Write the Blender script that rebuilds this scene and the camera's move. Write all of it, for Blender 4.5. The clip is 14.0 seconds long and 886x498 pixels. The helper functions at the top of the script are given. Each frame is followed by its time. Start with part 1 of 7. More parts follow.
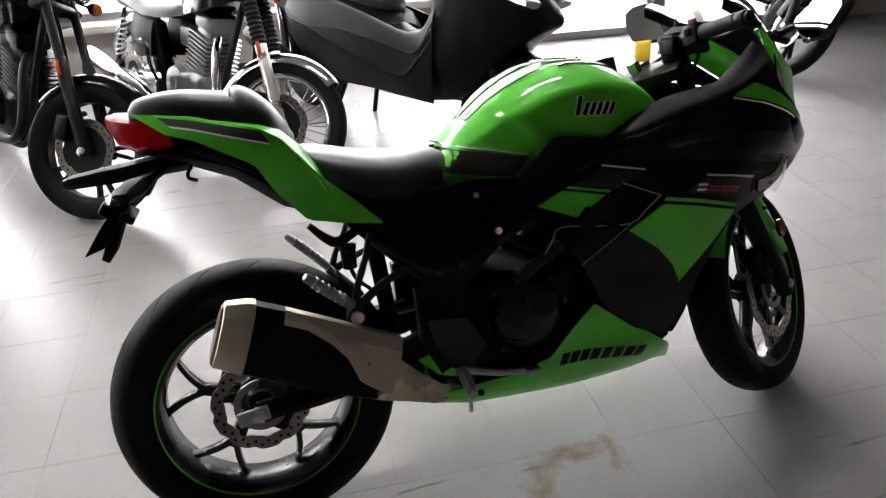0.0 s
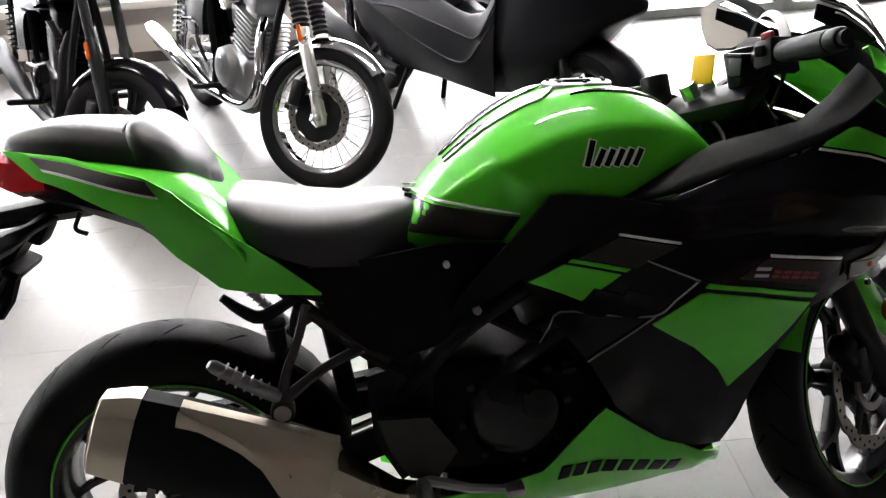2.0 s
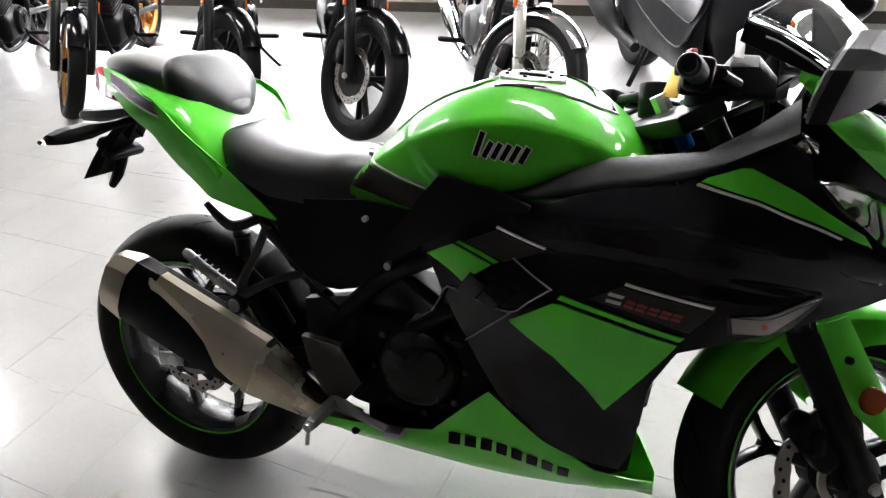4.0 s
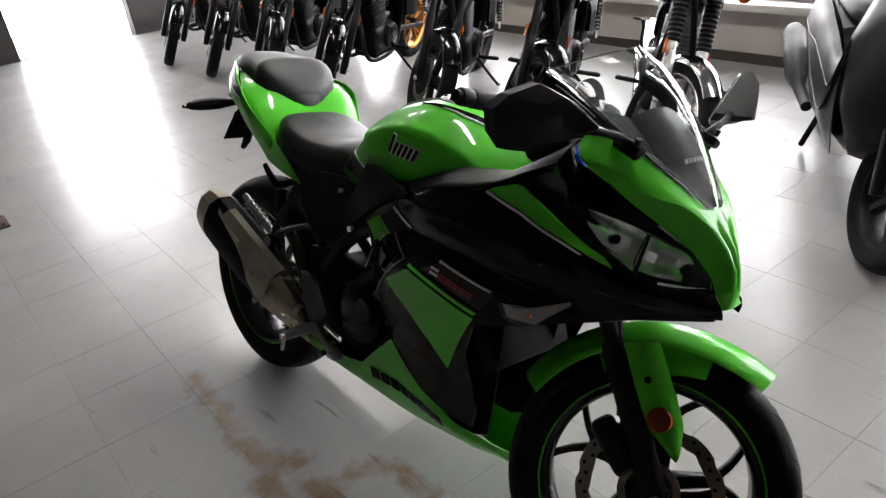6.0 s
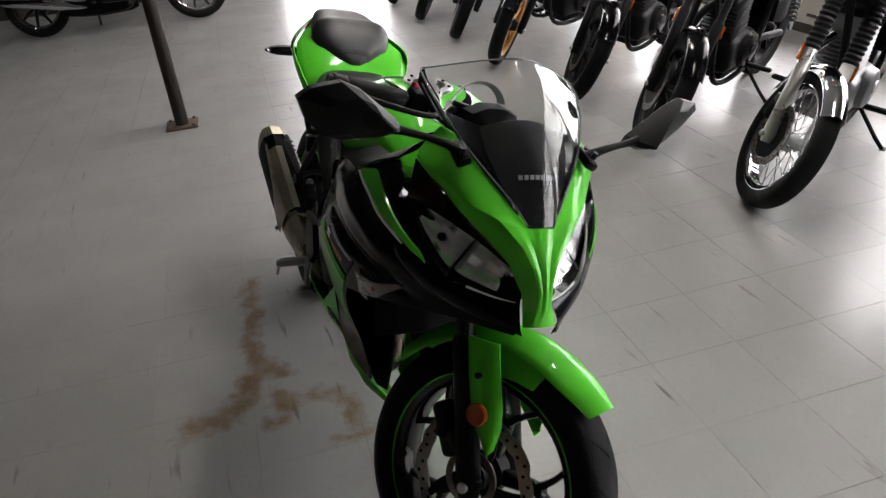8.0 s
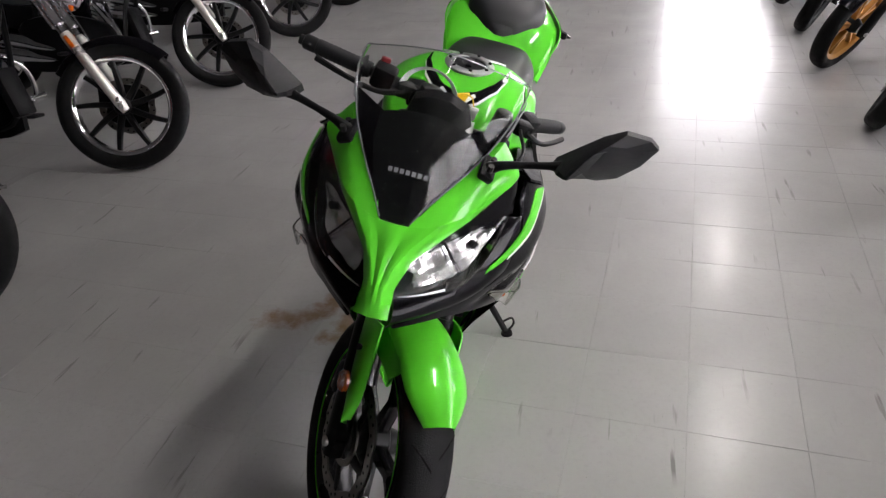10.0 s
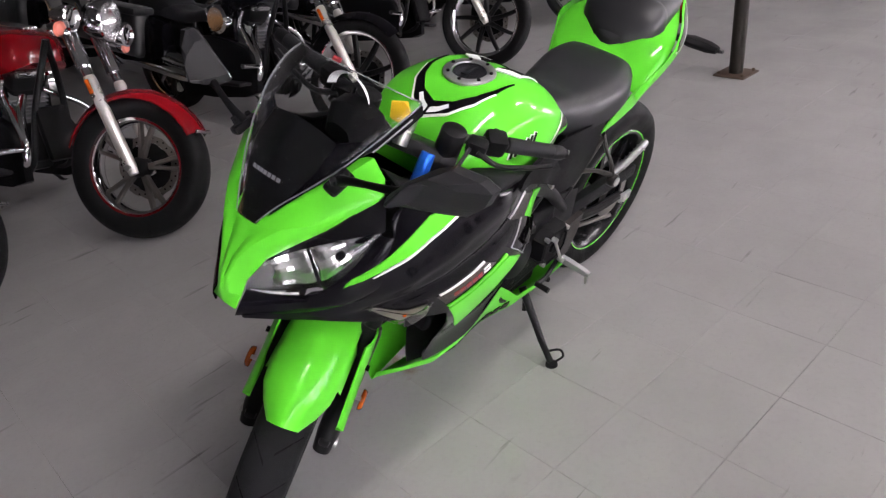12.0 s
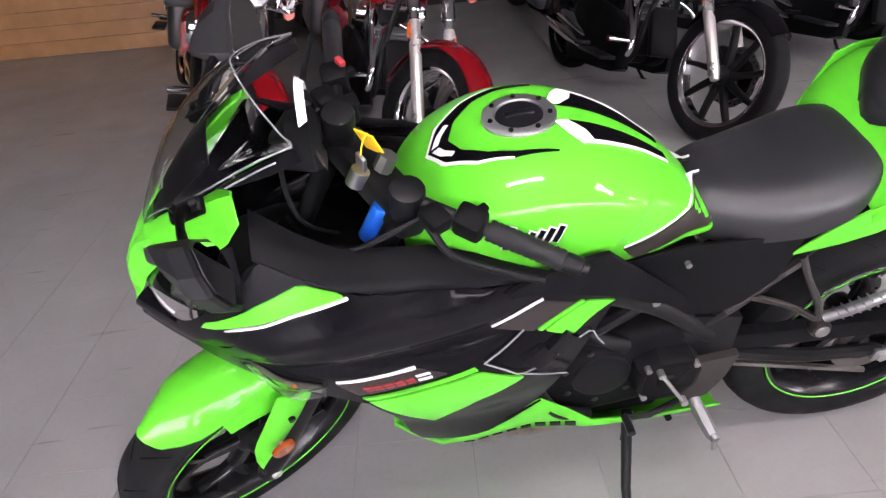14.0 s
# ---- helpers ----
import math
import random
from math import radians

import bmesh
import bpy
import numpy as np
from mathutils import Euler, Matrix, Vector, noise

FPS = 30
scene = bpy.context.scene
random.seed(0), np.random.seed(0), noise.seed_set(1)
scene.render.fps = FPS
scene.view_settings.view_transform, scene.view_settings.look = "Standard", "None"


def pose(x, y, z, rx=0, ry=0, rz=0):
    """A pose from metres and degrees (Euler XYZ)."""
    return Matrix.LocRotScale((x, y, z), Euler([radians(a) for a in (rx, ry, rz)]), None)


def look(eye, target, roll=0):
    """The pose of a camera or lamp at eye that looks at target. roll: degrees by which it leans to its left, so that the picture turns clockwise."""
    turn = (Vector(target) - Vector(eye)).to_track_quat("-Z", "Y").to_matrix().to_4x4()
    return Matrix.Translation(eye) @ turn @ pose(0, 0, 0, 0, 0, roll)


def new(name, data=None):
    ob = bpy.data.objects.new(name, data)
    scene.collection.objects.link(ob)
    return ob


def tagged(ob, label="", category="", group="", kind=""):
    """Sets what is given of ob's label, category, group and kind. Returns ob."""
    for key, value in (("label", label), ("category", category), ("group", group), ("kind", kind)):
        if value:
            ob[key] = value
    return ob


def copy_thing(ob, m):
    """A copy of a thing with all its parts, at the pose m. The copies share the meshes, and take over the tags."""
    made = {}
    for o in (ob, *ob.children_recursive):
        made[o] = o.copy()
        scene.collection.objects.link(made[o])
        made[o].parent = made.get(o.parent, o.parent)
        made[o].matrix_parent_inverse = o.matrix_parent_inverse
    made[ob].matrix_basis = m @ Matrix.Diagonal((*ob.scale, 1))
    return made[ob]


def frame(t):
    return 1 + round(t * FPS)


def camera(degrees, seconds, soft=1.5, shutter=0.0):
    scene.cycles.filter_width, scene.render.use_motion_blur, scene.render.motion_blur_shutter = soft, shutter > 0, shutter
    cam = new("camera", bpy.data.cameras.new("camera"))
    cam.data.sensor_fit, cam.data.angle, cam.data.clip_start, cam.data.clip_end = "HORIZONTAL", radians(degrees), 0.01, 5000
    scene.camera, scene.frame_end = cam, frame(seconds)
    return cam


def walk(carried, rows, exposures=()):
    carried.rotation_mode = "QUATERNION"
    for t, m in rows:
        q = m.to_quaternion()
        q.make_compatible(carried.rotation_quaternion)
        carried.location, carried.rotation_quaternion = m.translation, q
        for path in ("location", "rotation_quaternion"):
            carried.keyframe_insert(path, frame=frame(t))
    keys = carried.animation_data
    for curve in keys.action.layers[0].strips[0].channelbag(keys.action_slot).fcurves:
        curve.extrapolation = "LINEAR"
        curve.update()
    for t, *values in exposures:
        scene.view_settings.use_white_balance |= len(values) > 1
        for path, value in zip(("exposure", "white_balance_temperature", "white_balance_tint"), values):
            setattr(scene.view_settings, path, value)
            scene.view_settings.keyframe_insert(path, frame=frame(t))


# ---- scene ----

# camera and its walk
cam = camera(62.4, 14.0, soft=1.35)
PATH = [
    (0, (0.0498, -1.3158, 1.4717), (0.4641, 0.0027, 0.6656), -1.89),
    (0.5, (0.1194, -1.2598, 1.4494), (0.4960, 0.0551, 0.6192), -2.75),
    (1, (0.3076, -1.1952, 1.4623), (0.5862, 0.1506, 0.6430), -1.47),
    (1.5, (0.3786, -1.0796, 1.4651), (0.4725, 0.2534, 0.5850), -5.71),
    (2, (0.4354, -0.9630, 1.4405), (0.5951, 0.3762, 0.5796), -4.03),
    (2.5, (0.5835, -0.9390, 1.4366), (0.6017, 0.4170, 0.5875), -4.09),
    (3, (0.8389, -1.0091, 1.4509), (0.6177, 0.3086, 0.5707), -0.46),
    (3.5, (1.0323, -1.0218, 1.4544), (0.5796, 0.2590, 0.6091), -6.43),
    (4, (1.1975, -0.9908, 1.4475), (0.6311, 0.2299, 0.5820), -7.23),
    (4.2, (1.2806, -1.0027, 1.4578), (0.6633, 0.2022, 0.6051), -7.18),
    (6.3, (2.1626, -0.8344, 1.4690), (1.0475, 0.0248, 0.7086), -6.87),
    (6.5, (2.2418, -0.8006, 1.4957), (1.1248, 0.0362, 0.7133), -5.78),
    (7, (2.4199, -0.6663, 1.4965), (1.2288, 0.0477, 0.7019), -5.80),
    (7.5, (2.4517, -0.4799, 1.4846), (1.1909, 0.1153, 0.6998), -4.60),
    (8, (2.5127, -0.3079, 1.4952), (1.1908, 0.1367, 0.7110), -5.53),
    (8.2, (2.5577, -0.2150, 1.4912), (1.2236, 0.1600, 0.6915), -4.46),
    (10.3, (2.5751, 0.7460, 1.4712), (1.2506, 0.2967, 0.6940), -5.72),
    (10.5, (2.5685, 0.8463, 1.4500), (1.2586, 0.3278, 0.6915), -6.94),
    (11, (2.4438, 1.0029, 1.4289), (1.1958, 0.3249, 0.6921), -7.95),
    (11.5, (2.2844, 1.1743, 1.4450), (1.1300, 0.3615, 0.6921), -9.28),
    (12, (2.1043, 1.3450, 1.4324), (1.1045, 0.3630, 0.6603), -6.69),
    (12.5, (1.9092, 1.4181, 1.4172), (1.0370, 0.3407, 0.6182), -6.18),
    (13, (1.6661, 1.3469, 1.3938), (0.9182, 0.1928, 0.5761), -9.05),
    (13.5, (1.4603, 1.3139, 1.3815), (0.9812, 0.0395, 0.5411), -10.29),
    (14, (1.0935, 1.3971, 1.3616), (0.9626, -0.0029, 0.5981), -5.09),
]
walk(cam, [(t, look(eye, target, roll)) for t, eye, target, roll in PATH],
     exposures=[(0, 0.70, 6500, 11), (2, 1.15, 6500, 11), (4.2, 1.38, 6450, 9), (6.3, 0.26, 6500, 11), (8.2, 0.12, 6600, 11), (10.3, 0.32, 6500, 16), (12.5, 0.52, 6450, 22), (14, 0.84, 6400, 25)])

# ---- world and light ----
world = bpy.data.worlds.new("world")
scene.world = world
world.use_nodes = True
wn = world.node_tree
sky = wn.nodes.new("ShaderNodeTexSky")
sky.sky_type, sky.sun_disc = "NISHITA", False
sky.sun_elevation, sky.sun_rotation = radians(50), radians(20)
wn.links.new(sky.outputs[0], wn.nodes["Background"].inputs[0])
wn.nodes["Background"].inputs[1].default_value = 0.12

ROOM = pose(0, 0, 0, 0, 0, -5)      # the room's axes, turned against the bike's
DAYLIGHT = 7.5      # brightness of the daylight outside the windows
TUBES = 128.0       # brightness of the strip lamps


# ---- materials ----
def mat(name, colour, rough=0.5, metal=0.0, coat=0.0, bump=0.0, bscale=200.0, vary=0.0, vscale=6.0, emit=0.0, trans=0.0, ior=1.45, rvary=0.0, spec=0.5):
    """Principled material with colour variation at two scales and fine relief."""
    m = bpy.data.materials.new(name)
    m.use_nodes = True
    nt = m.node_tree
    p = nt.nodes["Principled BSDF"]
    col = (*colour, 1)
    p.inputs["Base Color"].default_value = col
    p.inputs["Roughness"].default_value = rough
    p.inputs["Metallic"].default_value = metal
    p.inputs["Coat Weight"].default_value = coat
    p.inputs["Coat Roughness"].default_value = 0.04
    p.inputs["IOR"].default_value = ior
    p.inputs["Specular IOR Level"].default_value = spec
    p.inputs["Transmission Weight"].default_value = trans
    if emit:
        p.inputs["Emission Color"].default_value = col
        p.inputs["Emission Strength"].default_value = emit
    tc = nt.nodes.new("ShaderNodeTexCoord")
    if vary or rvary:
        n1 = nt.nodes.new("ShaderNodeTexNoise")
        n1.inputs["Scale"].default_value = vscale
        n1.inputs["Detail"].default_value = 8
        nt.links.new(tc.outputs["Object"], n1.inputs["Vector"])
        if vary:
            mx = nt.nodes.new("ShaderNodeMix")
            mx.data_type = "RGBA"
            mx.inputs[6].default_value = (*[c * (1 - vary) for c in colour], 1)
            mx.inputs[7].default_value = (*[min(1, c * (1 + vary)) for c in colour], 1)
            nt.links.new(n1.outputs["Fac"], mx.inputs[0])
            nt.links.new(mx.outputs[2], p.inputs["Base Color"])
        if rvary:
            mr = nt.nodes.new("ShaderNodeMapRange")
            mr.inputs[1].default_value, mr.inputs[2].default_value = 0.35, 0.65
            mr.inputs[3].default_value, mr.inputs[4].default_value = max(0, rough - rvary), rough + rvary
            nt.links.new(n1.outputs["Fac"], mr.inputs[0])
            nt.links.new(mr.outputs[0], p.inputs["Roughness"])
    if bump:
        n2 = nt.nodes.new("ShaderNodeTexNoise")
        n2.inputs["Scale"].default_value = bscale
        n2.inputs["Detail"].default_value = 4
        bp = nt.nodes.new("ShaderNodeBump")
        bp.inputs["Strength"].default_value = bump
        bp.inputs["Distance"].default_value = 0.002
        nt.links.new(tc.outputs["Object"], n2.inputs["Vector"])
        nt.links.new(n2.outputs["Fac"], bp.inputs["Height"])
        nt.links.new(bp.outputs["Normal"], p.inputs["Normal"])
    return m


GREEN = mat("green_paint", (0.078, 0.515, 0.022), 0.40, coat=0.6, vary=0.05, vscale=3, spec=0.12)
GLOSS = mat("black_gloss", (0.0030, 0.0028, 0.0037), 0.14, coat=0.0, vary=0.1, rvary=0.04, spec=0.19)
ENGINE = mat("black_engine_paint", (0.005, 0.005, 0.005), 0.26, vary=0.2, rvary=0.05, spec=0.28)
BLACK = mat("black_plastic", (0.004, 0.004, 0.0045), 0.46, bump=0.25, bscale=900, vary=0.25, rvary=0.1, spec=0.09)
GREY = mat("dark_grey_plastic", (0.0065, 0.0065, 0.008), 0.40, bump=0.3, bscale=1100, vary=0.15, rvary=0.08, spec=0.11)
SATIN = mat("satin_black_metal", (0.006, 0.006, 0.0065), 0.44, vary=0.3, rvary=0.1, spec=0.2)
TYRE = mat("tyre_rubber", (0.0068, 0.0067, 0.0072), 0.60, bump=0.5, bscale=350, vary=0.35, vscale=14, rvary=0.12, spec=0.14)
GROOVE = mat("tread_groove_black", (0.001, 0.001, 0.001), 0.9, spec=0.0, vary=0.1)
SPOKE = mat("black_cast_wheel", (0.005, 0.005, 0.0055), 0.25, vary=0.2, rvary=0.06, spec=0.5)
SHELL = mat("mirror_shell_plastic", (0.012, 0.012, 0.013), 0.40, bump=0.25, bscale=900, vary=0.2, rvary=0.06, spec=0.14)
RUBBER = mat("rubber", (0.009, 0.009, 0.010), 0.58, bump=0.4, bscale=500, vary=0.2, spec=0.25)
SEAT = mat("seat_vinyl", (0.006, 0.006, 0.0075), 0.46, bump=0.16, bscale=700, vary=0.2, vscale=9, rvary=0.06, spec=0.7)
SEAT.node_tree.nodes["Principled BSDF"].inputs["Sheen Weight"].default_value = 0.05
SEAT.node_tree.nodes["Principled BSDF"].inputs["Sheen Roughness"].default_value = 0.35
STEEL = mat("brushed_steel", (0.42, 0.375, 0.30), 0.32, metal=1.0, bump=0.15, bscale=300, vary=0.14, rvary=0.08)
ALU = mat("cast_aluminium", (0.33, 0.33, 0.335), 0.42, metal=0.95, bump=0.4, bscale=260, vary=0.25, rvary=0.1)
DARKCAST = mat("dark_cast_metal", (0.030, 0.026, 0.024), 0.42, metal=0.45, bump=0.3, bscale=260, vary=0.25, rvary=0.1)
DISC = mat("brake_disc_steel", (0.22, 0.205, 0.19), 0.4, metal=1.0, vary=0.25, rvary=0.1)
CHROME = mat("chrome", (0.78, 0.78, 0.8), 0.08, metal=1.0, vary=0.05, rvary=0.04)
BOLT = mat("zinc_bolt", (0.5, 0.5, 0.48), 0.35, metal=1.0, vary=0.2)
WHITE = mat("white_decal", (0.75, 0.75, 0.75), 0.35, coat=0.5, vary=0.05)
PALE = mat("grey_print", (0.22, 0.22, 0.23), 0.5, vary=0.05)
DECAL = mat("charcoal_decal", (0.022, 0.018, 0.017), 0.42, bump=0.6, bscale=420, vary=0.4, vscale=260, spec=0.25)
REDDEC = mat("red_decal", (0.28, 0.025, 0.03), 0.4, coat=0.4, vary=0.1)
REDLENS = mat("red_lens", (0.34, 0.004, 0.006), 0.22, bump=0.6, bscale=60, vary=0.45, vscale=40, spec=0.10)
AMBER = mat("amber_lens", (0.48, 0.085, 0.006), 0.15, coat=1.0, bump=0.5, bscale=160, vary=0.25, vscale=50)
DULLAMBER = mat("dull_amber_reflector", (0.24, 0.045, 0.004), 0.2, coat=0.6, bump=0.5, bscale=160, vary=0.25, vscale=50)
CLEAR = mat("clear_plastic", (1, 1, 1), 0.02, trans=1.0, ior=1.3)
SCREEN = mat("windscreen_plastic", (0.93, 0.95, 0.94), 0.02, trans=1.0, ior=1.25)
REFLECTOR = mat("lamp_reflector", (0.86, 0.86, 0.87), 0.27, metal=1.0, vary=0.3, vscale=30)
EDGE = mat("frosted_plastic_edge", (0.28, 0.30, 0.30), 0.2, vary=0.3, vscale=20, trans=0.5)
YELLOW = mat("yellow_tag", (0.8, 0.5, 0.01), 0.5, vary=0.1)
BLUE = mat("blue_anodised", (0.01, 0.12, 0.6), 0.3, metal=0.6, vary=0.1)
MIRROR = mat("mirror_glass", (0.85, 0.87, 0.88), 0.01, metal=1.0)
REDPAINT = mat("red_paint", (0.17, 0.002, 0.005), 0.25, coat=1.0, vary=0.05)
BROWN = mat("brown_seat", (0.13, 0.07, 0.035), 0.5, bump=0.4, bscale=500, vary=0.2)
SCOOTER = mat("scooter_plastic", (0.0042, 0.0043, 0.0056), 0.40, vary=0.25, rvary=0.06, spec=0.09)
POLISHED = mat("polished_alloy", (0.80, 0.78, 0.74), 0.30, metal=0.85, bump=0.1, bscale=200, vary=0.12, rvary=0.08)
GOLD = mat("gold_rim", (0.5, 0.24, 0.06), 0.35, metal=0.8, vary=0.15)


# ---- mesh helpers ----
def finish(bm, sharp=40):
    bmesh.ops.remove_doubles(bm, verts=bm.verts, dist=1e-5)
    bmesh.ops.recalc_face_normals(bm, faces=bm.faces)
    for f in bm.faces:
        f.smooth = True
    lim = radians(sharp)
    for e in bm.edges:
        if len(e.link_faces) == 2 and e.calc_face_angle(0) > lim:
            e.smooth = False


def part(name, bm, material, parent, label="", sharp=40, m=None):
    """Links a bmesh as one mesh object under a thing or a part."""
    if m is not None:
        bm.transform(m)
    finish(bm, sharp)
    me = bpy.data.meshes.new(name)
    bm.to_mesh(me)
    bm.free()
    me.materials.append(material)
    ob = new(name, me)
    ob.parent = parent
    if label:
        ob["label"] = label
    return ob


def thing(name, bm, material, m, label, category, group="", kind="", sharp=40):
    ob = part(name, bm, material, None, "", sharp)
    ob.matrix_world = m
    return tagged(ob, label, category, group, kind)


def group_empty(name, m, label, category, group=""):
    ob = new(name)
    ob.empty_display_size = 0.1
    ob.matrix_world = m
    return tagged(ob, label, category, group)


def join(*bms):
    out = bmesh.new()
    for b in bms:
        me = bpy.data.meshes.new("tmp")
        b.to_mesh(me)
        b.free()
        out.from_mesh(me)
        bpy.data.meshes.remove(me)
    return out


def loft(rings, caps=True, closed=True):
    bm = bmesh.new()
    vs = [[bm.verts.new(p) for p in r] for r in rings]
    n = len(vs[0])
    for a, b in zip(vs, vs[1:]):
        for i in range(n if closed else n - 1):
            j = (i + 1) % n
            bm.faces.new((a[i], a[j], b[j], b[i]))
    if caps and closed:
        bm.faces.new(vs[0])
        bm.faces.new(list(reversed(vs[-1])))
    return bm


def curve(pts, n, closed=False):
    """Catmull-Rom through points, n samples a span."""
    pts = [Vector(p) for p in pts]
    out = []
    m = len(pts)
    for i in range(m if closed else m - 1):
        if closed:
            p0, p1, p2, p3 = pts[i - 1], pts[i], pts[(i + 1) % m], pts[(i + 2) % m]
        else:
            p1, p2 = pts[i], pts[i + 1]
            p0 = pts[i - 1] if i else p1 * 2 - p2
            p3 = pts[i + 2] if i + 2 < m else p2 * 2 - p1
        for k in range(n):
            t = k / n
            out.append(0.5 * (2 * p1 + (p2 - p0) * t + (2 * p0 - 5 * p1 + 4 * p2 - p3) * t * t + (3 * p1 - p0 - 3 * p2 + p3) * t ** 3))
    if not closed:
        out.append(pts[-1])
    return out


def tube(pts, radius, segs=10, smooth=0, flat=1.0):
    """A round bar along points; radius one number or one for each point."""
    pts = [Vector(p) for p in pts]
    rad = [radius] * len(pts) if isinstance(radius, (int, float)) else list(radius)
    if smooth and len(pts) > 2:
        rr = []
        for i in range(len(pts) - 1):
            rr += [rad[i] + (rad[i + 1] - rad[i]) * k / smooth for k in range(smooth)]
        rad = rr + [rad[-1]]
        pts = curve(pts, smooth)
    rings, up = [], None
    for i, p in enumerate(pts):
        d = (pts[min(i + 1, len(pts) - 1)] - pts[max(i - 1, 0)]).normalized()
        if up is None:
            up = d.orthogonal().normalized()
        up = (up - d * up.dot(d)).normalized()
        side = d.cross(up)
        rings.append([p + rad[i] * (math.cos(a) * up + flat * math.sin(a) * side) for a in (2 * math.pi * k / segs for k in range(segs))])
    return loft(rings)


def lathe(profile, segs=48, axis="y", a0=0.0, a1=2 * math.pi):
    """Profile of (along axis, radius) turned about the axis."""
    full = abs(a1 - a0 - 2 * math.pi) < 1e-6
    bm = bmesh.new()
    rows = []
    for k in range(segs if full else segs + 1):
        a = a0 + (a1 - a0) * k / segs
        c, s = math.cos(a), math.sin(a)
        rows.append([bm.verts.new((r * c, h, r * s) if axis == "y" else (r * c, r * s, h) if axis == "z" else (h, r * c, r * s)) for h, r in profile])
    for k in range(len(rows) if full else len(rows) - 1):
        a, b = rows[k], rows[(k + 1) % len(rows)]
        for i in range(len(profile) - 1):
            bm.faces.new((a[i], a[i + 1], b[i + 1], b[i]))
    return bm


def box(sx, sy, sz, m=None, bevel=0.0, seg=2, taper=1.0):
    bm = bmesh.new()
    bmesh.ops.create_cube(bm, size=1)
    for v in bm.verts:
        k = taper if v.co.z > 0 else 1
        v.co = Vector((v.co.x * sx * k, v.co.y * sy * k, v.co.z * sz))
    if bevel:
        bmesh.ops.bevel(bm, geom=bm.edges, offset=bevel, segments=seg, affect="EDGES", profile=0.5)
    if m is not None:
        bm.transform(m)
    return bm


def cyl(p, q, r, segs=16, r2=None, bevel=0.0):
    p, q = Vector(p), Vector(q)
    d = (q - p).normalized()
    r2 = r if r2 is None else r2
    if bevel:
        return tube([p, p + d * bevel * 0.3, p + d * bevel, q - d * bevel, q - d * bevel * 0.3, q], [r - bevel, r - bevel * 0.3, r, r2, r2 - bevel * 0.3, r2 - bevel], segs)
    return tube([p, q], [r, r2], segs)


def resample(poly, n):
    """n + 1 points along a polyline by its length."""
    pts = [Vector(p) for p in poly]
    ln = [0.0]
    for a, b in zip(pts, pts[1:]):
        ln.append(ln[-1] + (b - a).length)
    out, j = [], 0
    for k in range(n + 1):
        s = ln[-1] * k / n
        while j < len(pts) - 2 and ln[j + 1] < s:
            j += 1
        f = (s - ln[j]) / max(1e-9, ln[j + 1] - ln[j])
        out.append(pts[j].lerp(pts[j + 1], min(1, max(0, f))))
    return out


def sheet(grid, thick, inward):
    """A shell from a grid of points; inward(p) gives the way in which it is thick."""
    bm = bmesh.new()
    a = [[bm.verts.new(p) for p in r] for r in grid]
    b = [[bm.verts.new(Vector(p) + Vector(inward(Vector(p))) * thick) for p in r] for r in grid]
    R, C = len(grid), len(grid[0])
    for i in range(R - 1):
        for j in range(C - 1):
            bm.faces.new((a[i][j], a[i][j + 1], a[i + 1][j + 1], a[i + 1][j]))
            bm.faces.new((b[i][j], b[i + 1][j], b[i + 1][j + 1], b[i][j + 1]))
    for i in range(R - 1):
        for j in (0, C - 1):
            bm.faces.new((a[i][j], a[i + 1][j], b[i + 1][j], b[i][j]))
    for j in range(C - 1):
        for i in (0, R - 1):
            bm.faces.new((a[i][j], a[i][j + 1], b[i][j + 1], b[i][j]))
    return bm


def strip(top, bot, width, side, off=0.0, thick=0.004, n=16, m=6):
    """A panel between two lines of (x, z) on the surface y = side * width(x, z)."""
    t, b = resample([(x, 0, z) for x, z in top], n), resample([(x, 0, z) for x, z in bot], n)
    grid = []
    for p, q in zip(t, b):
        row = []
        for k in range(m + 1):
            c = p.lerp(q, k / m)
            row.append((c.x, side * (width(c.x, c.z) + off), c.z))
        grid.append(row)
    return sheet(grid, thick, lambda p: (0, -side, 0))


def table(xs, zs, rows):
    """A smooth function of (x, z) from a few half-widths."""
    def cat(v, u):
        i = min(len(v) - 2, max(0, int(u)))
        t = u - i
        p1, p2 = v[i], v[i + 1]
        p0 = v[i - 1] if i else 2 * p1 - p2
        p3 = v[i + 2] if i + 2 < len(v) else 2 * p2 - p1
        return 0.5 * (2 * p1 + (p2 - p0) * t + (2 * p0 - 5 * p1 + 4 * p2 - p3) * t * t + (3 * p1 - p0 - 3 * p2 + p3) * t ** 3)

    def f(x, z):
        u = float(np.interp(x, xs, range(len(xs))))
        w = float(np.interp(z, zs, range(len(zs))))
        return max(0.004, cat([cat(r, u) for r in rows], w))
    return f


# ---- the show room ----
def wall_mat(name, colour, rough=0.7):
    return mat(name, colour, rough, bump=0.5, bscale=120, vary=0.10, vscale=1.5, rvary=0.08)


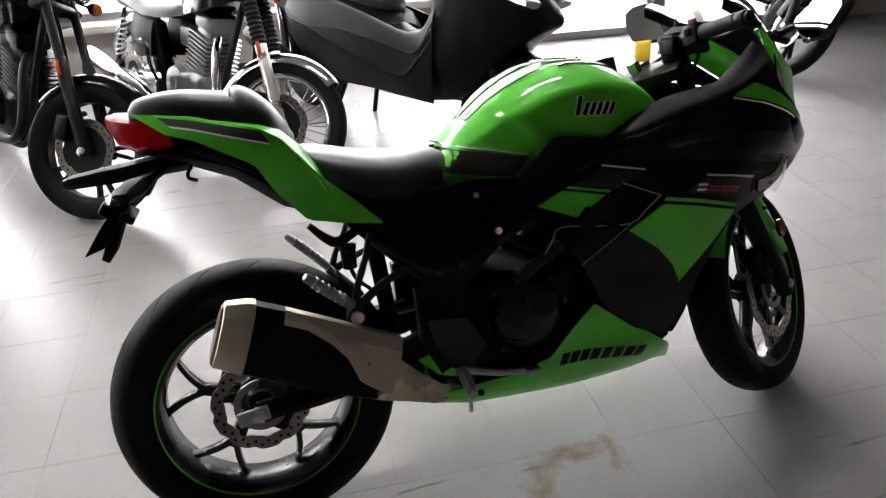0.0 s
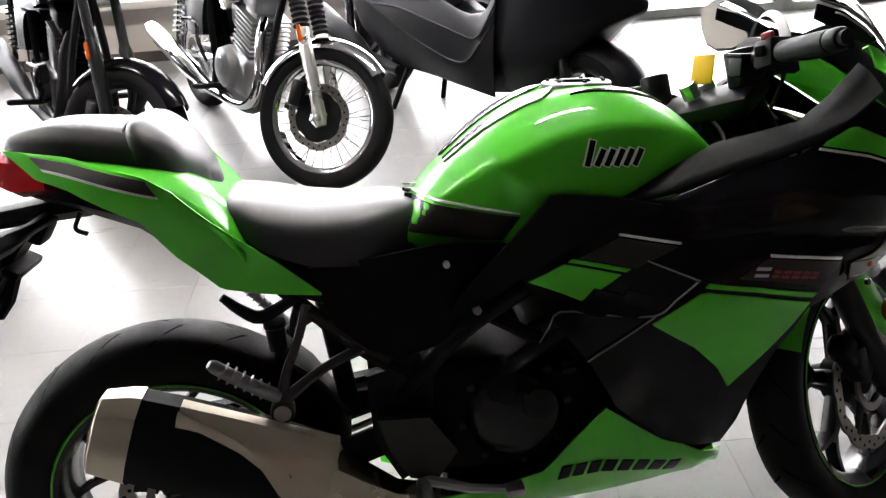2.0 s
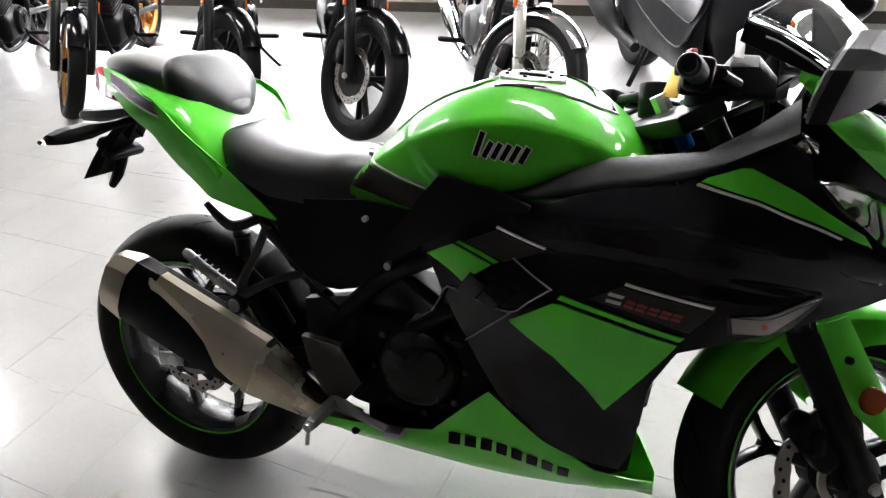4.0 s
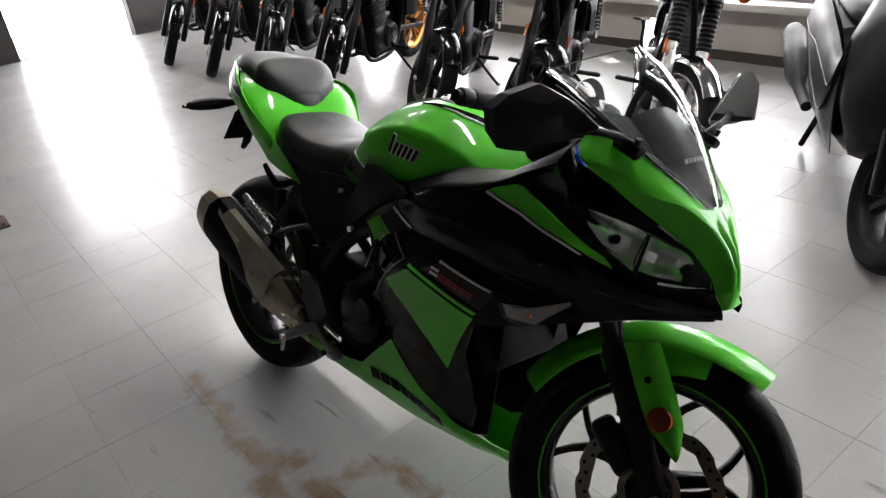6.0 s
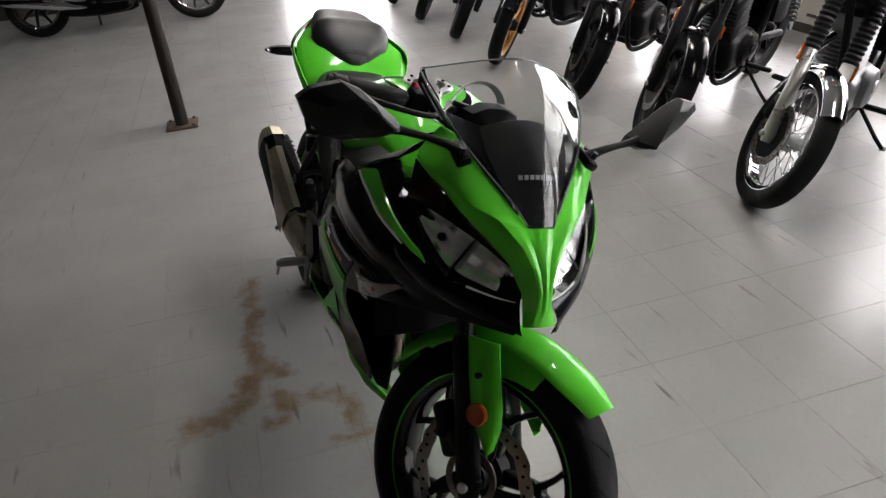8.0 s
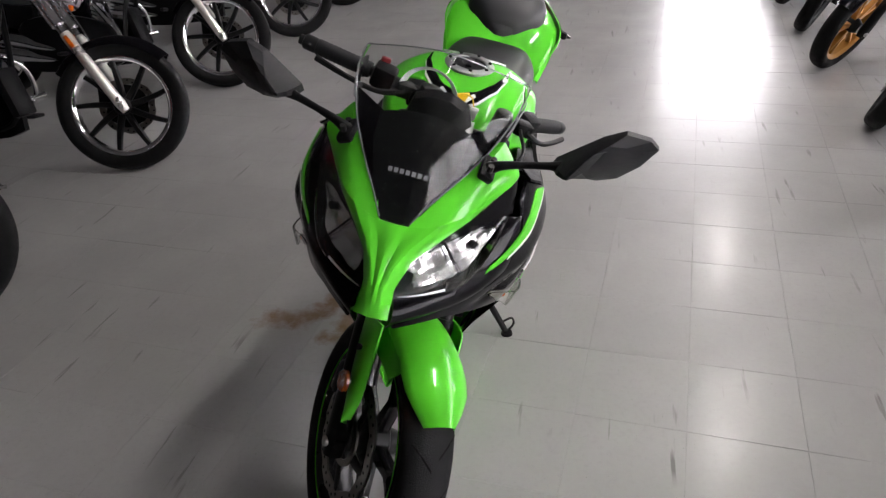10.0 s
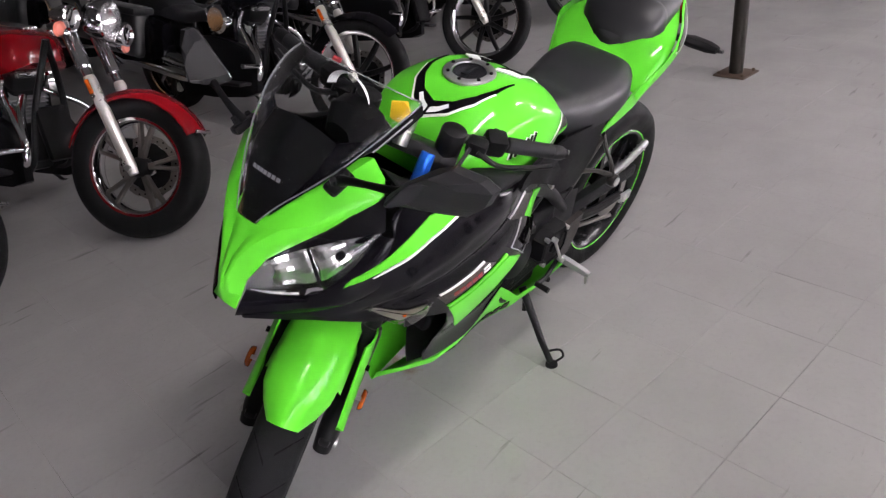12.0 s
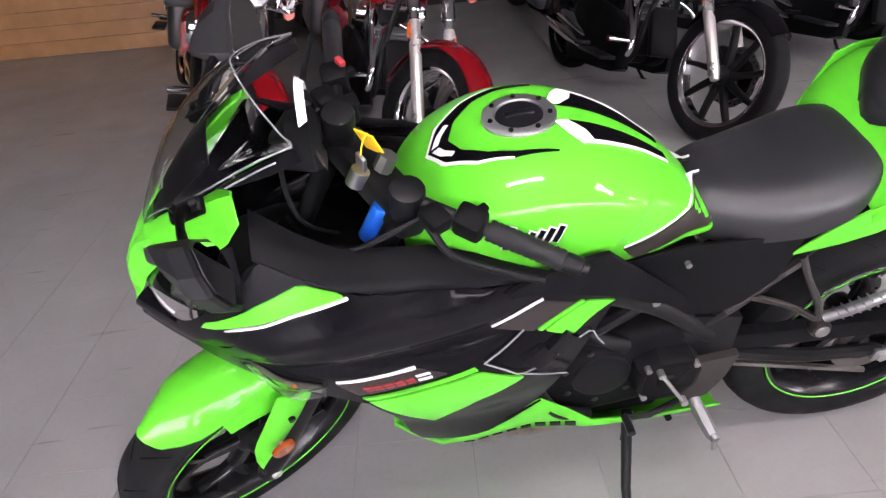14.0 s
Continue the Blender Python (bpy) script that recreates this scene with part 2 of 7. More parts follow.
WALLPAINT = wall_mat("beige_wall_paint", (0.42, 0.39, 0.35))
DARKWALL = wall_mat("dark_wall_paint", (0.035, 0.032, 0.03))
LEDGE = wall_mat("pale_sill", (0.55, 0.53, 0.49), 0.5)
# unseen ceiling, coloured dark grey so that it bounces little light
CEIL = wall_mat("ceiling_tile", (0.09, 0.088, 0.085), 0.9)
FRAMEMETAL = mat("window_frame_metal", (0.30, 0.30, 0.30), 0.4, metal=0.7, vary=0.1)
WOOD = mat("wood_board", (0.36, 0.19, 0.08), 0.45, bump=0.3, bscale=60, vary=0.35, vscale=5)
POSTMAT = mat("painted_steel_post", (0.018, 0.015, 0.012), 0.5, spec=0.2, vary=0.35, vscale=12, rvary=0.1)
RUST = mat("rusty_plate", (0.07, 0.045, 0.03), 0.75, vary=0.5, vscale=30, bump=0.5)
BASEB = mat("dark_baseboard", (0.05, 0.042, 0.036), 0.5, vary=0.25)
GROUT = mat("tile_joint", (0.075, 0.07, 0.064), 0.85, vary=0.6, vscale=4)
gnt = GROUT.node_tree
gmx = gnt.nodes.new("ShaderNodeMix")
gmx.data_type = "RGBA"
gmx.inputs[6].default_value, gmx.inputs[7].default_value = (0.29, 0.284, 0.276, 1), (0.085, 0.080, 0.074, 1)
gnz = gnt.nodes.new("ShaderNodeTexNoise")
gnz.inputs["Scale"].default_value, gnz.inputs["Detail"].default_value = 1.6, 5
ggeo = gnt.nodes.new("ShaderNodeNewGeometry")
grm = gnt.nodes.new("ShaderNodeMapRange")
grm.inputs[1].default_value, grm.inputs[2].default_value = 0.50, 0.66
gnt.links.new(ggeo.outputs["Position"], gnz.inputs["Vector"])
gnt.links.new(gnz.outputs["Fac"], grm.inputs[0])
gnt.links.new(grm.outputs[0], gmx.inputs[0])
gnt.links.new(gmx.outputs[2], gnt.nodes["Principled BSDF"].inputs["Base Color"])


def floor_mat():
    """Waxed grey vinyl tile: blotches, scuffs, rusty stains near the bike."""
    m = bpy.data.materials.new("waxed_vinyl_tile")
    m.use_nodes = True
    nt = m.node_tree
    nd, lk = nt.nodes, nt.links
    p = nd["Principled BSDF"]
    geo = nd.new("ShaderNodeNewGeometry")
    info = nd.new("ShaderNodeObjectInfo")

    def noise(scale, detail=6, rough=0.6, dist=0.0):
        n = nd.new("ShaderNodeTexNoise")
        n.inputs["Scale"].default_value, n.inputs["Detail"].default_value = scale, detail
        n.inputs["Roughness"].default_value, n.inputs["Distortion"].default_value = rough, dist
        lk.new(geo.outputs["Position"], n.inputs["Vector"])
        return n.outputs["Fac"]

    def ramp(fac, a, b, lo=0.0, hi=1.0):
        r = nd.new("ShaderNodeMapRange")
        r.inputs[1].default_value, r.inputs[2].default_value, r.inputs[3].default_value, r.inputs[4].default_value = a, b, lo, hi
        lk.new(fac, r.inputs[0])
        return r.outputs[0]

    def mix(fac, a, b):
        x = nd.new("ShaderNodeMix")
        x.data_type = "RGBA"
        lk.new(fac, x.inputs[0])
        for sock, v in ((6, a), (7, b)):
            if isinstance(v, tuple):
                x.inputs[sock].default_value = (*v, 1)
            else:
                lk.new(v, x.inputs[sock])
        return x.outputs[2]

    def times(a, b):
        x = nd.new("ShaderNodeMath")
        x.operation = "MULTIPLY"
        lk.new(a, x.inputs[0])
        if isinstance(b, float):
            x.inputs[1].default_value = b
        else:
            lk.new(b, x.inputs[1])
        return x.outputs[0]
    base = mix(ramp(noise(1.1, 8), 0.35, 0.7), (0.295, 0.289, 0.282), (0.355, 0.348, 0.340))
    base = mix(times(ramp(noise(55, 3), 0.5, 0.75), 0.25), base, (0.25, 0.245, 0.238))
    base = mix(times(ramp(info.outputs["Random"], 0.0, 1.0), 0.12), base, (0.255, 0.25, 0.244))
    base = mix(times(ramp(noise(140, 2), 0.735, 0.76), 0.6), base, (0.07, 0.065, 0.06))
    # black heel and tyre scuffs, long and thin
    mp = nd.new("ShaderNodeMapping")
    mp.inputs["Rotation"].default_value = (0, 0, 0.7)
    mp.inputs["Scale"].default_value = (2.0, 22, 1)
    lk.new(geo.outputs["Position"], mp.inputs["Vector"])
    sc = nd.new("ShaderNodeTexNoise")
    sc.inputs["Scale"].default_value, sc.inputs["Detail"].default_value = 1.3, 4
    lk.new(mp.outputs[0], sc.inputs["Vector"])
    base = mix(times(times(ramp(sc.outputs["Fac"], 0.645, 0.71), ramp(noise(2.1, 3), 0.47, 0.58)), 0.75), base, (0.09, 0.085, 0.08))

    wt = nd.new("ShaderNodeTexNoise")
    wt.inputs["Scale"].default_value, wt.inputs["Detail"].default_value, wt.inputs["Roughness"].default_value = 9.0, 7, 0.7
    lk.new(geo.outputs["Position"], wt.inputs["Vector"])
    ws_ = nd.new("ShaderNodeVectorMath")
    ws_.operation = "MULTIPLY_ADD"
    ws_.inputs[1].default_value = (0.16, 0.16, 0.0)
    lk.new(wt.outputs["Color"], ws_.inputs[0])
    wo = nd.new("ShaderNodeVectorMath")
    wo.operation = "SUBTRACT"
    wo.inputs[1].default_value = (0.08, 0.08, 0.0)
    lk.new(geo.outputs["Position"], wo.inputs[0])
    lk.new(wo.outputs[0], ws_.inputs[2])
    WARP = ws_.outputs[0]

    def vec(op, a, b, out="Vector"):
        v = nd.new("ShaderNodeVectorMath")
        v.operation = op
        for k, w in ((0, a), (1, b)):
            if isinstance(w, tuple):
                v.inputs[k].default_value = w
            else:
                lk.new(w, v.inputs[k])
        return v.outputs[out]

    def least(a, b):
        x = nd.new("ShaderNodeMath")
        x.operation = "MINIMUM"
        lk.new(a, x.inputs[0])
        lk.new(b, x.inputs[1])
        return x.outputs[0]

    def streak(ax, ay, bx, by, r):
        """Distance from a line of spilt liquid, less its half width."""
        dx, dy = bx - ax, by - ay
        q = dx * dx + dy * dy
        v1 = vec("SUBTRACT", WARP, (ax, ay, 0))
        t = vec("DOT_PRODUCT", v1, (dx / q, dy / q, 0), "Value")
        c = ramp(t, 0.0, 1.0)
        sc_ = nd.new("ShaderNodeVectorMath")
        sc_.operation = "SCALE"
        sc_.inputs[0].default_value = (dx, dy, 0)
        lk.new(c, sc_.inputs["Scale"])
        x = nd.new("ShaderNodeMath")
        x.operation = "SUBTRACT"
        lk.new(vec("DISTANCE", v1, sc_.outputs[0], "Value"), x.inputs[0])
        x.inputs[1].default_value = r
        return x.outputs[0]
    near = None
    for line, r in STAINS:
        for (ax, ay), (bx, by) in zip(line, line[1:]):
            d = streak(ax, ay, bx, by, r)
            near = d if near is None else least(near, d)
    add = nd.new("ShaderNodeMath")
    add.operation = "MULTIPLY_ADD"
    lk.new(noise(20, 5, 0.65), add.inputs[0])
    add.inputs[1].default_value = 0.07
    lk.new(near, add.inputs[2])
    stain = ramp(add.outputs[0], 0.030, 0.074, 1.0, 0.0)
    base = mix(times(times(stain, ramp(noise(11, 5), 0.3, 0.6, 0.45, 1.0)), 0.95), base, (0.175, 0.098, 0.034))
    lk.new(base, p.inputs["Base Color"])
    # a dull body under a worn wax film
    lk.new(ramp(noise(3.0, 7), 0.3, 0.75, 0.36, 0.50), p.inputs["Roughness"])
    p.inputs["IOR"].default_value = 1.47
    p.inputs["Specular IOR Level"].default_value = 0.55
    lk.new(ramp(noise(2.2, 8, 0.65), 0.3, 0.7, 0.55, 0.25), p.inputs["Coat Weight"])
    lk.new(ramp(noise(4.0, 7), 0.3, 0.75, 0.14, 0.28), p.inputs["Coat Roughness"])
    p.inputs["Coat IOR"].default_value = 1.42
    bp = nd.new("ShaderNodeBump")
    bp.inputs["Strength"].default_value, bp.inputs["Distance"].default_value = 0.06, 0.003
    lk.new(noise(7.0, 4), bp.inputs["Height"])
    lk.new(bp.outputs["Normal"], p.inputs["Normal"])
    lk.new(bp.outputs["Normal"], p.inputs["Coat Normal"])
    return m


STAINS = ((((-0.15, -0.25), (0.03, -0.262), (0.166, -0.279), (0.30, -0.312), (0.41, -0.275), (0.49, -0.235)), 0.014), (((0.41, -0.29), (0.535, -0.346), (0.60, -0.38), (0.65, -0.43), (0.65, -0.54)), 0.016),
          (((0.61, -0.262), (0.667, -0.235)), 0.016), (((0.725, -0.305), (0.722, -0.262)), 0.010), (((0.664, -0.16), (0.69, -0.085), (0.761, -0.076), (0.84, -0.075)), 0.004), (((0.881, -0.135), (0.895, -0.05)), 0.002))
TILE = floor_mat()
X0, X1, Y0, Y1, HC = -7.7, 6.2, -6.2, 3.93, 3.2
T = 0.3048


def slab(x0, x1, y0, y1, z0, z1, bevel=0.0):
    return box(x1 - x0, y1 - y0, z1 - z0, pose((x0 + x1) / 2, (y0 + y1) / 2, (z0 + z1) / 2), bevel)


floor = thing("floor", slab(X0 - 0.2, X1 + 0.2, Y0 - 0.2, Y1 + 0.2, -0.12, -0.0025), GROUT, ROOM, "grey waxed vinyl tile floor with scuffs and rusty stains", "floor", kind="structure")
thing("ceiling", slab(X0 - 0.2, X1 + 0.2, Y0 - 0.2, Y1 + 0.2, HC, HC + 0.1), CEIL, ROOM, "plain dark grey ceiling", "ceiling", kind="structure")

# north wall: low sill wall with windows, then a glazed door front down to the floor
SILL = 0.36
HEAD = 2.35        # top of the windows and glazed doors
GX = 1.95
wall_n = thing("wall_north", join(slab(X0, GX, Y1, Y1 + 0.2, 0, SILL), slab(X0, X1, Y1, Y1 + 0.2, HEAD, HC), slab(X0 - 0.2, X0 + 0.8, Y1, Y1 + 0.2, SILL, HEAD), slab(4.25, X1 + 0.2, Y1, Y1 + 0.2, 0, HEAD), slab(GX - 0.22, GX, Y1 + 0.002, Y1 + 0.198, SILL, HEAD)),
               WALLPAINT, ROOM, "low beige wall under a row of windows", "wall", kind="structure")
thing("window_sill", slab(X0 + 0.8, GX - 0.22, Y1 - 0.10, Y1 + 0.22, SILL, SILL + 0.05, 0.008), LEDGE, ROOM, "pale window sill on the low wall", "sill", kind="structure")
thing("baseboard", slab(X0, GX, Y1 - 0.012, Y1 - 0.001, 0, 0.07), BASEB, ROOM, "dark vinyl baseboard", "baseboard", kind="structure")
GLASS = mat("window_glass", (1, 1, 1), 0.0, trans=1.0, ior=1.05)
wx = [X0 + 0.8 + (GX - 0.22 - X0 - 0.8) * k / 5 for k in range(6)]
for k in range(5):
    a, b = wx[k], wx[k + 1]
    w = group_empty("window_%d" % (k + 1), ROOM @ pose((a + b) / 2, Y1 + 0.1, SILL + 0.05), "metal framed window with bright daylight behind", "window")
    w["kind"] = "structure"
    hw_, hh = (b - a) / 2, HEAD - SILL - 0.05
    part("window_frame", join(*[box(*d, pose(*c), 0.004) for d, c in (((0.05, 0.07, hh), (-hw_ + 0.025, 0, hh / 2)), ((0.05, 0.07, hh), (hw_ - 0.025, 0, hh / 2)), ((2 * hw_ - 0.1, 0.07, 0.05), (0, 0, 0.025)), ((2 * hw_ - 0.1, 0.07, 0.05), (0, 0, hh - 0.025)))]), FRAMEMETAL, w)
    gp = part("pane", box(2 * hw_ - 0.1, 0.006, hh - 0.1, pose(0, 0, hh / 2)), GLASS, w)
    gp.visible_shadow = False
for k, (a, b) in enumerate(((GX, 3.1), (3.1, 4.25))):
    d = group_empty("door_%d" % (k + 1), ROOM @ pose((a + b) / 2, Y1 + 0.1, 0), "tall glazed shop door in a metal frame", "door")
    d["kind"] = "structure"
    hw_ = (b - a) / 2
    part("door_frame", join(*[box(*q, pose(*c), 0.004) for q, c in (((0.06, 0.08, HEAD), (-hw_ + 0.03, 0, HEAD / 2)), ((0.06, 0.08, HEAD), (hw_ - 0.03, 0, HEAD / 2)), ((2 * hw_ - 0.12, 0.08, 0.06), (0, 0, 0.03)), ((2 * hw_ - 0.12, 0.08, 0.10), (0, 0, HEAD - 0.05)))]), FRAMEMETAL, d)
    gp = part("pane", box(2 * hw_ - 0.12, 0.006, (HEAD - 0.16), pose(0, 0, (HEAD - 0.04) / 2)), GLASS, d)
    gp.visible_shadow = False

# west wall with the bright doorway that mirrors in the floor
DY0, DY1, DH = 0.60, 1.95, 2.45
thing("wall_west", join(slab(X0 - 0.2, X0, Y0, DY0, 0, HC), slab(X0 - 0.2, X0, DY1, Y1, 0, HC), slab(X0 - 0.2, X0, DY0, DY1, DH, HC)), DARKWALL, ROOM, "dark painted wall with an open doorway", "wall", kind="structure")
thing("wall_south", slab(X0 - 0.2, X1 + 0.2, Y0 - 0.2, Y0, 0, HC), DARKWALL, ROOM, "dark painted wall", "wall", kind="structure")
thing("wall_east", slab(X1, X1 + 0.2, Y0, Y1, 0, HC), DARKWALL, ROOM, "plain dark painted wall", "wall", kind="structure")

# daylight outside
DAY = mat("daylight_backdrop", (1.0, 0.985, 1.0), 1.0, emit=DAYLIGHT)
thing("backdrop", join(slab(X0 - 3, X1 + 3, Y1 + 2.4, Y1 + 2.45, -0.1, 6), slab(X0 - 2.45, X0 - 2.4, -1.5, 4.2, -0.1, 5)), DAY, ROOM, "white overexposed daylight outside", "backdrop", kind="structure")
thing("ground", join(slab(X0 - 3, X1 + 3, Y1 + 0.2, Y1 + 2.4, -0.14, -0.02), slab(X0 - 2.4, X0 - 0.2, -1.5, 4.1, -0.14, -0.02)), LEDGE, ROOM, "pale concrete ground outside the windows", "ground", kind="structure")

# ceiling strip lamps, as mirrored in the tank
TUBE = mat("lamp_tube", (1.0, 0.97, 0.92), 0.4, emit=TUBES)
LAMPBODY = mat("white_lamp_body", (0.75, 0.75, 0.73), 0.5, vary=0.05)
for i, (x, y) in enumerate(((0.7, 1.5), (-2.6, 1.5), (-5.6, 1.5))):
    lamp = group_empty("ceiling_light", ROOM @ pose(x, y, HC - 0.10), "white fluorescent strip light on the ceiling", "ceiling light", "ceiling lights")
    part("housing", box(1.3, 0.20, 0.06, pose(0, 0, 0.07), 0.01), LAMPBODY, lamp)
    for s in (-1, 1):
        part("tube", cyl((-0.6, s * 0.055, 0.02), (0.6, s * 0.055, 0.02), 0.014, 12), TUBE, lamp)

# steel post with a foot plate
post = group_empty("steel_post", pose(-2.389, -0.359, 0, 0, 0, -5), "dark painted steel post bolted to the floor", "post")
part("pole", tube([(0, 0, 0.012), (0, 0, HC)], 0.042, 20), POSTMAT, post)
fp = part("foot_plate", box(0.20, 0.20, 0.012, pose(0, 0, 0.006), 0.003), RUST, post, "rusty foot plate")
for a in (-1, 1):
    for b in (-1, 1):
        part("bolt", cyl((a * 0.075, b * 0.075, 0.012), (a * 0.075, b * 0.075, 0.026), 0.010, 6), RUST, fp)
# wooden counter of boards
counter = group_empty("wooden_counter", ROOM @ pose(4.0, -5.35, 0), "orange brown wooden board front of a counter", "counter")
for k in range(8):
    part("board", box(3.4, 0.03, 0.128, pose(0, 0.0, 0.07 + 0.131 * k), 0.004), WOOD, counter)
part("counter_top", box(3.5, 0.6, 0.04, pose(0, -0.27, 1.14), 0.006), WOOD, counter)


# ---- wheels, shared by all the motorcycles ----
def tyre_bm(R, w, rr):
    half = [(0.36 * w, rr - 0.004), (0.44 * w, rr + 0.012), (0.5 * w, rr + 0.45 * (R - rr)), (0.485 * w, R - 0.24 * w), (0.42 * w, R - 0.13 * w),
            (0.30 * w, R - 0.055 * w), (0.16 * w, R - 0.014 * w)]
    prof = [(-y, r) for y, r in half] + [(0, R)] + [(y, r) for y, r in reversed(half)]
    return lathe(prof + [(0.3 * w, rr - 0.008), (-0.3 * w, rr - 0.008), prof[0]], 72)


def groove_bm(R, w, n=18):
    """Slanting tread grooves, dark slivers laid into both shoulders."""
    out = bmesh.new()
    for k in range(n):
        for s in (-1, 1):
            a0 = 2 * math.pi * (k + (0.25 if s > 0 else 0)) / n
            pts = []
            for i in range(6):
                f = i / 5
                y = s * w * (0.06 + 0.37 * f)
                r = R - w * (0.0 + 0.52 * (0.06 + 0.37 * f) ** 2 * 1.45) + 0.0012
                a = a0 + 0.17 * f
                pts.append((y, r, a))
            rows = []
            for j, (y, r, a) in enumerate(pts):
                wd = 0.0034 * (1 - 0.5 * j / 5) / R
                rows.append([out.verts.new((r * math.cos(a + d), y, r * math.sin(a + d))) for d in (-wd, wd)])
            for p, q in zip(rows, rows[1:]):
                out.faces.new((p[0], p[1], q[1], q[0]))
    return out


def rim_bm(rr, w):
    prof = [(-0.40 * w, rr + 0.006), (-0.43 * w, rr + 0.002), (-0.41 * w, rr - 0.010), (-0.28 * w, rr - 0.022), (0.28 * w, rr - 0.022), (0.41 * w, rr - 0.010),
            (0.43 * w, rr + 0.002), (0.40 * w, rr + 0.006), (0.3 * w, rr - 0.006), (-0.3 * w, rr - 0.006), (-0.40 * w, rr + 0.006)]
    return lathe(prof, 64)


def spoke(r0, r1, a0, a1, w0, w1, d0, d1, y0=0.0):
    """A cast spoke from (r0, a0) to (r1, a1)."""
    rings = []
    for f in (0, 0.25, 0.5, 0.75, 1):
        r, a = r0 + (r1 - r0) * f, a0 + (a1 - a0) * f
        w, d = (w0 + (w1 - w0) * f) / 2, (d0 + (d1 - d0) * f) / 2
        c, s = math.cos(a), math.sin(a)
        ring = []
        for u, v in ((-1, -0.6), (-0.7, -1), (0.7, -1), (1, -0.6), (1, 0.6), (0.7, 1), (-0.7, 1), (-1, 0.6)):
            ring.append((r * c - u * w * s, y0 + v * d, r * s + u * w * c))
        rings.append(ring)
    return loft(rings)


def petal_disc(ro, ri, th, waves=10):
    bm = bmesh.new()
    n = waves * 12
    rings = []
    for y in (-th / 2, th / 2):
        for outer in (1, 0):
            row = []
            for k in range(n):
                a = 2 * math.pi * k / n
                wv = math.cos(a * waves)
                r = ro - 0.006 * max(0, wv) ** 2 if outer else ri + 0.005 * max(0, -wv) ** 2
                row.append(bm.verts.new((r * math.cos(a), y, r * math.sin(a))))
            rings.append(row)
    order = [rings[0], rings[1], rings[3], rings[2]]
    for i in range(4):
        p, q = order[i], order[(i + 1) % 4]
        for k in range(n):
            j = (k + 1) % n
            bm.faces.new((p[k], p[j], q[j], q[k]))
    return bm


def disc_perforation(rm, th, n, r=0.004):
    return join(*[cyl((rm * math.cos(a) + 0.009 * (k % 2) * math.cos(a), -th, rm * math.sin(a) + 0.009 * (k % 2) * math.sin(a)),
                      (rm * math.cos(a) + 0.009 * (k % 2) * math.cos(a), th, rm * math.sin(a) + 0.009 * (k % 2) * math.sin(a)), r, 8)
                  for k, a in ((k, 2 * math.pi * k / n) for k in range(n))])


# ---- the green sport motorcycle ----
LEAN = 14.85
bike = group_empty("sport_motorcycle", pose(0, 0, 0, -LEAN, 0, 0),
                   "lime green and black sport motorcycle leaning on its side stand", "motorcycle")
STEER_AXIS = Vector((-0.454, 0, 0.891))
STEER_FOOT = Vector((1.515, 0, 0))
STEER = Matrix.Translation(STEER_FOOT) @ Matrix.Rotation(radians(33), 4, STEER_AXIS) @ Matrix.Translation(-STEER_FOOT)

REAR = Vector((0.025, 0, 0.332))
FRONT = Vector((1.435, 0, 0.297))


def sport_wheel(prefix, centre, R, w, rr, m, spokes_r0, disc_r, disc_y):
    mm = m @ Matrix.Translation(centre)
    tyre = part(prefix + "_tyre", tyre_bm(R, w, rr), TYRE, bike, "black rubber tyre", m=mm)
    part("tread_groove", groove_bm(R, w), GROOVE, tyre, m=mm)["kind"] = "stuff"
    rim = part(prefix + "_rim", rim_bm(rr, w), SPOKE, bike, "black rim", m=mm)
    for s in (-1, 1):
        a = 0.43 * w
        part("rim_stripe", lathe([(s * a, rr - 0.0015), (s * (a + 0.0022), rr + 0.0006), (s * (a + 0.001), rr + 0.0028)], 64), GREEN, rim, "thin green stripe", m=mm)
    for k in range(5):
        c = 2 * math.pi * k / 5 + 0.3
        fork = [spoke(0.126, rr - 0.012, c + s * 0.03, c + s * 0.36, 0.019, 0.016, 0.030, 0.024) for s in (-1, 1)]
        part("spoke", join(spoke(spokes_r0, 0.142, c, c, 0.036, 0.024, 0.036, 0.030), *fork), SPOKE, rim, m=mm)
    part("hub", lathe([(-0.055, 0.0), (-0.055, 0.028), (-0.03, 0.034), (-0.02, 0.05), (0.02, 0.05), (0.03, 0.034), (0.055, 0.028), (0.055, 0.0)], 32), SATIN, rim, m=mm)
    disc = part("brake_disc", petal_disc(disc_r, disc_r - 0.032, 0.005), DISC, rim, "petal-shaped steel brake disc", m=mm @ Matrix.Translation((0, disc_y, 0)))
    part("disc_perforation", disc_perforation(disc_r - 0.019, 0.0032, 40), BLACK, disc, m=mm @ Matrix.Translation((0, disc_y, 0)))
    for k in range(5):
        a = 2 * math.pi * k / 5
        part("disc_carrier", spoke(0.04, disc_r - 0.026, a, a + 0.25, 0.03, 0.018, 0.006, 0.006, disc_y), SATIN, disc, m=mm)
    part("sensor_ring", lathe([(disc_y * 1.06 - 0.003, 0.047), (disc_y * 1.06 - 0.003, 0.062), (disc_y * 1.06 + 0.003, 0.062), (disc_y * 1.06 + 0.003, 0.047), (disc_y * 1.06 - 0.003, 0.047)], 48), DISC, disc, m=mm)
    return rim


I4 = Matrix.Identity(4)
sport_wheel("rear", REAR, 0.324, 0.146, 0.228, I4, 0.045, 0.112, -0.062)
sport_wheel("front", FRONT, 0.295, 0.112, 0.222, STEER, 0.045, 0.146, -0.062)

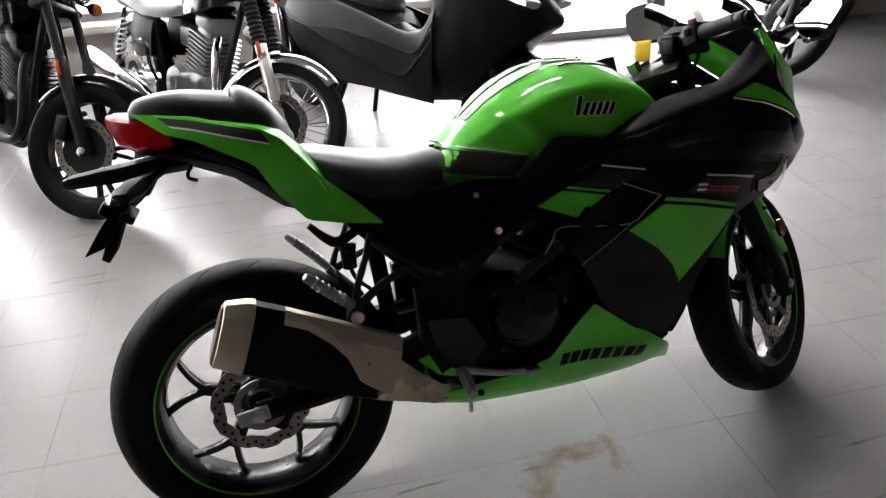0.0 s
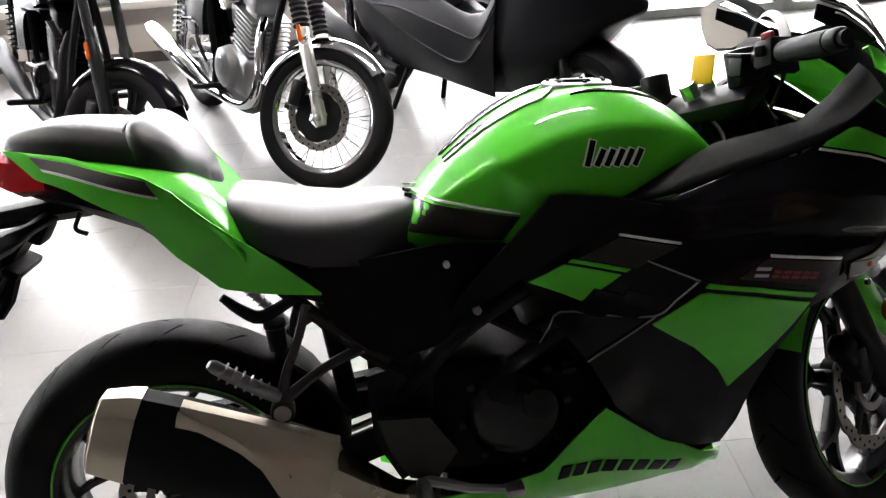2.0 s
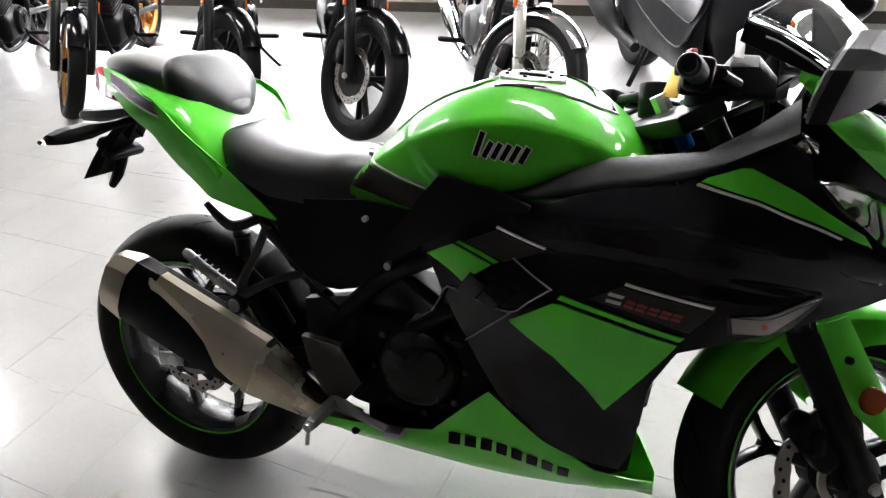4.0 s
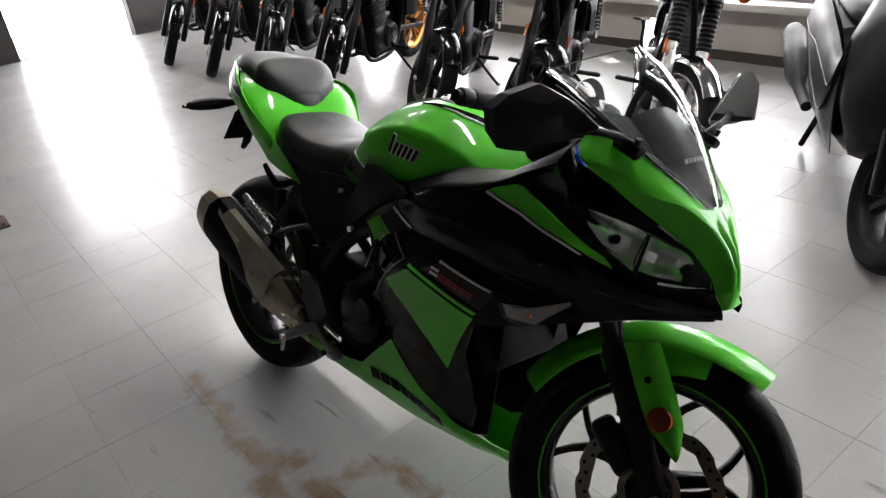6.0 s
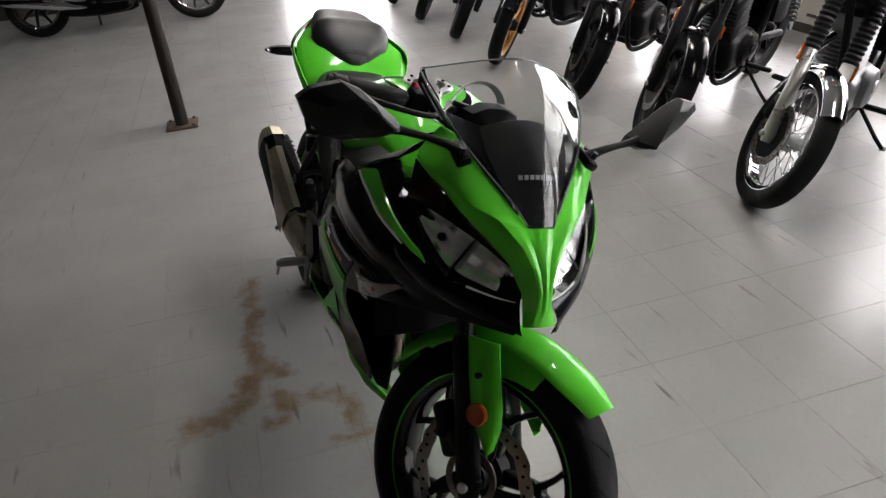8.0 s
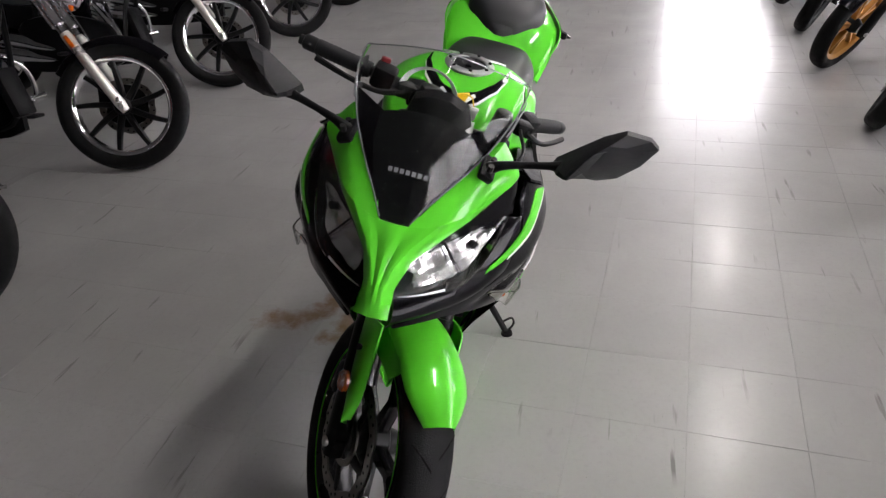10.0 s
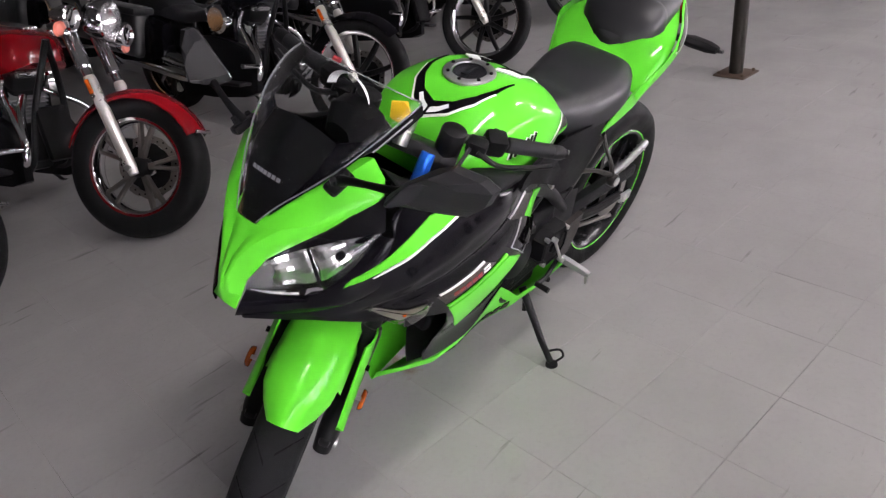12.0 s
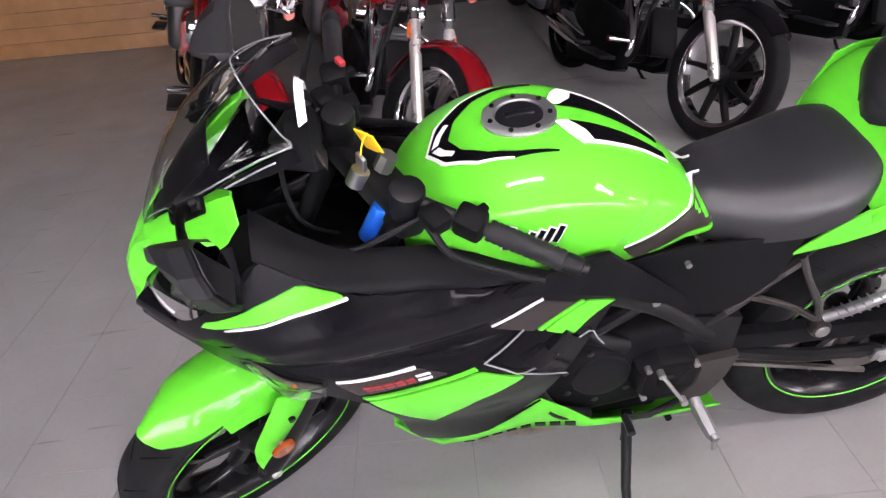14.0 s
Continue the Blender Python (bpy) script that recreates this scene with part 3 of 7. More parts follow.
# swing arm, chain, hugger
for s in (-1, 1):
    part("swing_arm", tube([(0.015, s * 0.10, 0.332), (0.20, s * 0.095, 0.345), (0.42, s * 0.085, 0.40)], [0.024, 0.028, 0.030], 8, 4, 0.6), SATIN, bike, "satin black swing arm")
    part("axle_nut", cyl((0.015, s * 0.10, 0.332), (0.015, s * 0.128, 0.332), 0.016, 6, bevel=0.003), BOLT, bike)
    part("axle_adjuster", box(0.07, 0.012, 0.034, pose(0.005, s * 0.118, 0.333, 0, -6, 0), 0.004), ALU, bike)
part("rear_sprocket", join(lathe([(0.076, 0.055), (0.076, 0.088), (0.082, 0.088), (0.082, 0.055), (0.076, 0.055)], 44)), DISC, bike, m=Matrix.Translation(REAR))
part("chain", join(tube([(0.0, 0.082, 0.404), (0.44, 0.078, 0.43)], 0.008, 6), tube([(0.0, 0.082, 0.228), (0.44, 0.078, 0.36)], 0.008, 6)), DISC, bike)
part("chain_guard", loft([[(x, y, z + dz) for y, dz in ((0.070, 0.012), (0.098, 0.012), (0.102, 0.004), (0.102, -0.03), (0.098, -0.03), (0.095, 0.004), (0.070, 0.006))] for x, z in ((-0.06, 0.415), (0.1, 0.425), (0.3, 0.435), (0.42, 0.445))]), BLACK, bike)
part("rear_caliper", box(0.075, 0.05, 0.06, pose(0.07, -0.075, 0.40, 0, 25, 0), 0.012, 3), SATIN, bike)
part("shock_absorber", tube([(0.36, 0, 0.42), (0.34, 0, 0.68)], 0.02, 12), SATIN, bike)
part("hugger", loft([[(0.015 + 0.324 * 1.06 * math.cos(a), y, 0.332 + 0.324 * 1.06 * math.sin(a) + dz) for y, dz in ((-0.07, -0.02), (-0.05, 0.004), (0, 0.010), (0.05, 0.004), (0.07, -0.02), (0.05, -0.002), (0, 0.004), (-0.05, -0.002))] for a in (0.15, 0.35, 0.6, 0.85)]), BLACK, bike)

# exhaust
def muffler_ring(x, y, z, w, h, tilt):
    pts = []
    for u, v in ((-0.35, 1), (0.35, 1), (0.85, 0.72), (1, 0.2), (1, -0.35), (0.75, -0.85), (0.3, -1), (-0.3, -1), (-0.75, -0.85), (-1, -0.35), (-1, 0.2), (-0.85, 0.72)):
        pts.append(Vector((x, y, z)) + Matrix.Rotation(tilt, 3, "Y") @ Vector((0, u * w, v * h)))
    return pts


TL = radians(22)
mbody = [(-0.012, -0.205, 0.568, 0.040, 0.064), (0.02, -0.203, 0.552, 0.054, 0.074), (0.08, -0.195, 0.520, 0.056, 0.076), (0.2, -0.182, 0.455, 0.056, 0.077), (0.29, -0.168, 0.405, 0.050, 0.072), (0.345, -0.150, 0.365, 0.030, 0.045)]
silencer = part("silencer", loft([muffler_ring(x, y, z, w, h, TL) for x, y, z, w, h in mbody]), BLACK, bike, "black silencer body", 30)
part("end_cap", join(loft([muffler_ring(x, y, z, w, h, TL) for x, y, z, w, h in ((-0.034, -0.208, 0.572, 0.036, 0.056), (-0.028, -0.208, 0.570, 0.046, 0.066), (0.010, -0.205, 0.557, 0.053, 0.0745), (0.026, -0.204, 0.550, 0.0555, 0.0765))], caps=False),
                        loft([muffler_ring(x, y, z, w, h, TL) for x, y, z, w, h in ((-0.034, -0.208, 0.572, 0.036, 0.056), (-0.024, -0.207, 0.568, 0.030, 0.048), (-0.02, -0.207, 0.566, 0.018, 0.024), (0.0, -0.207, 0.56, 0.016, 0.022))])), STEEL, silencer, "brushed steel end cap", 30)


heat = []
for f in (0.0, 0.12, 0.25, 0.4, 0.55, 0.7, 0.85, 1.0):
    x = 0.078 + 0.236 * f
    y, z = -0.194 + 0.026 * f, 0.520 - 0.124 * f
    w, h = 0.0575 - 0.003 * f, 0.0785 - 0.003 * f
    low = float(np.interp(f, [0, 0.2, 0.45, 0.55, 0.66, 0.8, 1.0], [0.95, 0.76, 0.48, 0.25, -0.25, -0.45, -0.50]))
    prof = [(-0.15, 1.06), (-0.45, 1.04), (-0.87, 0.74), (-1.04, max(0.2, low + 0.2)), (-1.04, low)]
    row = [Vector((x, y, z)) + Matrix.Rotation(TL, 3, "Y") @ Vector((0.0, u * w, v * h)) for u, v in prof]
    heat.append(row)
part("heat_shield", sheet(heat, 0.004, lambda p: (0, 1, 0)), STEEL, silencer, "brushed steel heat shield", 25)
part("exhaust_cone", loft([muffler_ring(x, y, z, w, h, TL) for x, y, z, w, h in ((0.285, -0.168, 0.405, 0.050, 0.070), (0.312, -0.163, 0.385, 0.048, 0.064), (0.358, -0.150, 0.348, 0.040, 0.048), (0.42, -0.13, 0.300, 0.030, 0.032), (0.50, -0.11, 0.27, 0.024, 0.024))]), STEEL, silencer, "", 30)
part("clamp_bolt", cyl((0.275, -0.235, 0.365), (0.275, -0.222, 0.37), 0.009, 6), BOLT, silencer)
part("exhaust_pipe", tube([(0.48, -0.10, 0.26), (0.62, -0.06, 0.225), (0.85, -0.04, 0.22), (1.0, -0.05, 0.30), (1.03, -0.06, 0.42)], 0.022, 12, 6), STEEL, bike)

# frame, engine, radiator
part("engine_block", join(box(0.34, 0.26, 0.24, pose(0.66, 0, 0.42, 0, 8, 0), 0.03, 3), box(0.20, 0.24, 0.24, pose(0.84, 0, 0.54, 0, -32, 0), 0.02, 3),
                          box(0.20, 0.22, 0.08, pose(0.62, 0, 0.29, 0, 0, 0), 0.02, 2)), BLACK, bike, "satin black engine")
part("clutch_cover", lathe([(-0.165, 0.0), (-0.165, 0.05), (-0.158, 0.075), (-0.14, 0.09), (-0.11, 0.095)], 32), ENGINE, bike, "black engine cover", m=Matrix.Translation((0.66, 0, 0.44)))
part("clutch_cap", lathe([(-0.172, 0.0), (-0.172, 0.030), (-0.165, 0.034)], 24), ENGINE, bike, m=Matrix.Translation((0.70, 0, 0.47)))
part("generator_cover", lathe([(0.14, 0.0), (0.14, 0.04), (0.135, 0.06), (0.12, 0.07), (0.10, 0.075)], 32), SATIN, bike, m=Matrix.Translation((0.68, 0, 0.43)))
spc = part("sprocket_cover", loft([[(0.555 + k * x, y, 0.43 + k * z) for x, z in ((-0.075, 0.03), (-0.05, 0.062), (0.02, 0.066), (0.062, 0.04), (0.066, -0.02), (0.03, -0.062), (-0.04, -0.06), (-0.072, -0.02))] for y, k in ((0.120, 1.0), (0.160, 1.0), (0.170, 0.92), (0.172, 0.80), (0.168, 0.74), (0.168, 0.30), (0.174, 0.26))]), BLACK, bike, "black sprocket cover", 30)
for x, z in ((0.500, 0.478), (0.600, 0.478), (0.598, 0.388)):
    part("cover_bolt", cyl((x, 0.160, z), (x, 0.176, z), 0.007, 8, bevel=0.002), BOLT, spc)
for k in range(7):
    a = 2 * math.pi * k / 7 + 0.3
    part("engine_bolt", cyl((0.68 + 0.082 * math.cos(a), 0.100, 0.43 + 0.082 * math.sin(a)), (0.68 + 0.082 * math.cos(a), 0.132, 0.43 + 0.082 * math.sin(a)), 0.0075, 8, bevel=0.002), DARKCAST, bike)
for k in range(8):
    a = 2 * math.pi * k / 8 + 0.1
    part("engine_bolt", cyl((0.66 + 0.100 * math.cos(a), -0.105, 0.44 + 0.100 * math.sin(a)), (0.66 + 0.100 * math.cos(a), -0.140, 0.44 + 0.100 * math.sin(a)), 0.0075, 8, bevel=0.002), DARKCAST, bike)
part("oil_cap", join(lathe([(-0.168, 0.0), (-0.168, 0.013), (-0.150, 0.017), (-0.12, 0.017)], 14), box(0.026, 0.008, 0.006, pose(0, -0.171, 0))), SATIN, bike, "", m=Matrix.Translation((0.755, 0, 0.53)))
part("gear_linkage", join(cyl((0.515, 0.180, 0.372), (0.575, 0.180, 0.470), 0.0045, 8), cyl((0.510, 0.170, 0.366), (0.510, 0.188, 0.366), 0.008, 8), cyl((0.577, 0.165, 0.474), (0.577, 0.188, 0.474), 0.008, 8)), BOLT, bike, "zinc plated gear linkage rod")
part("coolant_hose", tube([(0.99, 0.115, 0.60), (0.92, 0.150, 0.545), (0.84, 0.155, 0.47), (0.78, 0.150, 0.36), (0.70, 0.140, 0.31)], 0.015, 10, 5), RUBBER, bike, "black coolant hose")
part("coolant_hose", tube([(0.99, -0.115, 0.64), (0.90, -0.150, 0.61), (0.80, -0.150, 0.62), (0.72, -0.130, 0.60)], 0.014, 10, 5), RUBBER, bike, "black coolant hose")
part("stand_spring", tube([Vector((0.602, 0.150, 0.245)).lerp(Vector((0.622, 0.215, 0.165)), k / 60) + Vector((0.006 * math.cos(k * 1.1), 0.0, 0.006 * math.sin(k * 1.1))) for k in range(61)], 0.0016, 5), DISC, bike)
for s in (-1, 1):
    part("frame_tube", join(tube([(1.02, s * 0.06, 0.84), (0.82, s * 0.13, 0.74), (0.60, s * 0.13, 0.63), (0.46, s * 0.115, 0.50)], 0.019, 10, 6),
                            tube([(1.04, s * 0.06, 0.74), (0.80, s * 0.135, 0.62), (0.64, s * 0.13, 0.52)], 0.016, 10, 6),
                            tube([(0.82, s * 0.13, 0.74), (0.80, s * 0.135, 0.62)], 0.013, 8),
                            tube([(0.62, s * 0.13, 0.64), (0.72, s * 0.133, 0.575)], 0.013, 8)), SATIN, bike, "black steel frame tubes")
    part("swing_arm_bracket", loft([[(x, s * y, z) for x, z in ((0.40, 0.55), (0.50, 0.57), (0.55, 0.50), (0.50, 0.36), (0.44, 0.33), (0.40, 0.42))] for y in (0.10, 0.104, 0.122, 0.126)]), SATIN, bike)
    part("subframe_tube", join(tube([(0.60, s * 0.11, 0.70), (0.36, s * 0.11, 0.70), (0.16, s * 0.10, 0.84), (-0.02, s * 0.06, 0.93)], 0.013, 8, 5),
                               tube([(0.50, s * 0.115, 0.52), (0.40, s * 0.115, 0.60), (0.26, s * 0.105, 0.75)], 0.013, 8, 5)), SATIN, bike)
    part("side_cover", strip([(0.33, 0.765), (0.45, 0.77), (0.56, 0.78), (0.70, 0.76)], [(0.37, 0.62), (0.47, 0.58), (0.55, 0.60), (0.66, 0.66)], lambda x, z: 0.128 + 0.03 * (x - 0.33), s, 0, 0.006, 10, 5), BLACK, bike, "matt black side cover")
    part("cover_bolt", cyl((0.605, s * 0.135, 0.655), (0.605, s * 0.150, 0.655), 0.008, 8), BOLT, bike)
    part("cover_bolt", cyl((0.56, s * 0.140, 0.745), (0.56, s * 0.150, 0.745), 0.006, 8), BOLT, bike)
    # passenger peg bracket and peg
    hang = part("peg_hanger", join(tube([(0.318, s * 0.122, 0.700), (0.296, s * 0.135, 0.645), (0.268, s * 0.150, 0.590), (0.255, s * 0.158, 0.540)], [0.010, 0.009, 0.010, 0.013], 8, 3, 0.7),
                                   tube([(0.400, s * 0.122, 0.605), (0.33, s * 0.138, 0.585), (0.255, s * 0.158, 0.545)], [0.011, 0.009, 0.012], 8, 3, 0.7),
                                   tube([(0.312, s * 0.122, 0.690), (0.380, s * 0.122, 0.630), (0.445, s * 0.122, 0.575)], 0.009, 8),
                                   cyl((0.255, s * 0.150, 0.532), (0.255, s * 0.176, 0.532), 0.021, 18, bevel=0.004)), DARKCAST, bike, "dark cast passenger peg hanger")
    peg = part("passenger_peg", tube([(0.250, s * 0.160, 0.556), (0.222, s * 0.174, 0.585), (0.190, s * 0.186, 0.617), (0.164, s * 0.194, 0.644), (0.158, s * 0.196, 0.650)], [0.012, 0.012, 0.0115, 0.011, 0.007], 10), ALU, hang, "ribbed aluminium passenger peg")
    for k in range(6):
        part("peg_rib", box(0.0245, 0.0245, 0.0035, pose(0.232 - 0.011 * k, s * (0.169 + 0.0042 * k), 0.575 + 0.0112 * k, 0, -44, 0), 0.001), ALU, peg)
    part("hanger_bolt", cyl((0.255, s * 0.175, 0.532), (0.255, s * 0.181, 0.532), 0.015, 12, bevel=0.003), BOLT, hang)
    if s < 0:
        res = part("reservoir", lathe([(-0.022, 0.0), (-0.022, 0.016), (0.018, 0.017), (0.020, 0.019), (0.028, 0.019), (0.030, 0.0)], 16, "z"), GREY, bike, "rear brake fluid reservoir", m=pose(0.262, -0.135, 0.655))
        part("seat_lock", tube([(0.30, -0.115, 0.712), (0.245, -0.135, 0.694), (0.215, -0.142, 0.712), (0.188, -0.146, 0.742)], [0.010, 0.012, 0.010, 0.007], 8, 3), RUBBER, bike)
        part("reservoir_hose", tube([(0.262, -0.135, 0.633), (0.275, -0.13, 0.60), (0.32, -0.12, 0.55), (0.36, -0.115, 0.48)], 0.005, 6, 4), RUBBER, res)
    # rider peg
    plate = part("heel_plate", loft([[(x, s * y, z) for x, z in ((0.41, 0.485), (0.50, 0.475), (0.545, 0.40), (0.50, 0.345), (0.455, 0.36), (0.425, 0.42))] for y in (0.150, 0.153, 0.165, 0.168)]), DARKCAST, bike, "dark cast heel plate")
    part("rider_peg", tube([(0.478, s * 0.16, 0.345), (0.475, s * 0.215, 0.338), (0.468, s * 0.262, 0.332)], [0.014, 0.013, 0.010], 10), ALU, plate, "bare aluminium foot peg")
    part("peg_rubber", tube([(0.4765, s * 0.185, 0.3425), (0.4735, s * 0.225, 0.338), (0.4705, s * 0.252, 0.334)], [0.0155, 0.015, 0.0135], 6), ALU, plate)
    part("peg_feeler", cyl((0.466, s * 0.25, 0.332), (0.462, s * 0.255, 0.290), 0.005, 8), BOLT, plate)
part("brake_pedal", join(tube([(0.48, -0.165, 0.35), (0.56, -0.185, 0.33), (0.63, -0.20, 0.325)], [0.011, 0.009, 0.008], 8), box(0.035, 0.03, 0.014, pose(0.635, -0.205, 0.328), 0.004)), ALU, bike, "aluminium brake pedal")
part("shift_lever", join(tube([(0.50, 0.165, 0.36), (0.58, 0.18, 0.335), (0.635, 0.185, 0.345)], 0.007, 8), cyl((0.635, 0.18, 0.345), (0.635, 0.225, 0.345), 0.009, 10)), SATIN, bike)
part("radiator", box(0.035, 0.30, 0.24, pose(1.05, 0, 0.56, 0, -20, 0), 0.006), BLACK, bike, "black radiator")
part("side_stand", join(tube([(0.60, 0.12, 0.27), (0.625, 0.235, 0.145), (0.628, 0.285, 0.088)], [0.013, 0.011, 0.010], 10), tube([(0.60, 0.135, 0.26), (0.61, 0.15, 0.20)], 0.008, 8),
                        tube([(0.628, 0.262, 0.115), (0.60, 0.292, 0.125), (0.592, 0.305, 0.10), (0.61, 0.296, 0.085)], 0.004, 6, 4)), SATIN, bike, "black steel side stand, folded out")
part("stand_foot", lathe([(-0.005, 0.0), (-0.005, 0.020), (0.004, 0.018), (0.004, 0.0)], 16, "z"), SATIN, bike, m=pose(0.628, 0.291, 0.0815, 14.85, 0, 0))

# ---- tank ----
TX = [0.49, 0.52, 0.56, 0.61, 0.67, 0.735, 0.80, 0.86, 0.92, 0.985, 1.03, 1.055]
TTOP = [0.795, 0.834, 0.877, 0.919, 0.959, 0.989, 1.004, 1.004, 0.989, 0.953, 0.908, 0.870]
TW = [0.085, 0.105, 0.125, 0.148, 0.168, 0.180, 0.186, 0.187, 0.180, 0.160, 0.135, 0.11]
TLOW = [0.765, 0.76, 0.755, 0.755, 0.76, 0.77, 0.78, 0.79, 0.80, 0.82, 0.83, 0.835]
TSEC = [(0.0, 0.99), (0.28, 0.992), (0.50, 0.968), (0.68, 0.905), (0.82, 0.832), (0.945, 0.745), (0.985, 0.61), (1.0, 0.46), (0.985, 0.33), (0.94, 0.16), (0.86, 0.0)]


def tank_at(x, u):
    """Half-section point u (0 at the top, 1 at the bottom) at station x."""
    top, w, low = (float(np.interp(x, TX, v)) for v in (TTOP, TW, TLOW))
    f = u * (len(TSEC) - 1)
    i = min(len(TSEC) - 2, int(f))
    a, b = TSEC[i], TSEC[i + 1]
    t = f - i
    y, z = w * (a[0] + (b[0] - a[0]) * t), low + (top - low) * (a[1] + (b[1] - a[1]) * t)
    # knee hollow behind a slanting crease, below the shoulder crease
    d = -((x - 0.645) * 0.089 + (z - 0.929) * 0.084) / 0.1224
    k = min(1, max(0, d / 0.03)) * min(1, max(0, (0.965 - z) / 0.04)) * min(1, max(0, (x - 0.50) / 0.06))
    return y - 0.017 * k * k * (3 - 2 * k), z


def tank_side(x, z):
    pts = [tank_at(x, k / 36) for k in range(37)]
    for (y0, z0), (y1, z1) in zip(pts, pts[1:]):
        if z1 <= z <= z0:
            return y0 + (y1 - y0) * (z0 - z) / max(1e-9, z0 - z1)
    return pts[-1][0] if z < pts[-1][1] else 0.02


def tank_top(x, y):
    pts = [tank_at(x, k / 36) for k in range(37)]
    for (y0, z0), (y1, z1) in zip(pts, pts[1:]):
        if y0 <= abs(y) <= y1:
            return z0 + (z1 - z0) * (abs(y) - y0) / max(1e-9, y1 - y0)
    return pts[-1][1]


xs = [TX[0] + (TX[-1] - TX[0]) * k / 60 for k in range(61)]
tsm = {k: curve([(x, 0, v) for x, v in zip(TX, vals)], 6) for k, vals in (("t", TTOP), ("w", TW), ("l", TLOW))}
TX2 = [p.x for p in tsm["t"]]
TTOP, TW, TLOW = [p.z for p in tsm["t"]], [p.z for p in tsm["w"]], [p.z for p in tsm["l"]]
TX = TX2
TSEC = [(p.x, p.z) for p in curve([(a, 0, b) for a, b in TSEC], 3)]
rings = []
for x in xs:
    half = [tank_at(x, k / 36) for k in range(37)]
    rings.append([(x, y, z) for y, z in half] + [(x, -y, z) for y, z in reversed(half[1:])])
tank = part("fuel_tank", loft(rings), GREEN, bike, "glossy lime green fuel tank", 30)


def on_tank(poly_top, poly_bot, side, off, n=14, m=4, thick=0.003):
    return strip(poly_top, poly_bot, tank_side, side, off, thick, n, m)


for s in (-1, 1):
    part("tank_band", on_tank([(0.512, 0.848), (0.60, 0.832), (0.69, 0.812)], [(0.495, 0.800), (0.56, 0.785), (0.66, 0.770)], s, 0.0035), DECAL, tank, "charcoal honeycomb band")
    part("tank_line", on_tank([(0.512, 0.858), (0.60, 0.841), (0.69, 0.820)], [(0.512, 0.854), (0.60, 0.8375), (0.69, 0.8168)], s, 0.0042, 14, 2), WHITE, tank)
    part("tank_line", on_tank([(0.50, 0.797), (0.57, 0.782), (0.63, 0.770)], [(0.50, 0.778), (0.57, 0.764), (0.60, 0.760)], s, 0.0042, 10, 3), GREEN, tank)
    # slanting script mark, drawn as plain strokes
    strokes = [((0.0158 * k, 0.0), (0.0158 * k + 0.011, 0.036 if k == 0 else 0.022)) for k in range(6)]
    for back in (1, 0):
        for (ax, az), (bx, bz) in strokes:
            if s > 0:
                ax, bx = 0.106 - ax, 0.106 - bx
            wd = 0.0068 if back else 0.0044
            x0, z0, x1, z1 = 0.797 + ax, 0.894 + az - 0.10 * ax, 0.797 + bx, 0.894 + bz - 0.10 * bx
            d = Vector((x1 - x0, 0, z1 - z0)).normalized()
            nrm = Vector((-d.z, 0, d.x)) * wd
            e = d * (wd * 0.6)
            part("script_outline" if back else "script_mark", strip([(x0 - e.x + nrm.x, z0 - e.z + nrm.z), (x1 + e.x + nrm.x, z1 + e.z + nrm.z)], [(x0 - e.x - nrm.x, z0 - e.z - nrm.z), (x1 + e.x - nrm.x, z1 + e.z - nrm.z)], tank_side, s, 0.0022 if back else 0.0036, 0.002, 3, 2), WHITE if back else BLACK, tank)

# filler cap and black top graphics
CAPM = pose(0.842, 0, tank_top(0.842, 0) - 0.0045, 0, 4, 0)
part("cap_ring", lathe([(0.0, 0.062), (0.006, 0.062), (0.009, 0.058), (0.009, 0.042), (0.004, 0.040), (0.0, 0.040)], 48, "z"), ALU, tank, "silver filler cap ring", m=CAPM)
part("filler_cap", join(lathe([(0.004, 0.040), (0.007, 0.038), (0.007, 0.0)], 32, "z"), box(0.05, 0.016, 0.006, pose(0, 0, 0.009), 0.003)), GREY, tank, "grey filler cap", m=CAPM)
for k in range(7):
    a = 2 * math.pi * k / 7 + 0.2
    part("cap_bolt", lathe([(0.009, 0.0), (0.0125, 0.0), (0.0125, 0.004), (0.009, 0.0045)], 8, "z"), BLACK, tank, m=CAPM @ Matrix.Translation((0.051 * math.cos(a), 0.051 * math.sin(a), 0)))


def top_patch(edge_a, edge_b, off, n=14, m=6):
    """A patch on the tank's top between two lines of (x, y)."""
    a, b = resample([(x, y, 0) for x, y in edge_a], n), resample([(x, y, 0) for x, y in edge_b], n)
    grid = []
    for p, q in zip(a, b):
        grid.append([(c.x, c.y, tank_top(c.x, c.y) + off) for c in (p.lerp(q, k / m) for k in range(m + 1))])
    return sheet(grid, 0.003, lambda p: (0, 0, -1))


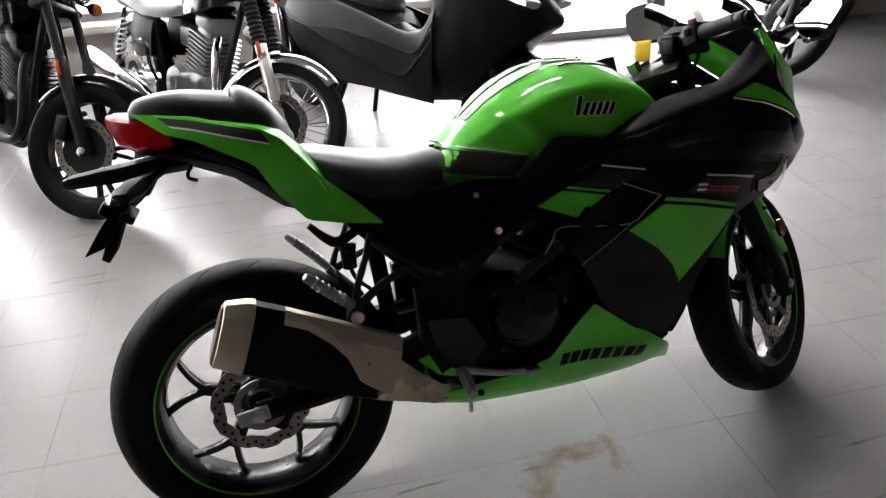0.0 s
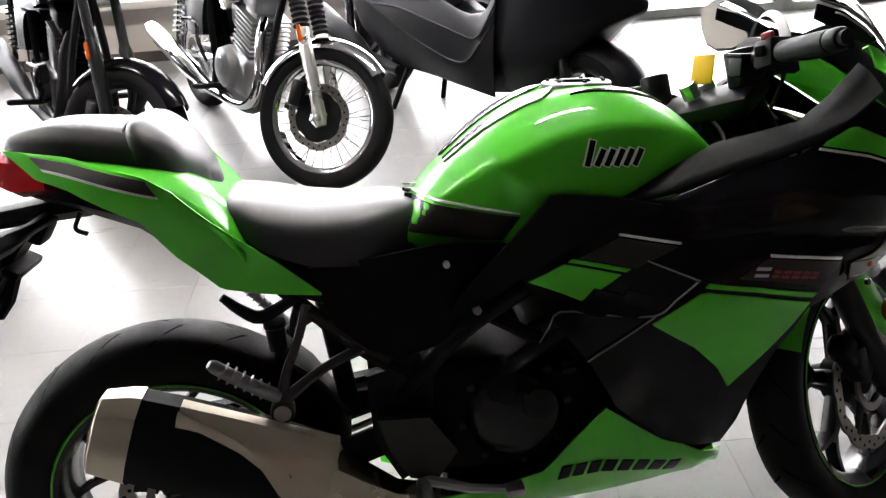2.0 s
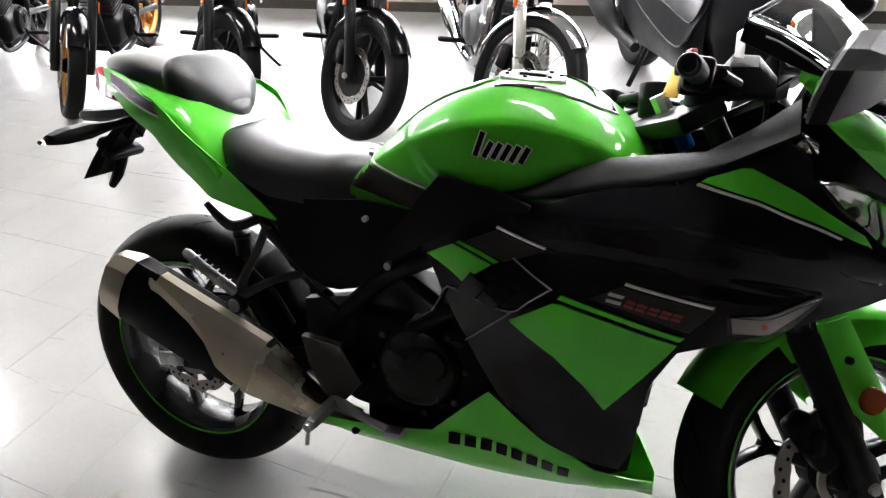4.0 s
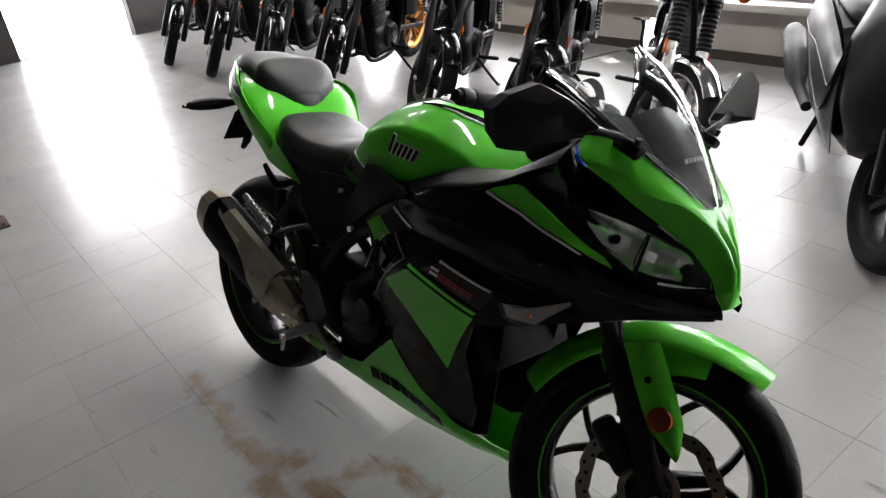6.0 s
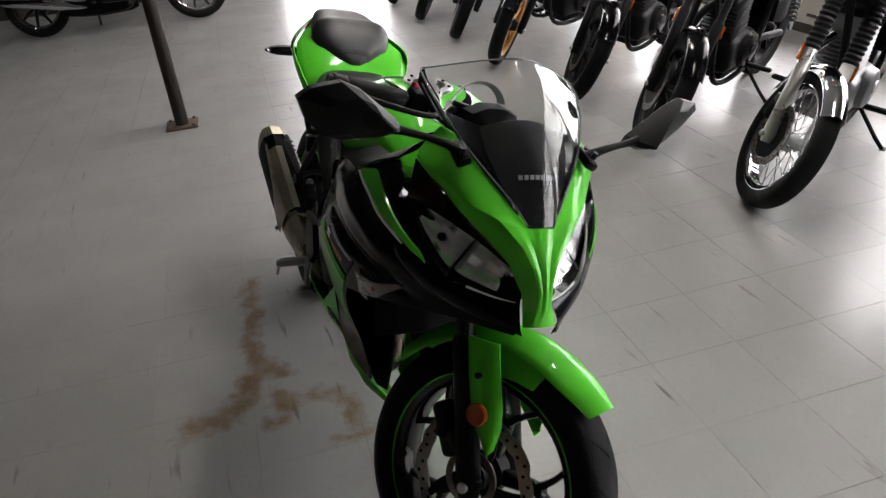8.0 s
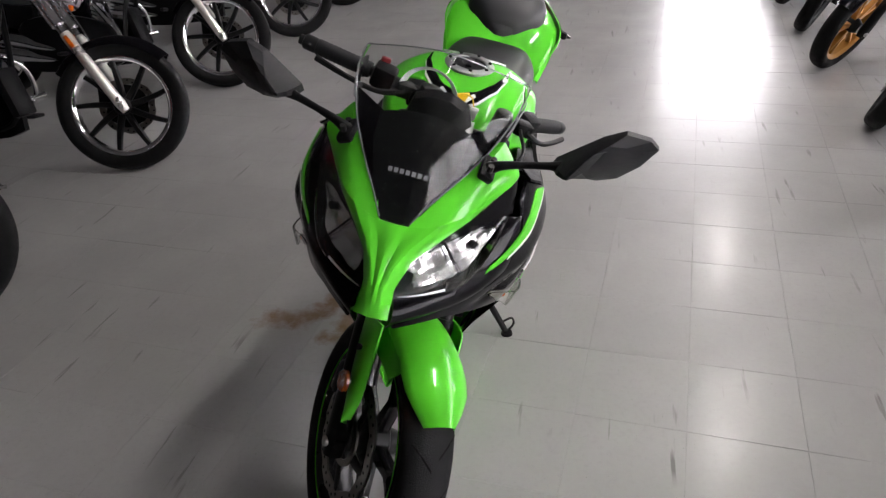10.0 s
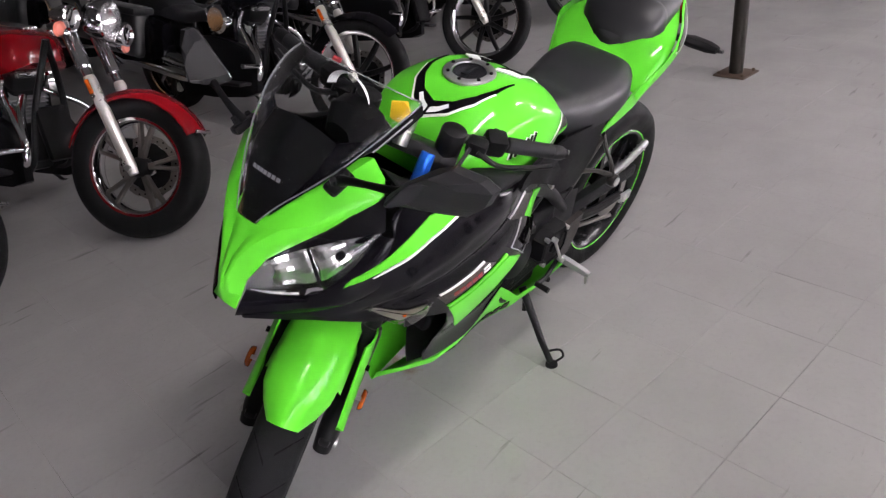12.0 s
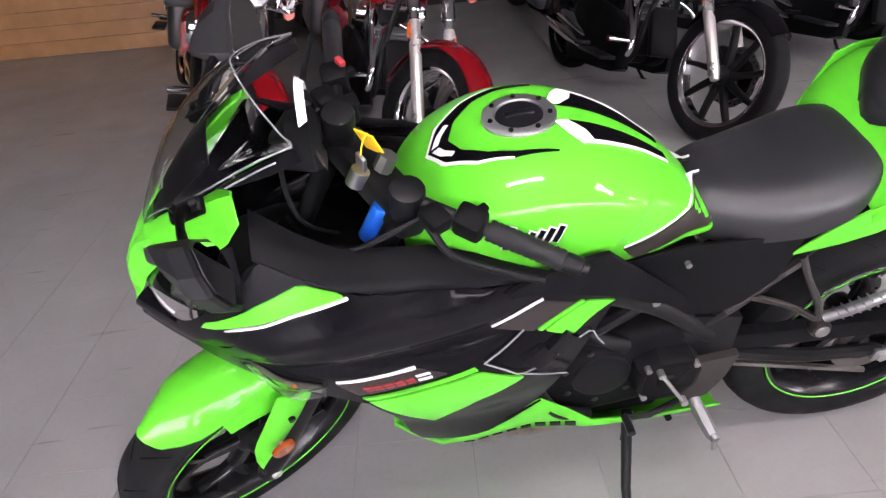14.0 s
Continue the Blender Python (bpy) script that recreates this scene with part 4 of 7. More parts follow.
for s in (-1, 1):
    part("top_graphic", top_patch([(0.962, 0.0), (0.946, s * 0.043), (0.908, s * 0.076), (0.866, s * 0.092), (0.80, s * 0.099)], [(0.996, 0.0), (0.974, s * 0.050), (0.926, s * 0.086), (0.872, s * 0.101), (0.80, s * 0.100)], 0.0035, 24), GLOSS, tank, "black horseshoe graphic round the filler cap")
    part("top_line", top_patch([(0.997, 0.0), (0.975, s * 0.050), (0.927, s * 0.086), (0.872, s * 0.1015)], [(1.001, 0.0), (0.979, s * 0.052), (0.930, s * 0.0885), (0.872, s * 0.103)], 0.0045, 24, 2), WHITE, tank)
    part("top_line", top_patch([(0.990, s * 0.004), (0.980, s * 0.026), (0.962, s * 0.044)], [(0.978, s * 0.004), (0.970, s * 0.022), (0.956, s * 0.038)], 0.0048, 10, 3), WHITE, tank, "white curl inside the black graphic")
    part("top_graphic", top_patch([(0.772, s * 0.024), (0.70, s * 0.022), (0.585, s * 0.016)], [(0.742, s * 0.074), (0.69, s * 0.064), (0.585, s * 0.036)], 0.0035), GLOSS, tank, "black graphic behind the filler cap")
    part("top_line", top_patch([(0.752, s * 0.075), (0.69, s * 0.065), (0.585, s * 0.037)], [(0.756, s * 0.082), (0.69, s * 0.071), (0.585, s * 0.042)], 0.0045, 12, 2), WHITE, tank)
    part("top_line", top_patch([(0.790, s * 0.030), (0.775, s * 0.060), (0.757, s * 0.082)], [(0.768, s * 0.024), (0.742, s * 0.050), (0.735, s * 0.072)], 0.0048, 10, 3), WHITE, tank, "white flash behind the filler cap")

# ---- seats and tail ----
def saddle(stations, n=14):
    """Loft of soft sections (x, half width, top z, bottom z)."""
    rings = []
    for p in curve([(x, w, t) for x, w, t, b in stations], 5):
        b = float(np.interp(p.x, [q[0] for q in stations], [q[3] for q in stations]))
        half = []
        for k in range(n + 1):
            a = math.pi * k / n
            u = math.sin(a)
            half.append((p.x, p.y * math.copysign(abs(math.cos(a)) ** 0.55, math.cos(a)), b + (p.z - b) * u ** 0.6))
        rings.append(half)
    return loft(rings)


part("rider_seat", saddle([(0.195, 0.085, 0.872, 0.850), (0.215, 0.115, 0.890, 0.845), (0.27, 0.146, 0.880, 0.806), (0.34, 0.146, 0.862, 0.772), (0.42, 0.130, 0.850, 0.757), (0.48, 0.110, 0.850, 0.752), (0.525, 0.085, 0.836, 0.755), (0.54, 0.07, 0.800, 0.76)]), SEAT, bike, "black vinyl rider seat", 60)
pseat = part("passenger_seat", saddle([(-0.12, 0.050, 1.016, 1.000), (-0.10, 0.074, 1.034, 0.998), (-0.03, 0.100, 1.042, 0.990), (0.06, 0.118, 1.030, 0.975), (0.118, 0.126, 1.020, 0.962), (0.15, 0.112, 0.998, 0.945), (0.188, 0.045, 0.942, 0.918), (0.200, 0.014, 0.922, 0.905)]), SEAT, bike, "black vinyl passenger seat", 60)
part("seat_ridge", saddle([(0.080, 0.100, 1.026, 0.985), (0.090, 0.120, 1.036, 0.975), (0.110, 0.129, 1.034, 0.964), (0.135, 0.124, 1.018, 0.952), (0.160, 0.104, 0.992, 0.940), (0.190, 0.046, 0.946, 0.916)]), SEAT, pseat, "raised front edge of the seat", 60)
part("seat_seam", tube([(0.078, -0.108, 0.978), (0.080, -0.098, 1.014), (0.082, -0.05, 1.029), (0.083, 0, 1.031), (0.082, 0.05, 1.029), (0.080, 0.098, 1.014), (0.078, 0.108, 0.978)], 0.0032, 6, 5), BLACK, pseat)

tail_w = table([-0.15, -0.05, 0.05, 0.15, 0.25, 0.36], [0.68, 0.78, 0.88, 0.95, 1.02],
               [[0.05, 0.07, 0.09, 0.115, 0.128, 0.128], [0.055, 0.08, 0.11, 0.140, 0.142, 0.136], [0.075, 0.120, 0.160, 0.182, 0.165, 0.150], [0.080, 0.130, 0.172, 0.190, 0.168, 0.150], [0.055, 0.088, 0.115, 0.130, 0.130, 0.140]])
for s in (-1, 1):
    cowl = part("tail_cowl", strip([(-0.115, 1.008), (0.0, 0.992), (0.12, 0.957), (0.156, 0.933), (0.191, 0.886), (0.221, 0.850), (0.283, 0.789), (0.347, 0.720)],
                                   [(-0.055, 0.964), (0.0, 0.946), (0.100, 0.888), (0.135, 0.821), (0.190, 0.752), (0.262, 0.732), (0.347, 0.716)], tail_w, s, 0, 0.004, 36, 10), GREEN, bike, "lime green tail cowl", 60)
    part("tail_stripe", strip([(-0.065, 0.997), (0.0, 0.985), (0.122, 0.953)], [(-0.045, 0.980), (0.0, 0.970), (0.135, 0.929)], tail_w, s, 0.003, 0.003, 14, 3), DECAL, cowl, "charcoal stripe")
    part("tail_line", strip([(-0.045, 0.979), (0.0, 0.969), (0.135, 0.928)], [(-0.040, 0.975), (0.005, 0.9645), (0.136, 0.9245)], tail_w, s, 0.003, 0.003, 14, 2), WHITE, cowl)
deck = []
for x, w, z, dip in ((-0.105, 0.062, 1.005, 0), (-0.04, 0.098, 0.999, 0), (0.04, 0.140, 0.984, 0), (0.12, 0.176, 0.966, 0.0), (0.165, 0.183, 0.948, -0.004), (0.20, 0.178, 0.912, -0.008), (0.225, 0.168, 0.874, -0.006), (0.24, 0.160, 0.845, -0.004)):
    deck.append([(x, w * f, z + dip * (1 - f * f) - (0.012 + 0.030 * min(1, max(0, (x - 0.10) / 0.08))) * abs(f) ** 5) for f in (-1, -0.9, -0.7, -0.45, -0.2, 0, 0.2, 0.45, 0.7, 0.9, 1)])
part("tail_deck", sheet(deck, 0.006, lambda p: (0, 0, -1)), GREEN, bike, "lime green deck between the seats", 60)
part("tail_lamp", loft([[(x, y * w, z0 + (z1 - z0) * v) for y, v in ((-1, 0.25), (-0.9, 0.8), (-0.4, 1), (0.4, 1), (0.9, 0.8), (1, 0.25), (0.5, 0), (-0.5, 0))] for x, w, z0, z1 in ((-0.165, 0.042, 0.978, 1.008), (-0.150, 0.066, 0.946, 1.010), (-0.11, 0.092, 0.925, 1.005), (-0.045, 0.125, 0.932, 0.992))]), REDLENS, bike, "red tail lamp lens")
part("under_tail", loft([[(x, y * w, z0 + (z1 - z0) * v) for y, v in ((-1, 0.3), (-1, 1), (1, 1), (1, 0.3), (0.6, 0), (-0.6, 0))] for x, w, z0, z1 in ((-0.115, 0.045, 0.925, 0.952), (-0.04, 0.066, 0.895, 0.955), (0.06, 0.085, 0.850, 0.94), (0.15, 0.10, 0.775, 0.90), (0.25, 0.105, 0.735, 0.84), (0.34, 0.10, 0.70, 0.78))]), BLACK, bike, "black under-tail")
part("plate_hanger", loft([[(x + dx, y, z + dz) for dx, y, dz in ((-0.018, -0.042, 0), (-0.018, 0.042, 0), (0.022, 0.034, 0.01), (0.022, -0.034, 0.01))] for x, z in ((-0.07, 0.905), (-0.115, 0.870), (-0.160, 0.835), (-0.205, 0.785), (-0.245, 0.733))]), BLACK, bike, "black number plate hanger")
part("tail_arm", loft([[(x, y * w, z + v * h) for y, v in ((-1, -0.3), (-0.8, 0.7), (-0.3, 1), (0.3, 1), (0.8, 0.7), (1, -0.3), (0.6, -1), (-0.6, -1))] for x, w, z, h in ((-0.02, 0.050, 0.900, 0.022), (-0.10, 0.042, 0.895, 0.020), (-0.19, 0.030, 0.888, 0.017), (-0.262, 0.022, 0.884, 0.013), (-0.274, 0.014, 0.883, 0.008))]), BLACK, bike, "black rear mudguard arm")
part("plate_bracket", join(box(0.05, 0.05, 0.05, pose(-0.125, 0, 0.865, 0, 35, 0), 0.010), box(0.03, 0.11, 0.018, pose(-0.165, 0, 0.80, 0, 35, 0), 0.005), tube([(-0.19, 0.02, 0.79), (-0.215, 0.02, 0.735), (-0.235, 0.015, 0.705)], [0.016, 0.014, 0.009], 8)), BLACK, bike, "black plate bracket")
part("plate_lamp", box(0.04, 0.06, 0.03, pose(-0.20, 0, 0.815, 0, 35, 0), 0.008), BLACK, bike)
for s in (-1, 1):
    leaf = lambda rows: loft([[(x + u * a, s * y, z + v * b) for u, v in ((1, 0.2), (0.6, 0.9), (-0.4, 1), (-1, 0.4), (-1, -0.4), (-0.4, -1), (0.6, -0.9), (1, -0.2))] for y, x, z, a, b in rows])
    ind = part("rear_indicator", leaf(((0.030, -0.080, 0.888, 0.012, 0.010), (0.085, -0.100, 0.880, 0.011, 0.009), (0.105, -0.112, 0.877, 0.018, 0.012), (0.135, -0.128, 0.873, 0.028, 0.017), (0.185, -0.142, 0.868, 0.026, 0.016), (0.212, -0.148, 0.865, 0.018, 0.011))), BLACK, bike, "black leaf-shaped indicator")
    part("indicator_lens", leaf(((0.150, -0.146, 0.870, 0.020, 0.012), (0.200, -0.156, 0.865, 0.018, 0.010), (0.228, -0.158, 0.862, 0.008, 0.005))), CLEAR, ind, "clear indicator lens")
part("helmet_hook", tube([(-0.02, -0.075, 0.895), (-0.03, -0.085, 0.872), (-0.012, -0.09, 0.862)], 0.004, 6, 4), SATIN, bike)

# ---- fairing ----
fair_base = table([0.42, 0.60, 0.72, 0.86, 1.0, 1.15, 1.28, 1.37, 1.45, 1.55], [0.16, 0.30, 0.44, 0.56, 0.66, 0.76, 0.86, 0.95, 1.05],
               [[0.10, 0.105, 0.105, 0.10, 0.07, 0.03, 0.012, 0.01, 0.01, 0.01],
                [0.155, 0.163, 0.166, 0.165, 0.145, 0.10, 0.06, 0.04, 0.02, 0.01],
                [0.150, 0.158, 0.165, 0.178, 0.186, 0.168, 0.13, 0.09, 0.05, 0.02],
                [0.140, 0.150, 0.170, 0.220, 0.235, 0.228, 0.18, 0.13, 0.07, 0.03],
                [0.140, 0.146, 0.165, 0.240, 0.262, 0.256, 0.216, 0.168, 0.108, 0.03],
                [0.145, 0.152, 0.172, 0.210, 0.256, 0.268, 0.244, 0.192, 0.124, 0.03],
                [0.150, 0.165, 0.185, 0.200, 0.230, 0.252, 0.240, 0.198, 0.135, 0.03],
                [0.150, 0.165, 0.185, 0.200, 0.215, 0.228, 0.205, 0.16, 0.10, 0.03],
                [0.130, 0.150, 0.170, 0.180, 0.190, 0.200, 0.17, 0.13, 0.08, 0.03]])


def fair_w(x, z):
    """Half-width of the fairing, with a long bulge under the upper stripe and a hollow below it."""
    fade = min(1, max(0, (x - 0.86) / 0.10)) * min(1, max(0, (1.40 - x) / 0.10))
    crest = float(np.interp(x, [0.86, 1.0, 1.12, 1.24, 1.40], [0.800, 0.822, 0.830, 0.808, 0.752]))
    dip = float(np.interp(x, [0.86, 1.0, 1.12, 1.24, 1.40], [0.745, 0.755, 0.752, 0.732, 0.700]))
    return fair_base(x, z) + fade * (0.010 * math.exp(-((z - crest) / 0.022) ** 2) - 0.013 * math.exp(-((z - dip) / 0.016) ** 2))


for s in (-1, 1):
    side = part("side_fairing", strip([(0.665, 0.742), (0.74, 0.832), (0.83, 0.828), (0.916, 0.828), (1.03, 0.866), (1.128, 0.880), (1.20, 0.918), (1.262, 0.950), (1.302, 0.925), (1.308, 0.885), (1.328, 0.815), (1.362, 0.756), (1.43, 0.730), (1.532, 0.719)],
                                      [(0.672, 0.730), (0.72, 0.640), (0.785, 0.550), (0.838, 0.441), (0.92, 0.358), (0.998, 0.319), (1.062, 0.298), (1.088, 0.36), (1.088, 0.45), (1.108, 0.53), (1.150, 0.615), (1.25, 0.645), (1.34, 0.675), (1.43, 0.700), (1.532, 0.712)], fair_w, s, 0, 0.005, 64, 44), GLOSS, bike, "gloss black side fairing", 60)
    part("upper_stripe", strip([(1.168, 0.896), (1.220, 0.914), (1.290, 0.880), (1.385, 0.815)], [(1.160, 0.890), (1.24, 0.870), (1.32, 0.838), (1.398, 0.795)], fair_w, s, 0.004, 0.004, 16, 5), GREEN, side, "lime green stripe")
    part("upper_line", strip([(1.156, 0.888), (1.24, 0.866), (1.32, 0.833), (1.405, 0.788)], [(1.153, 0.8845), (1.24, 0.8625), (1.32, 0.8295), (1.406, 0.7845)], fair_w, s, 0.004, 0.004, 16, 2), WHITE, side)
    part("lower_panel", strip([(0.879, 0.629), (0.958, 0.678), (1.05, 0.658), (1.150, 0.630)], [(0.879, 0.626), (0.955, 0.570), (1.005, 0.515), (1.038, 0.460)], fair_w, s, 0.004, 0.004, 20, 8), GREEN, side, "lime green lower panel")
    part("panel_stripe", strip([(0.968, 0.692), (1.05, 0.675), (1.160, 0.645)], [(0.962, 0.685), (1.045, 0.668), (1.152, 0.638)], fair_w, s, 0.0045, 0.004, 14, 2), GREEN, side)
    part("decal_band", strip([(1.062, 0.722), (1.12, 0.712), (1.20, 0.696)], [(1.015, 0.695), (1.08, 0.682), (1.165, 0.655)], fair_w, s, 0.003, 0.003, 14, 8), DECAL, side, "charcoal decal band")
    part("white_line", strip([(1.068, 0.730), (1.13, 0.719), (1.198, 0.704)], [(1.066, 0.726), (1.129, 0.715), (1.195, 0.700)], fair_w, s, 0.005, 0.004, 10, 2), WHITE, side)
    for k, (x0, x1, mm) in enumerate(((1.045, 1.068, WHITE), (1.073, 1.086, REDDEC), (1.090, 1.104, REDDEC), (1.108, 1.122, REDDEC), (1.126, 1.140, REDDEC), (1.143, 1.156, REDDEC))):
        h = 0.011 if k == 0 else 0.0075
        zc = 0.702 - 0.20 * (0.5 * (x0 + x1) - 1.05) + 0.0
        part("decal_mark", join(strip([(x0, zc + h), (x1, zc + h - 0.003)], [(x0 - 0.003, zc + h - 0.005), (x1 - 0.003, zc + h - 0.008)], fair_w, s, 0.005, 0.003, 3, 1),
                                strip([(x0 - 0.004, zc), (x1 - 0.004, zc - 0.003)], [(x0 - 0.006, zc - 0.005), (x1 - 0.006, zc - 0.008)], fair_w, s, 0.005, 0.003, 3, 1)), mm, side)
    part("decal_band", strip([(0.840, 0.770), (0.930, 0.750)], [(0.776, 0.738), (0.860, 0.722)], fair_w, s, 0.003, 0.003, 8, 4), DECAL, side)
    part("white_line", strip([(0.842, 0.778), (0.934, 0.758)], [(0.840, 0.7745), (0.932, 0.7545)], fair_w, s, 0.005, 0.004, 8, 1), WHITE, side)
    part("small_panel", strip([(0.752, 0.729), (0.836, 0.712)], [(0.694, 0.699), (0.775, 0.666)], fair_w, s, 0.004, 0.004, 8, 4), GREEN, side, "lime green square")
    part("small_stripe", strip([(0.766, 0.738), (0.852, 0.721)], [(0.759, 0.733), (0.844, 0.716)], fair_w, s, 0.0045, 0.004, 8, 1), GREEN, side)
    # inner intake blades
    for k in range(2):
        x0 = 0.775 + 0.048 * k
        part("vent_blade", strip([(x0 + 0.02, 0.690), (x0 + 0.060, 0.680)], [(x0 - 0.010, 0.650), (x0 + 0.026, 0.640)], fair_w, s, 0.012 - 0.002 * k, 0.010, 5, 3), GLOSS, side)
    part("knee_cover", strip([(0.556, 0.668), (0.645, 0.757), (0.735, 0.856), (0.82, 0.843), (0.905, 0.823)], [(0.575, 0.660), (0.632, 0.678), (0.73, 0.742), (0.83, 0.795), (0.90, 0.814)], fair_w, s, 0.014, 0.010, 22, 6), BLACK, bike, "matt black knee cover", 60)
    for line in (((0.952, 0.699), (0.915, 0.716), (0.878, 0.733)), ((0.948, 0.697), (0.914, 0.671), (0.880, 0.645), (0.81, 0.645), (0.742, 0.645), (0.722, 0.615), (0.705, 0.588)), ((0.880, 0.643), (0.828, 0.595), (0.782, 0.552))):
        part("vent_edge", tube([(x, s * (fair_w(x, z) + 0.006), z) for x, z in line], 0.0016, 6, 3), PALE, side, "thin bright edge of a fairing slot")
    part("inner_cover", sheet([[(x, s * (w1 + (w2 - w1) * f), z1 + (z2 - z1) * f + 0.006 * math.sin(math.pi * f)) for f in (0, 0.2, 0.4, 0.6, 0.8, 1)] for x, w1, z1, w2, z2 in
                               ((0.80, 0.185, 0.805, 0.208, 0.830), (0.88, 0.180, 0.840, 0.209, 0.832), (0.95, 0.172, 0.872, 0.219, 0.844), (1.02, 0.170, 0.900, 0.231, 0.866), (1.09, 0.174, 0.910, 0.239, 0.880), (1.16, 0.176, 0.920, 0.244, 0.900), (1.22, 0.165, 0.955, 0.237, 0.932), (1.28, 0.150, 1.000, 0.215, 0.960))], 0.005, lambda p: (0, 0, -1)), BLACK, bike, "matt black inner fairing", 60)
    # belly pan half
    bl = []
    for x, z1, y1, z2, y2 in ((0.40, 0.292, 0.155, 0.268, 0.130), (0.50, 0.300, 0.160, 0.232, 0.110), (0.60, 0.305, 0.163, 0.215, 0.095), (0.70, 0.325, 0.166, 0.205, 0.088), (0.76, 0.385, 0.168, 0.200, 0.085), (0.82, 0.440, 0.172, 0.196, 0.080), (0.88, 0.400, 0.172, 0.192, 0.070), (0.95, 0.345, 0.165, 0.186, 0.055), (1.02, 0.292, 0.140, 0.180, 0.035), (1.08, 0.246, 0.078, 0.176, 0.014), (1.12, 0.208, 0.020, 0.172, 0.006)):
        row = []
        for k in range(9):
            f = k / 8
            row.append((x, s * (y1 + (y2 - y1) * f ** 1.7), z1 + (z2 - z1) * f))
        row.append((x, s * y2 * 0.4, z2 - 0.006))
        bl.append(row)
    pan = part("belly_pan", sheet(bl, 0.004, lambda p, s=s: (0, -s, 0)), GREEN, bike, "lime green belly pan", 60)

    def pan_y(x, z):
        tx = [0.40, 0.50, 0.60, 0.70, 0.76, 0.82, 0.88, 0.95, 1.02, 1.08, 1.12]
        za = float(np.interp(x, tx, [r[0][2] for r in bl]))
        zb = float(np.interp(x, tx, [r[8][2] for r in bl]))
        ya = abs(float(np.interp(x, tx, [r[0][1] for r in bl])))
        yb = abs(float(np.interp(x, tx, [r[8][1] for r in bl])))
        f = min(1, max(0, (za - z) / max(1e-6, za - zb)))
        return ya + (yb - ya) * f ** 1.7
    for k in range(8):
        x0 = 0.735 + 0.031 * k
        part("pan_mark", strip([(x0, 0.326 - 0.005 * k), (x0 + 0.022, 0.323 - 0.005 * k)], [(x0 - 0.006, 0.292 - 0.005 * k), (x0 + 0.016, 0.289 - 0.005 * k)], pan_y, s, 0.003, 0.003, 4, 3), BLACK, pan)
    part("pan_trim", strip([(0.82, 0.442), (0.90, 0.388), (1.0, 0.36)], [(0.905, 0.372), (0.94, 0.358), (1.0, 0.345)], pan_y, s, 0.004, 0.004, 8, 3), BLACK, pan)
    part("pan_bolt", cyl((0.52, s * 0.150, 0.275), (0.52, s * 0.162, 0.278), 0.008, 8), BLACK, pan)
    part("inner_panel", strip([(0.70, 0.60), (0.85, 0.66), (1.00, 0.68), (1.12, 0.64)], [(0.70, 0.26), (0.85, 0.24), (1.00, 0.235), (1.075, 0.27)], lambda x, z: 0.085 + 0.10 * max(0, z - 0.35), s, 0, 0.004, 10, 6), BLACK, bike, "black inner fairing panel", 60)
    # front indicator, set into the fairing
    sig = part("front_indicator", strip([(1.215, 0.690), (1.27, 0.694), (1.345, 0.720)], [(1.22, 0.655), (1.275, 0.650), (1.345, 0.712)], lambda x, z: fair_w(x, z) + 0.020 * math.sin(math.pi * min(1, max(0, (x - 1.21) / 0.14))), s, 0.006, 0.004, 12, 6), CLEAR, bike, "clear indicator lens")
    sig.visible_shadow = False
    part("indicator_bowl", strip([(1.222, 0.686), (1.27, 0.690), (1.335, 0.716)], [(1.227, 0.659), (1.275, 0.655), (1.335, 0.709)], fair_w, s, 0.004, 0.003, 10, 5), DISC, sig)
    part("indicator_bulb", lathe([(-0.007, 0.0), (-0.005, 0.005), (0.004, 0.005), (0.007, 0.0)], 10), AMBER, sig, m=pose(1.27, s * 0.226, 0.673))

# nose cowl: rows from the chin up to the screen, then two wings
def across(c, e, n=6, px=1.12, pz=1.1, ridge=0.0):
    """A row from one edge over the centre to the other edge, with a flat spine and a crease on each side."""
    row = []
    for k in range(-n, n + 1):
        f = abs(k) / n
        lift = ridge * (max(0, 1 - abs(f - 0.5) / 0.3) - 0.7 * max(0, 1 - abs(f - 0.2) / 0.15))
        row.append((c[0] + (e[0] - c[0]) * f ** px + lift * 0.7, math.copysign(e[1] * f, k), c[1] + (e[2] - c[1]) * f ** pz + lift * 0.6))
    return row


NOSE = [((1.543, 0.731), (1.541, 0.033, 0.733)), ((1.548, 0.768), (1.524, 0.031, 0.757)), ((1.541, 0.802), (1.509, 0.030, 0.784)), ((1.525, 0.835), (1.473, 0.047, 0.826)),
        ((1.505, 0.866), (1.437, 0.085, 0.862)), ((1.490, 0.886), (1.395, 0.128, 0.900)), ((1.479, 0.899), (1.352, 0.163, 0.940))]
part("nose_cowl", sheet([across(c, e, 10, px, pz, rg) for (c, e), px, pz, rg in zip(NOSE, (1.5, 1.7, 2.1, 2.4, 2.5, 2.5, 2.4), (1.2, 1.4, 1.7, 2.1, 2.2, 2.3, 2.4), (0, 0.001, 0.003, 0.006, 0.008, 0.006, 0.003))], 0.004, lambda p: Vector((-0.8, 0, -0.3))), GREEN, bike, "lime green nose cowl", 24)
LENS_TOP = ((1.318, 0.191, 0.896), (1.372, 0.144, 0.876), (1.422, 0.088, 0.848), (1.470, 0.046, 0.821), (1.505, 0.029, 0.780))
LENS_LOW = ((1.320, 0.194, 0.888), (1.376, 0.180, 0.830), (1.434, 0.146, 0.781), (1.480, 0.090, 0.767), (1.512, 0.032, 0.763))


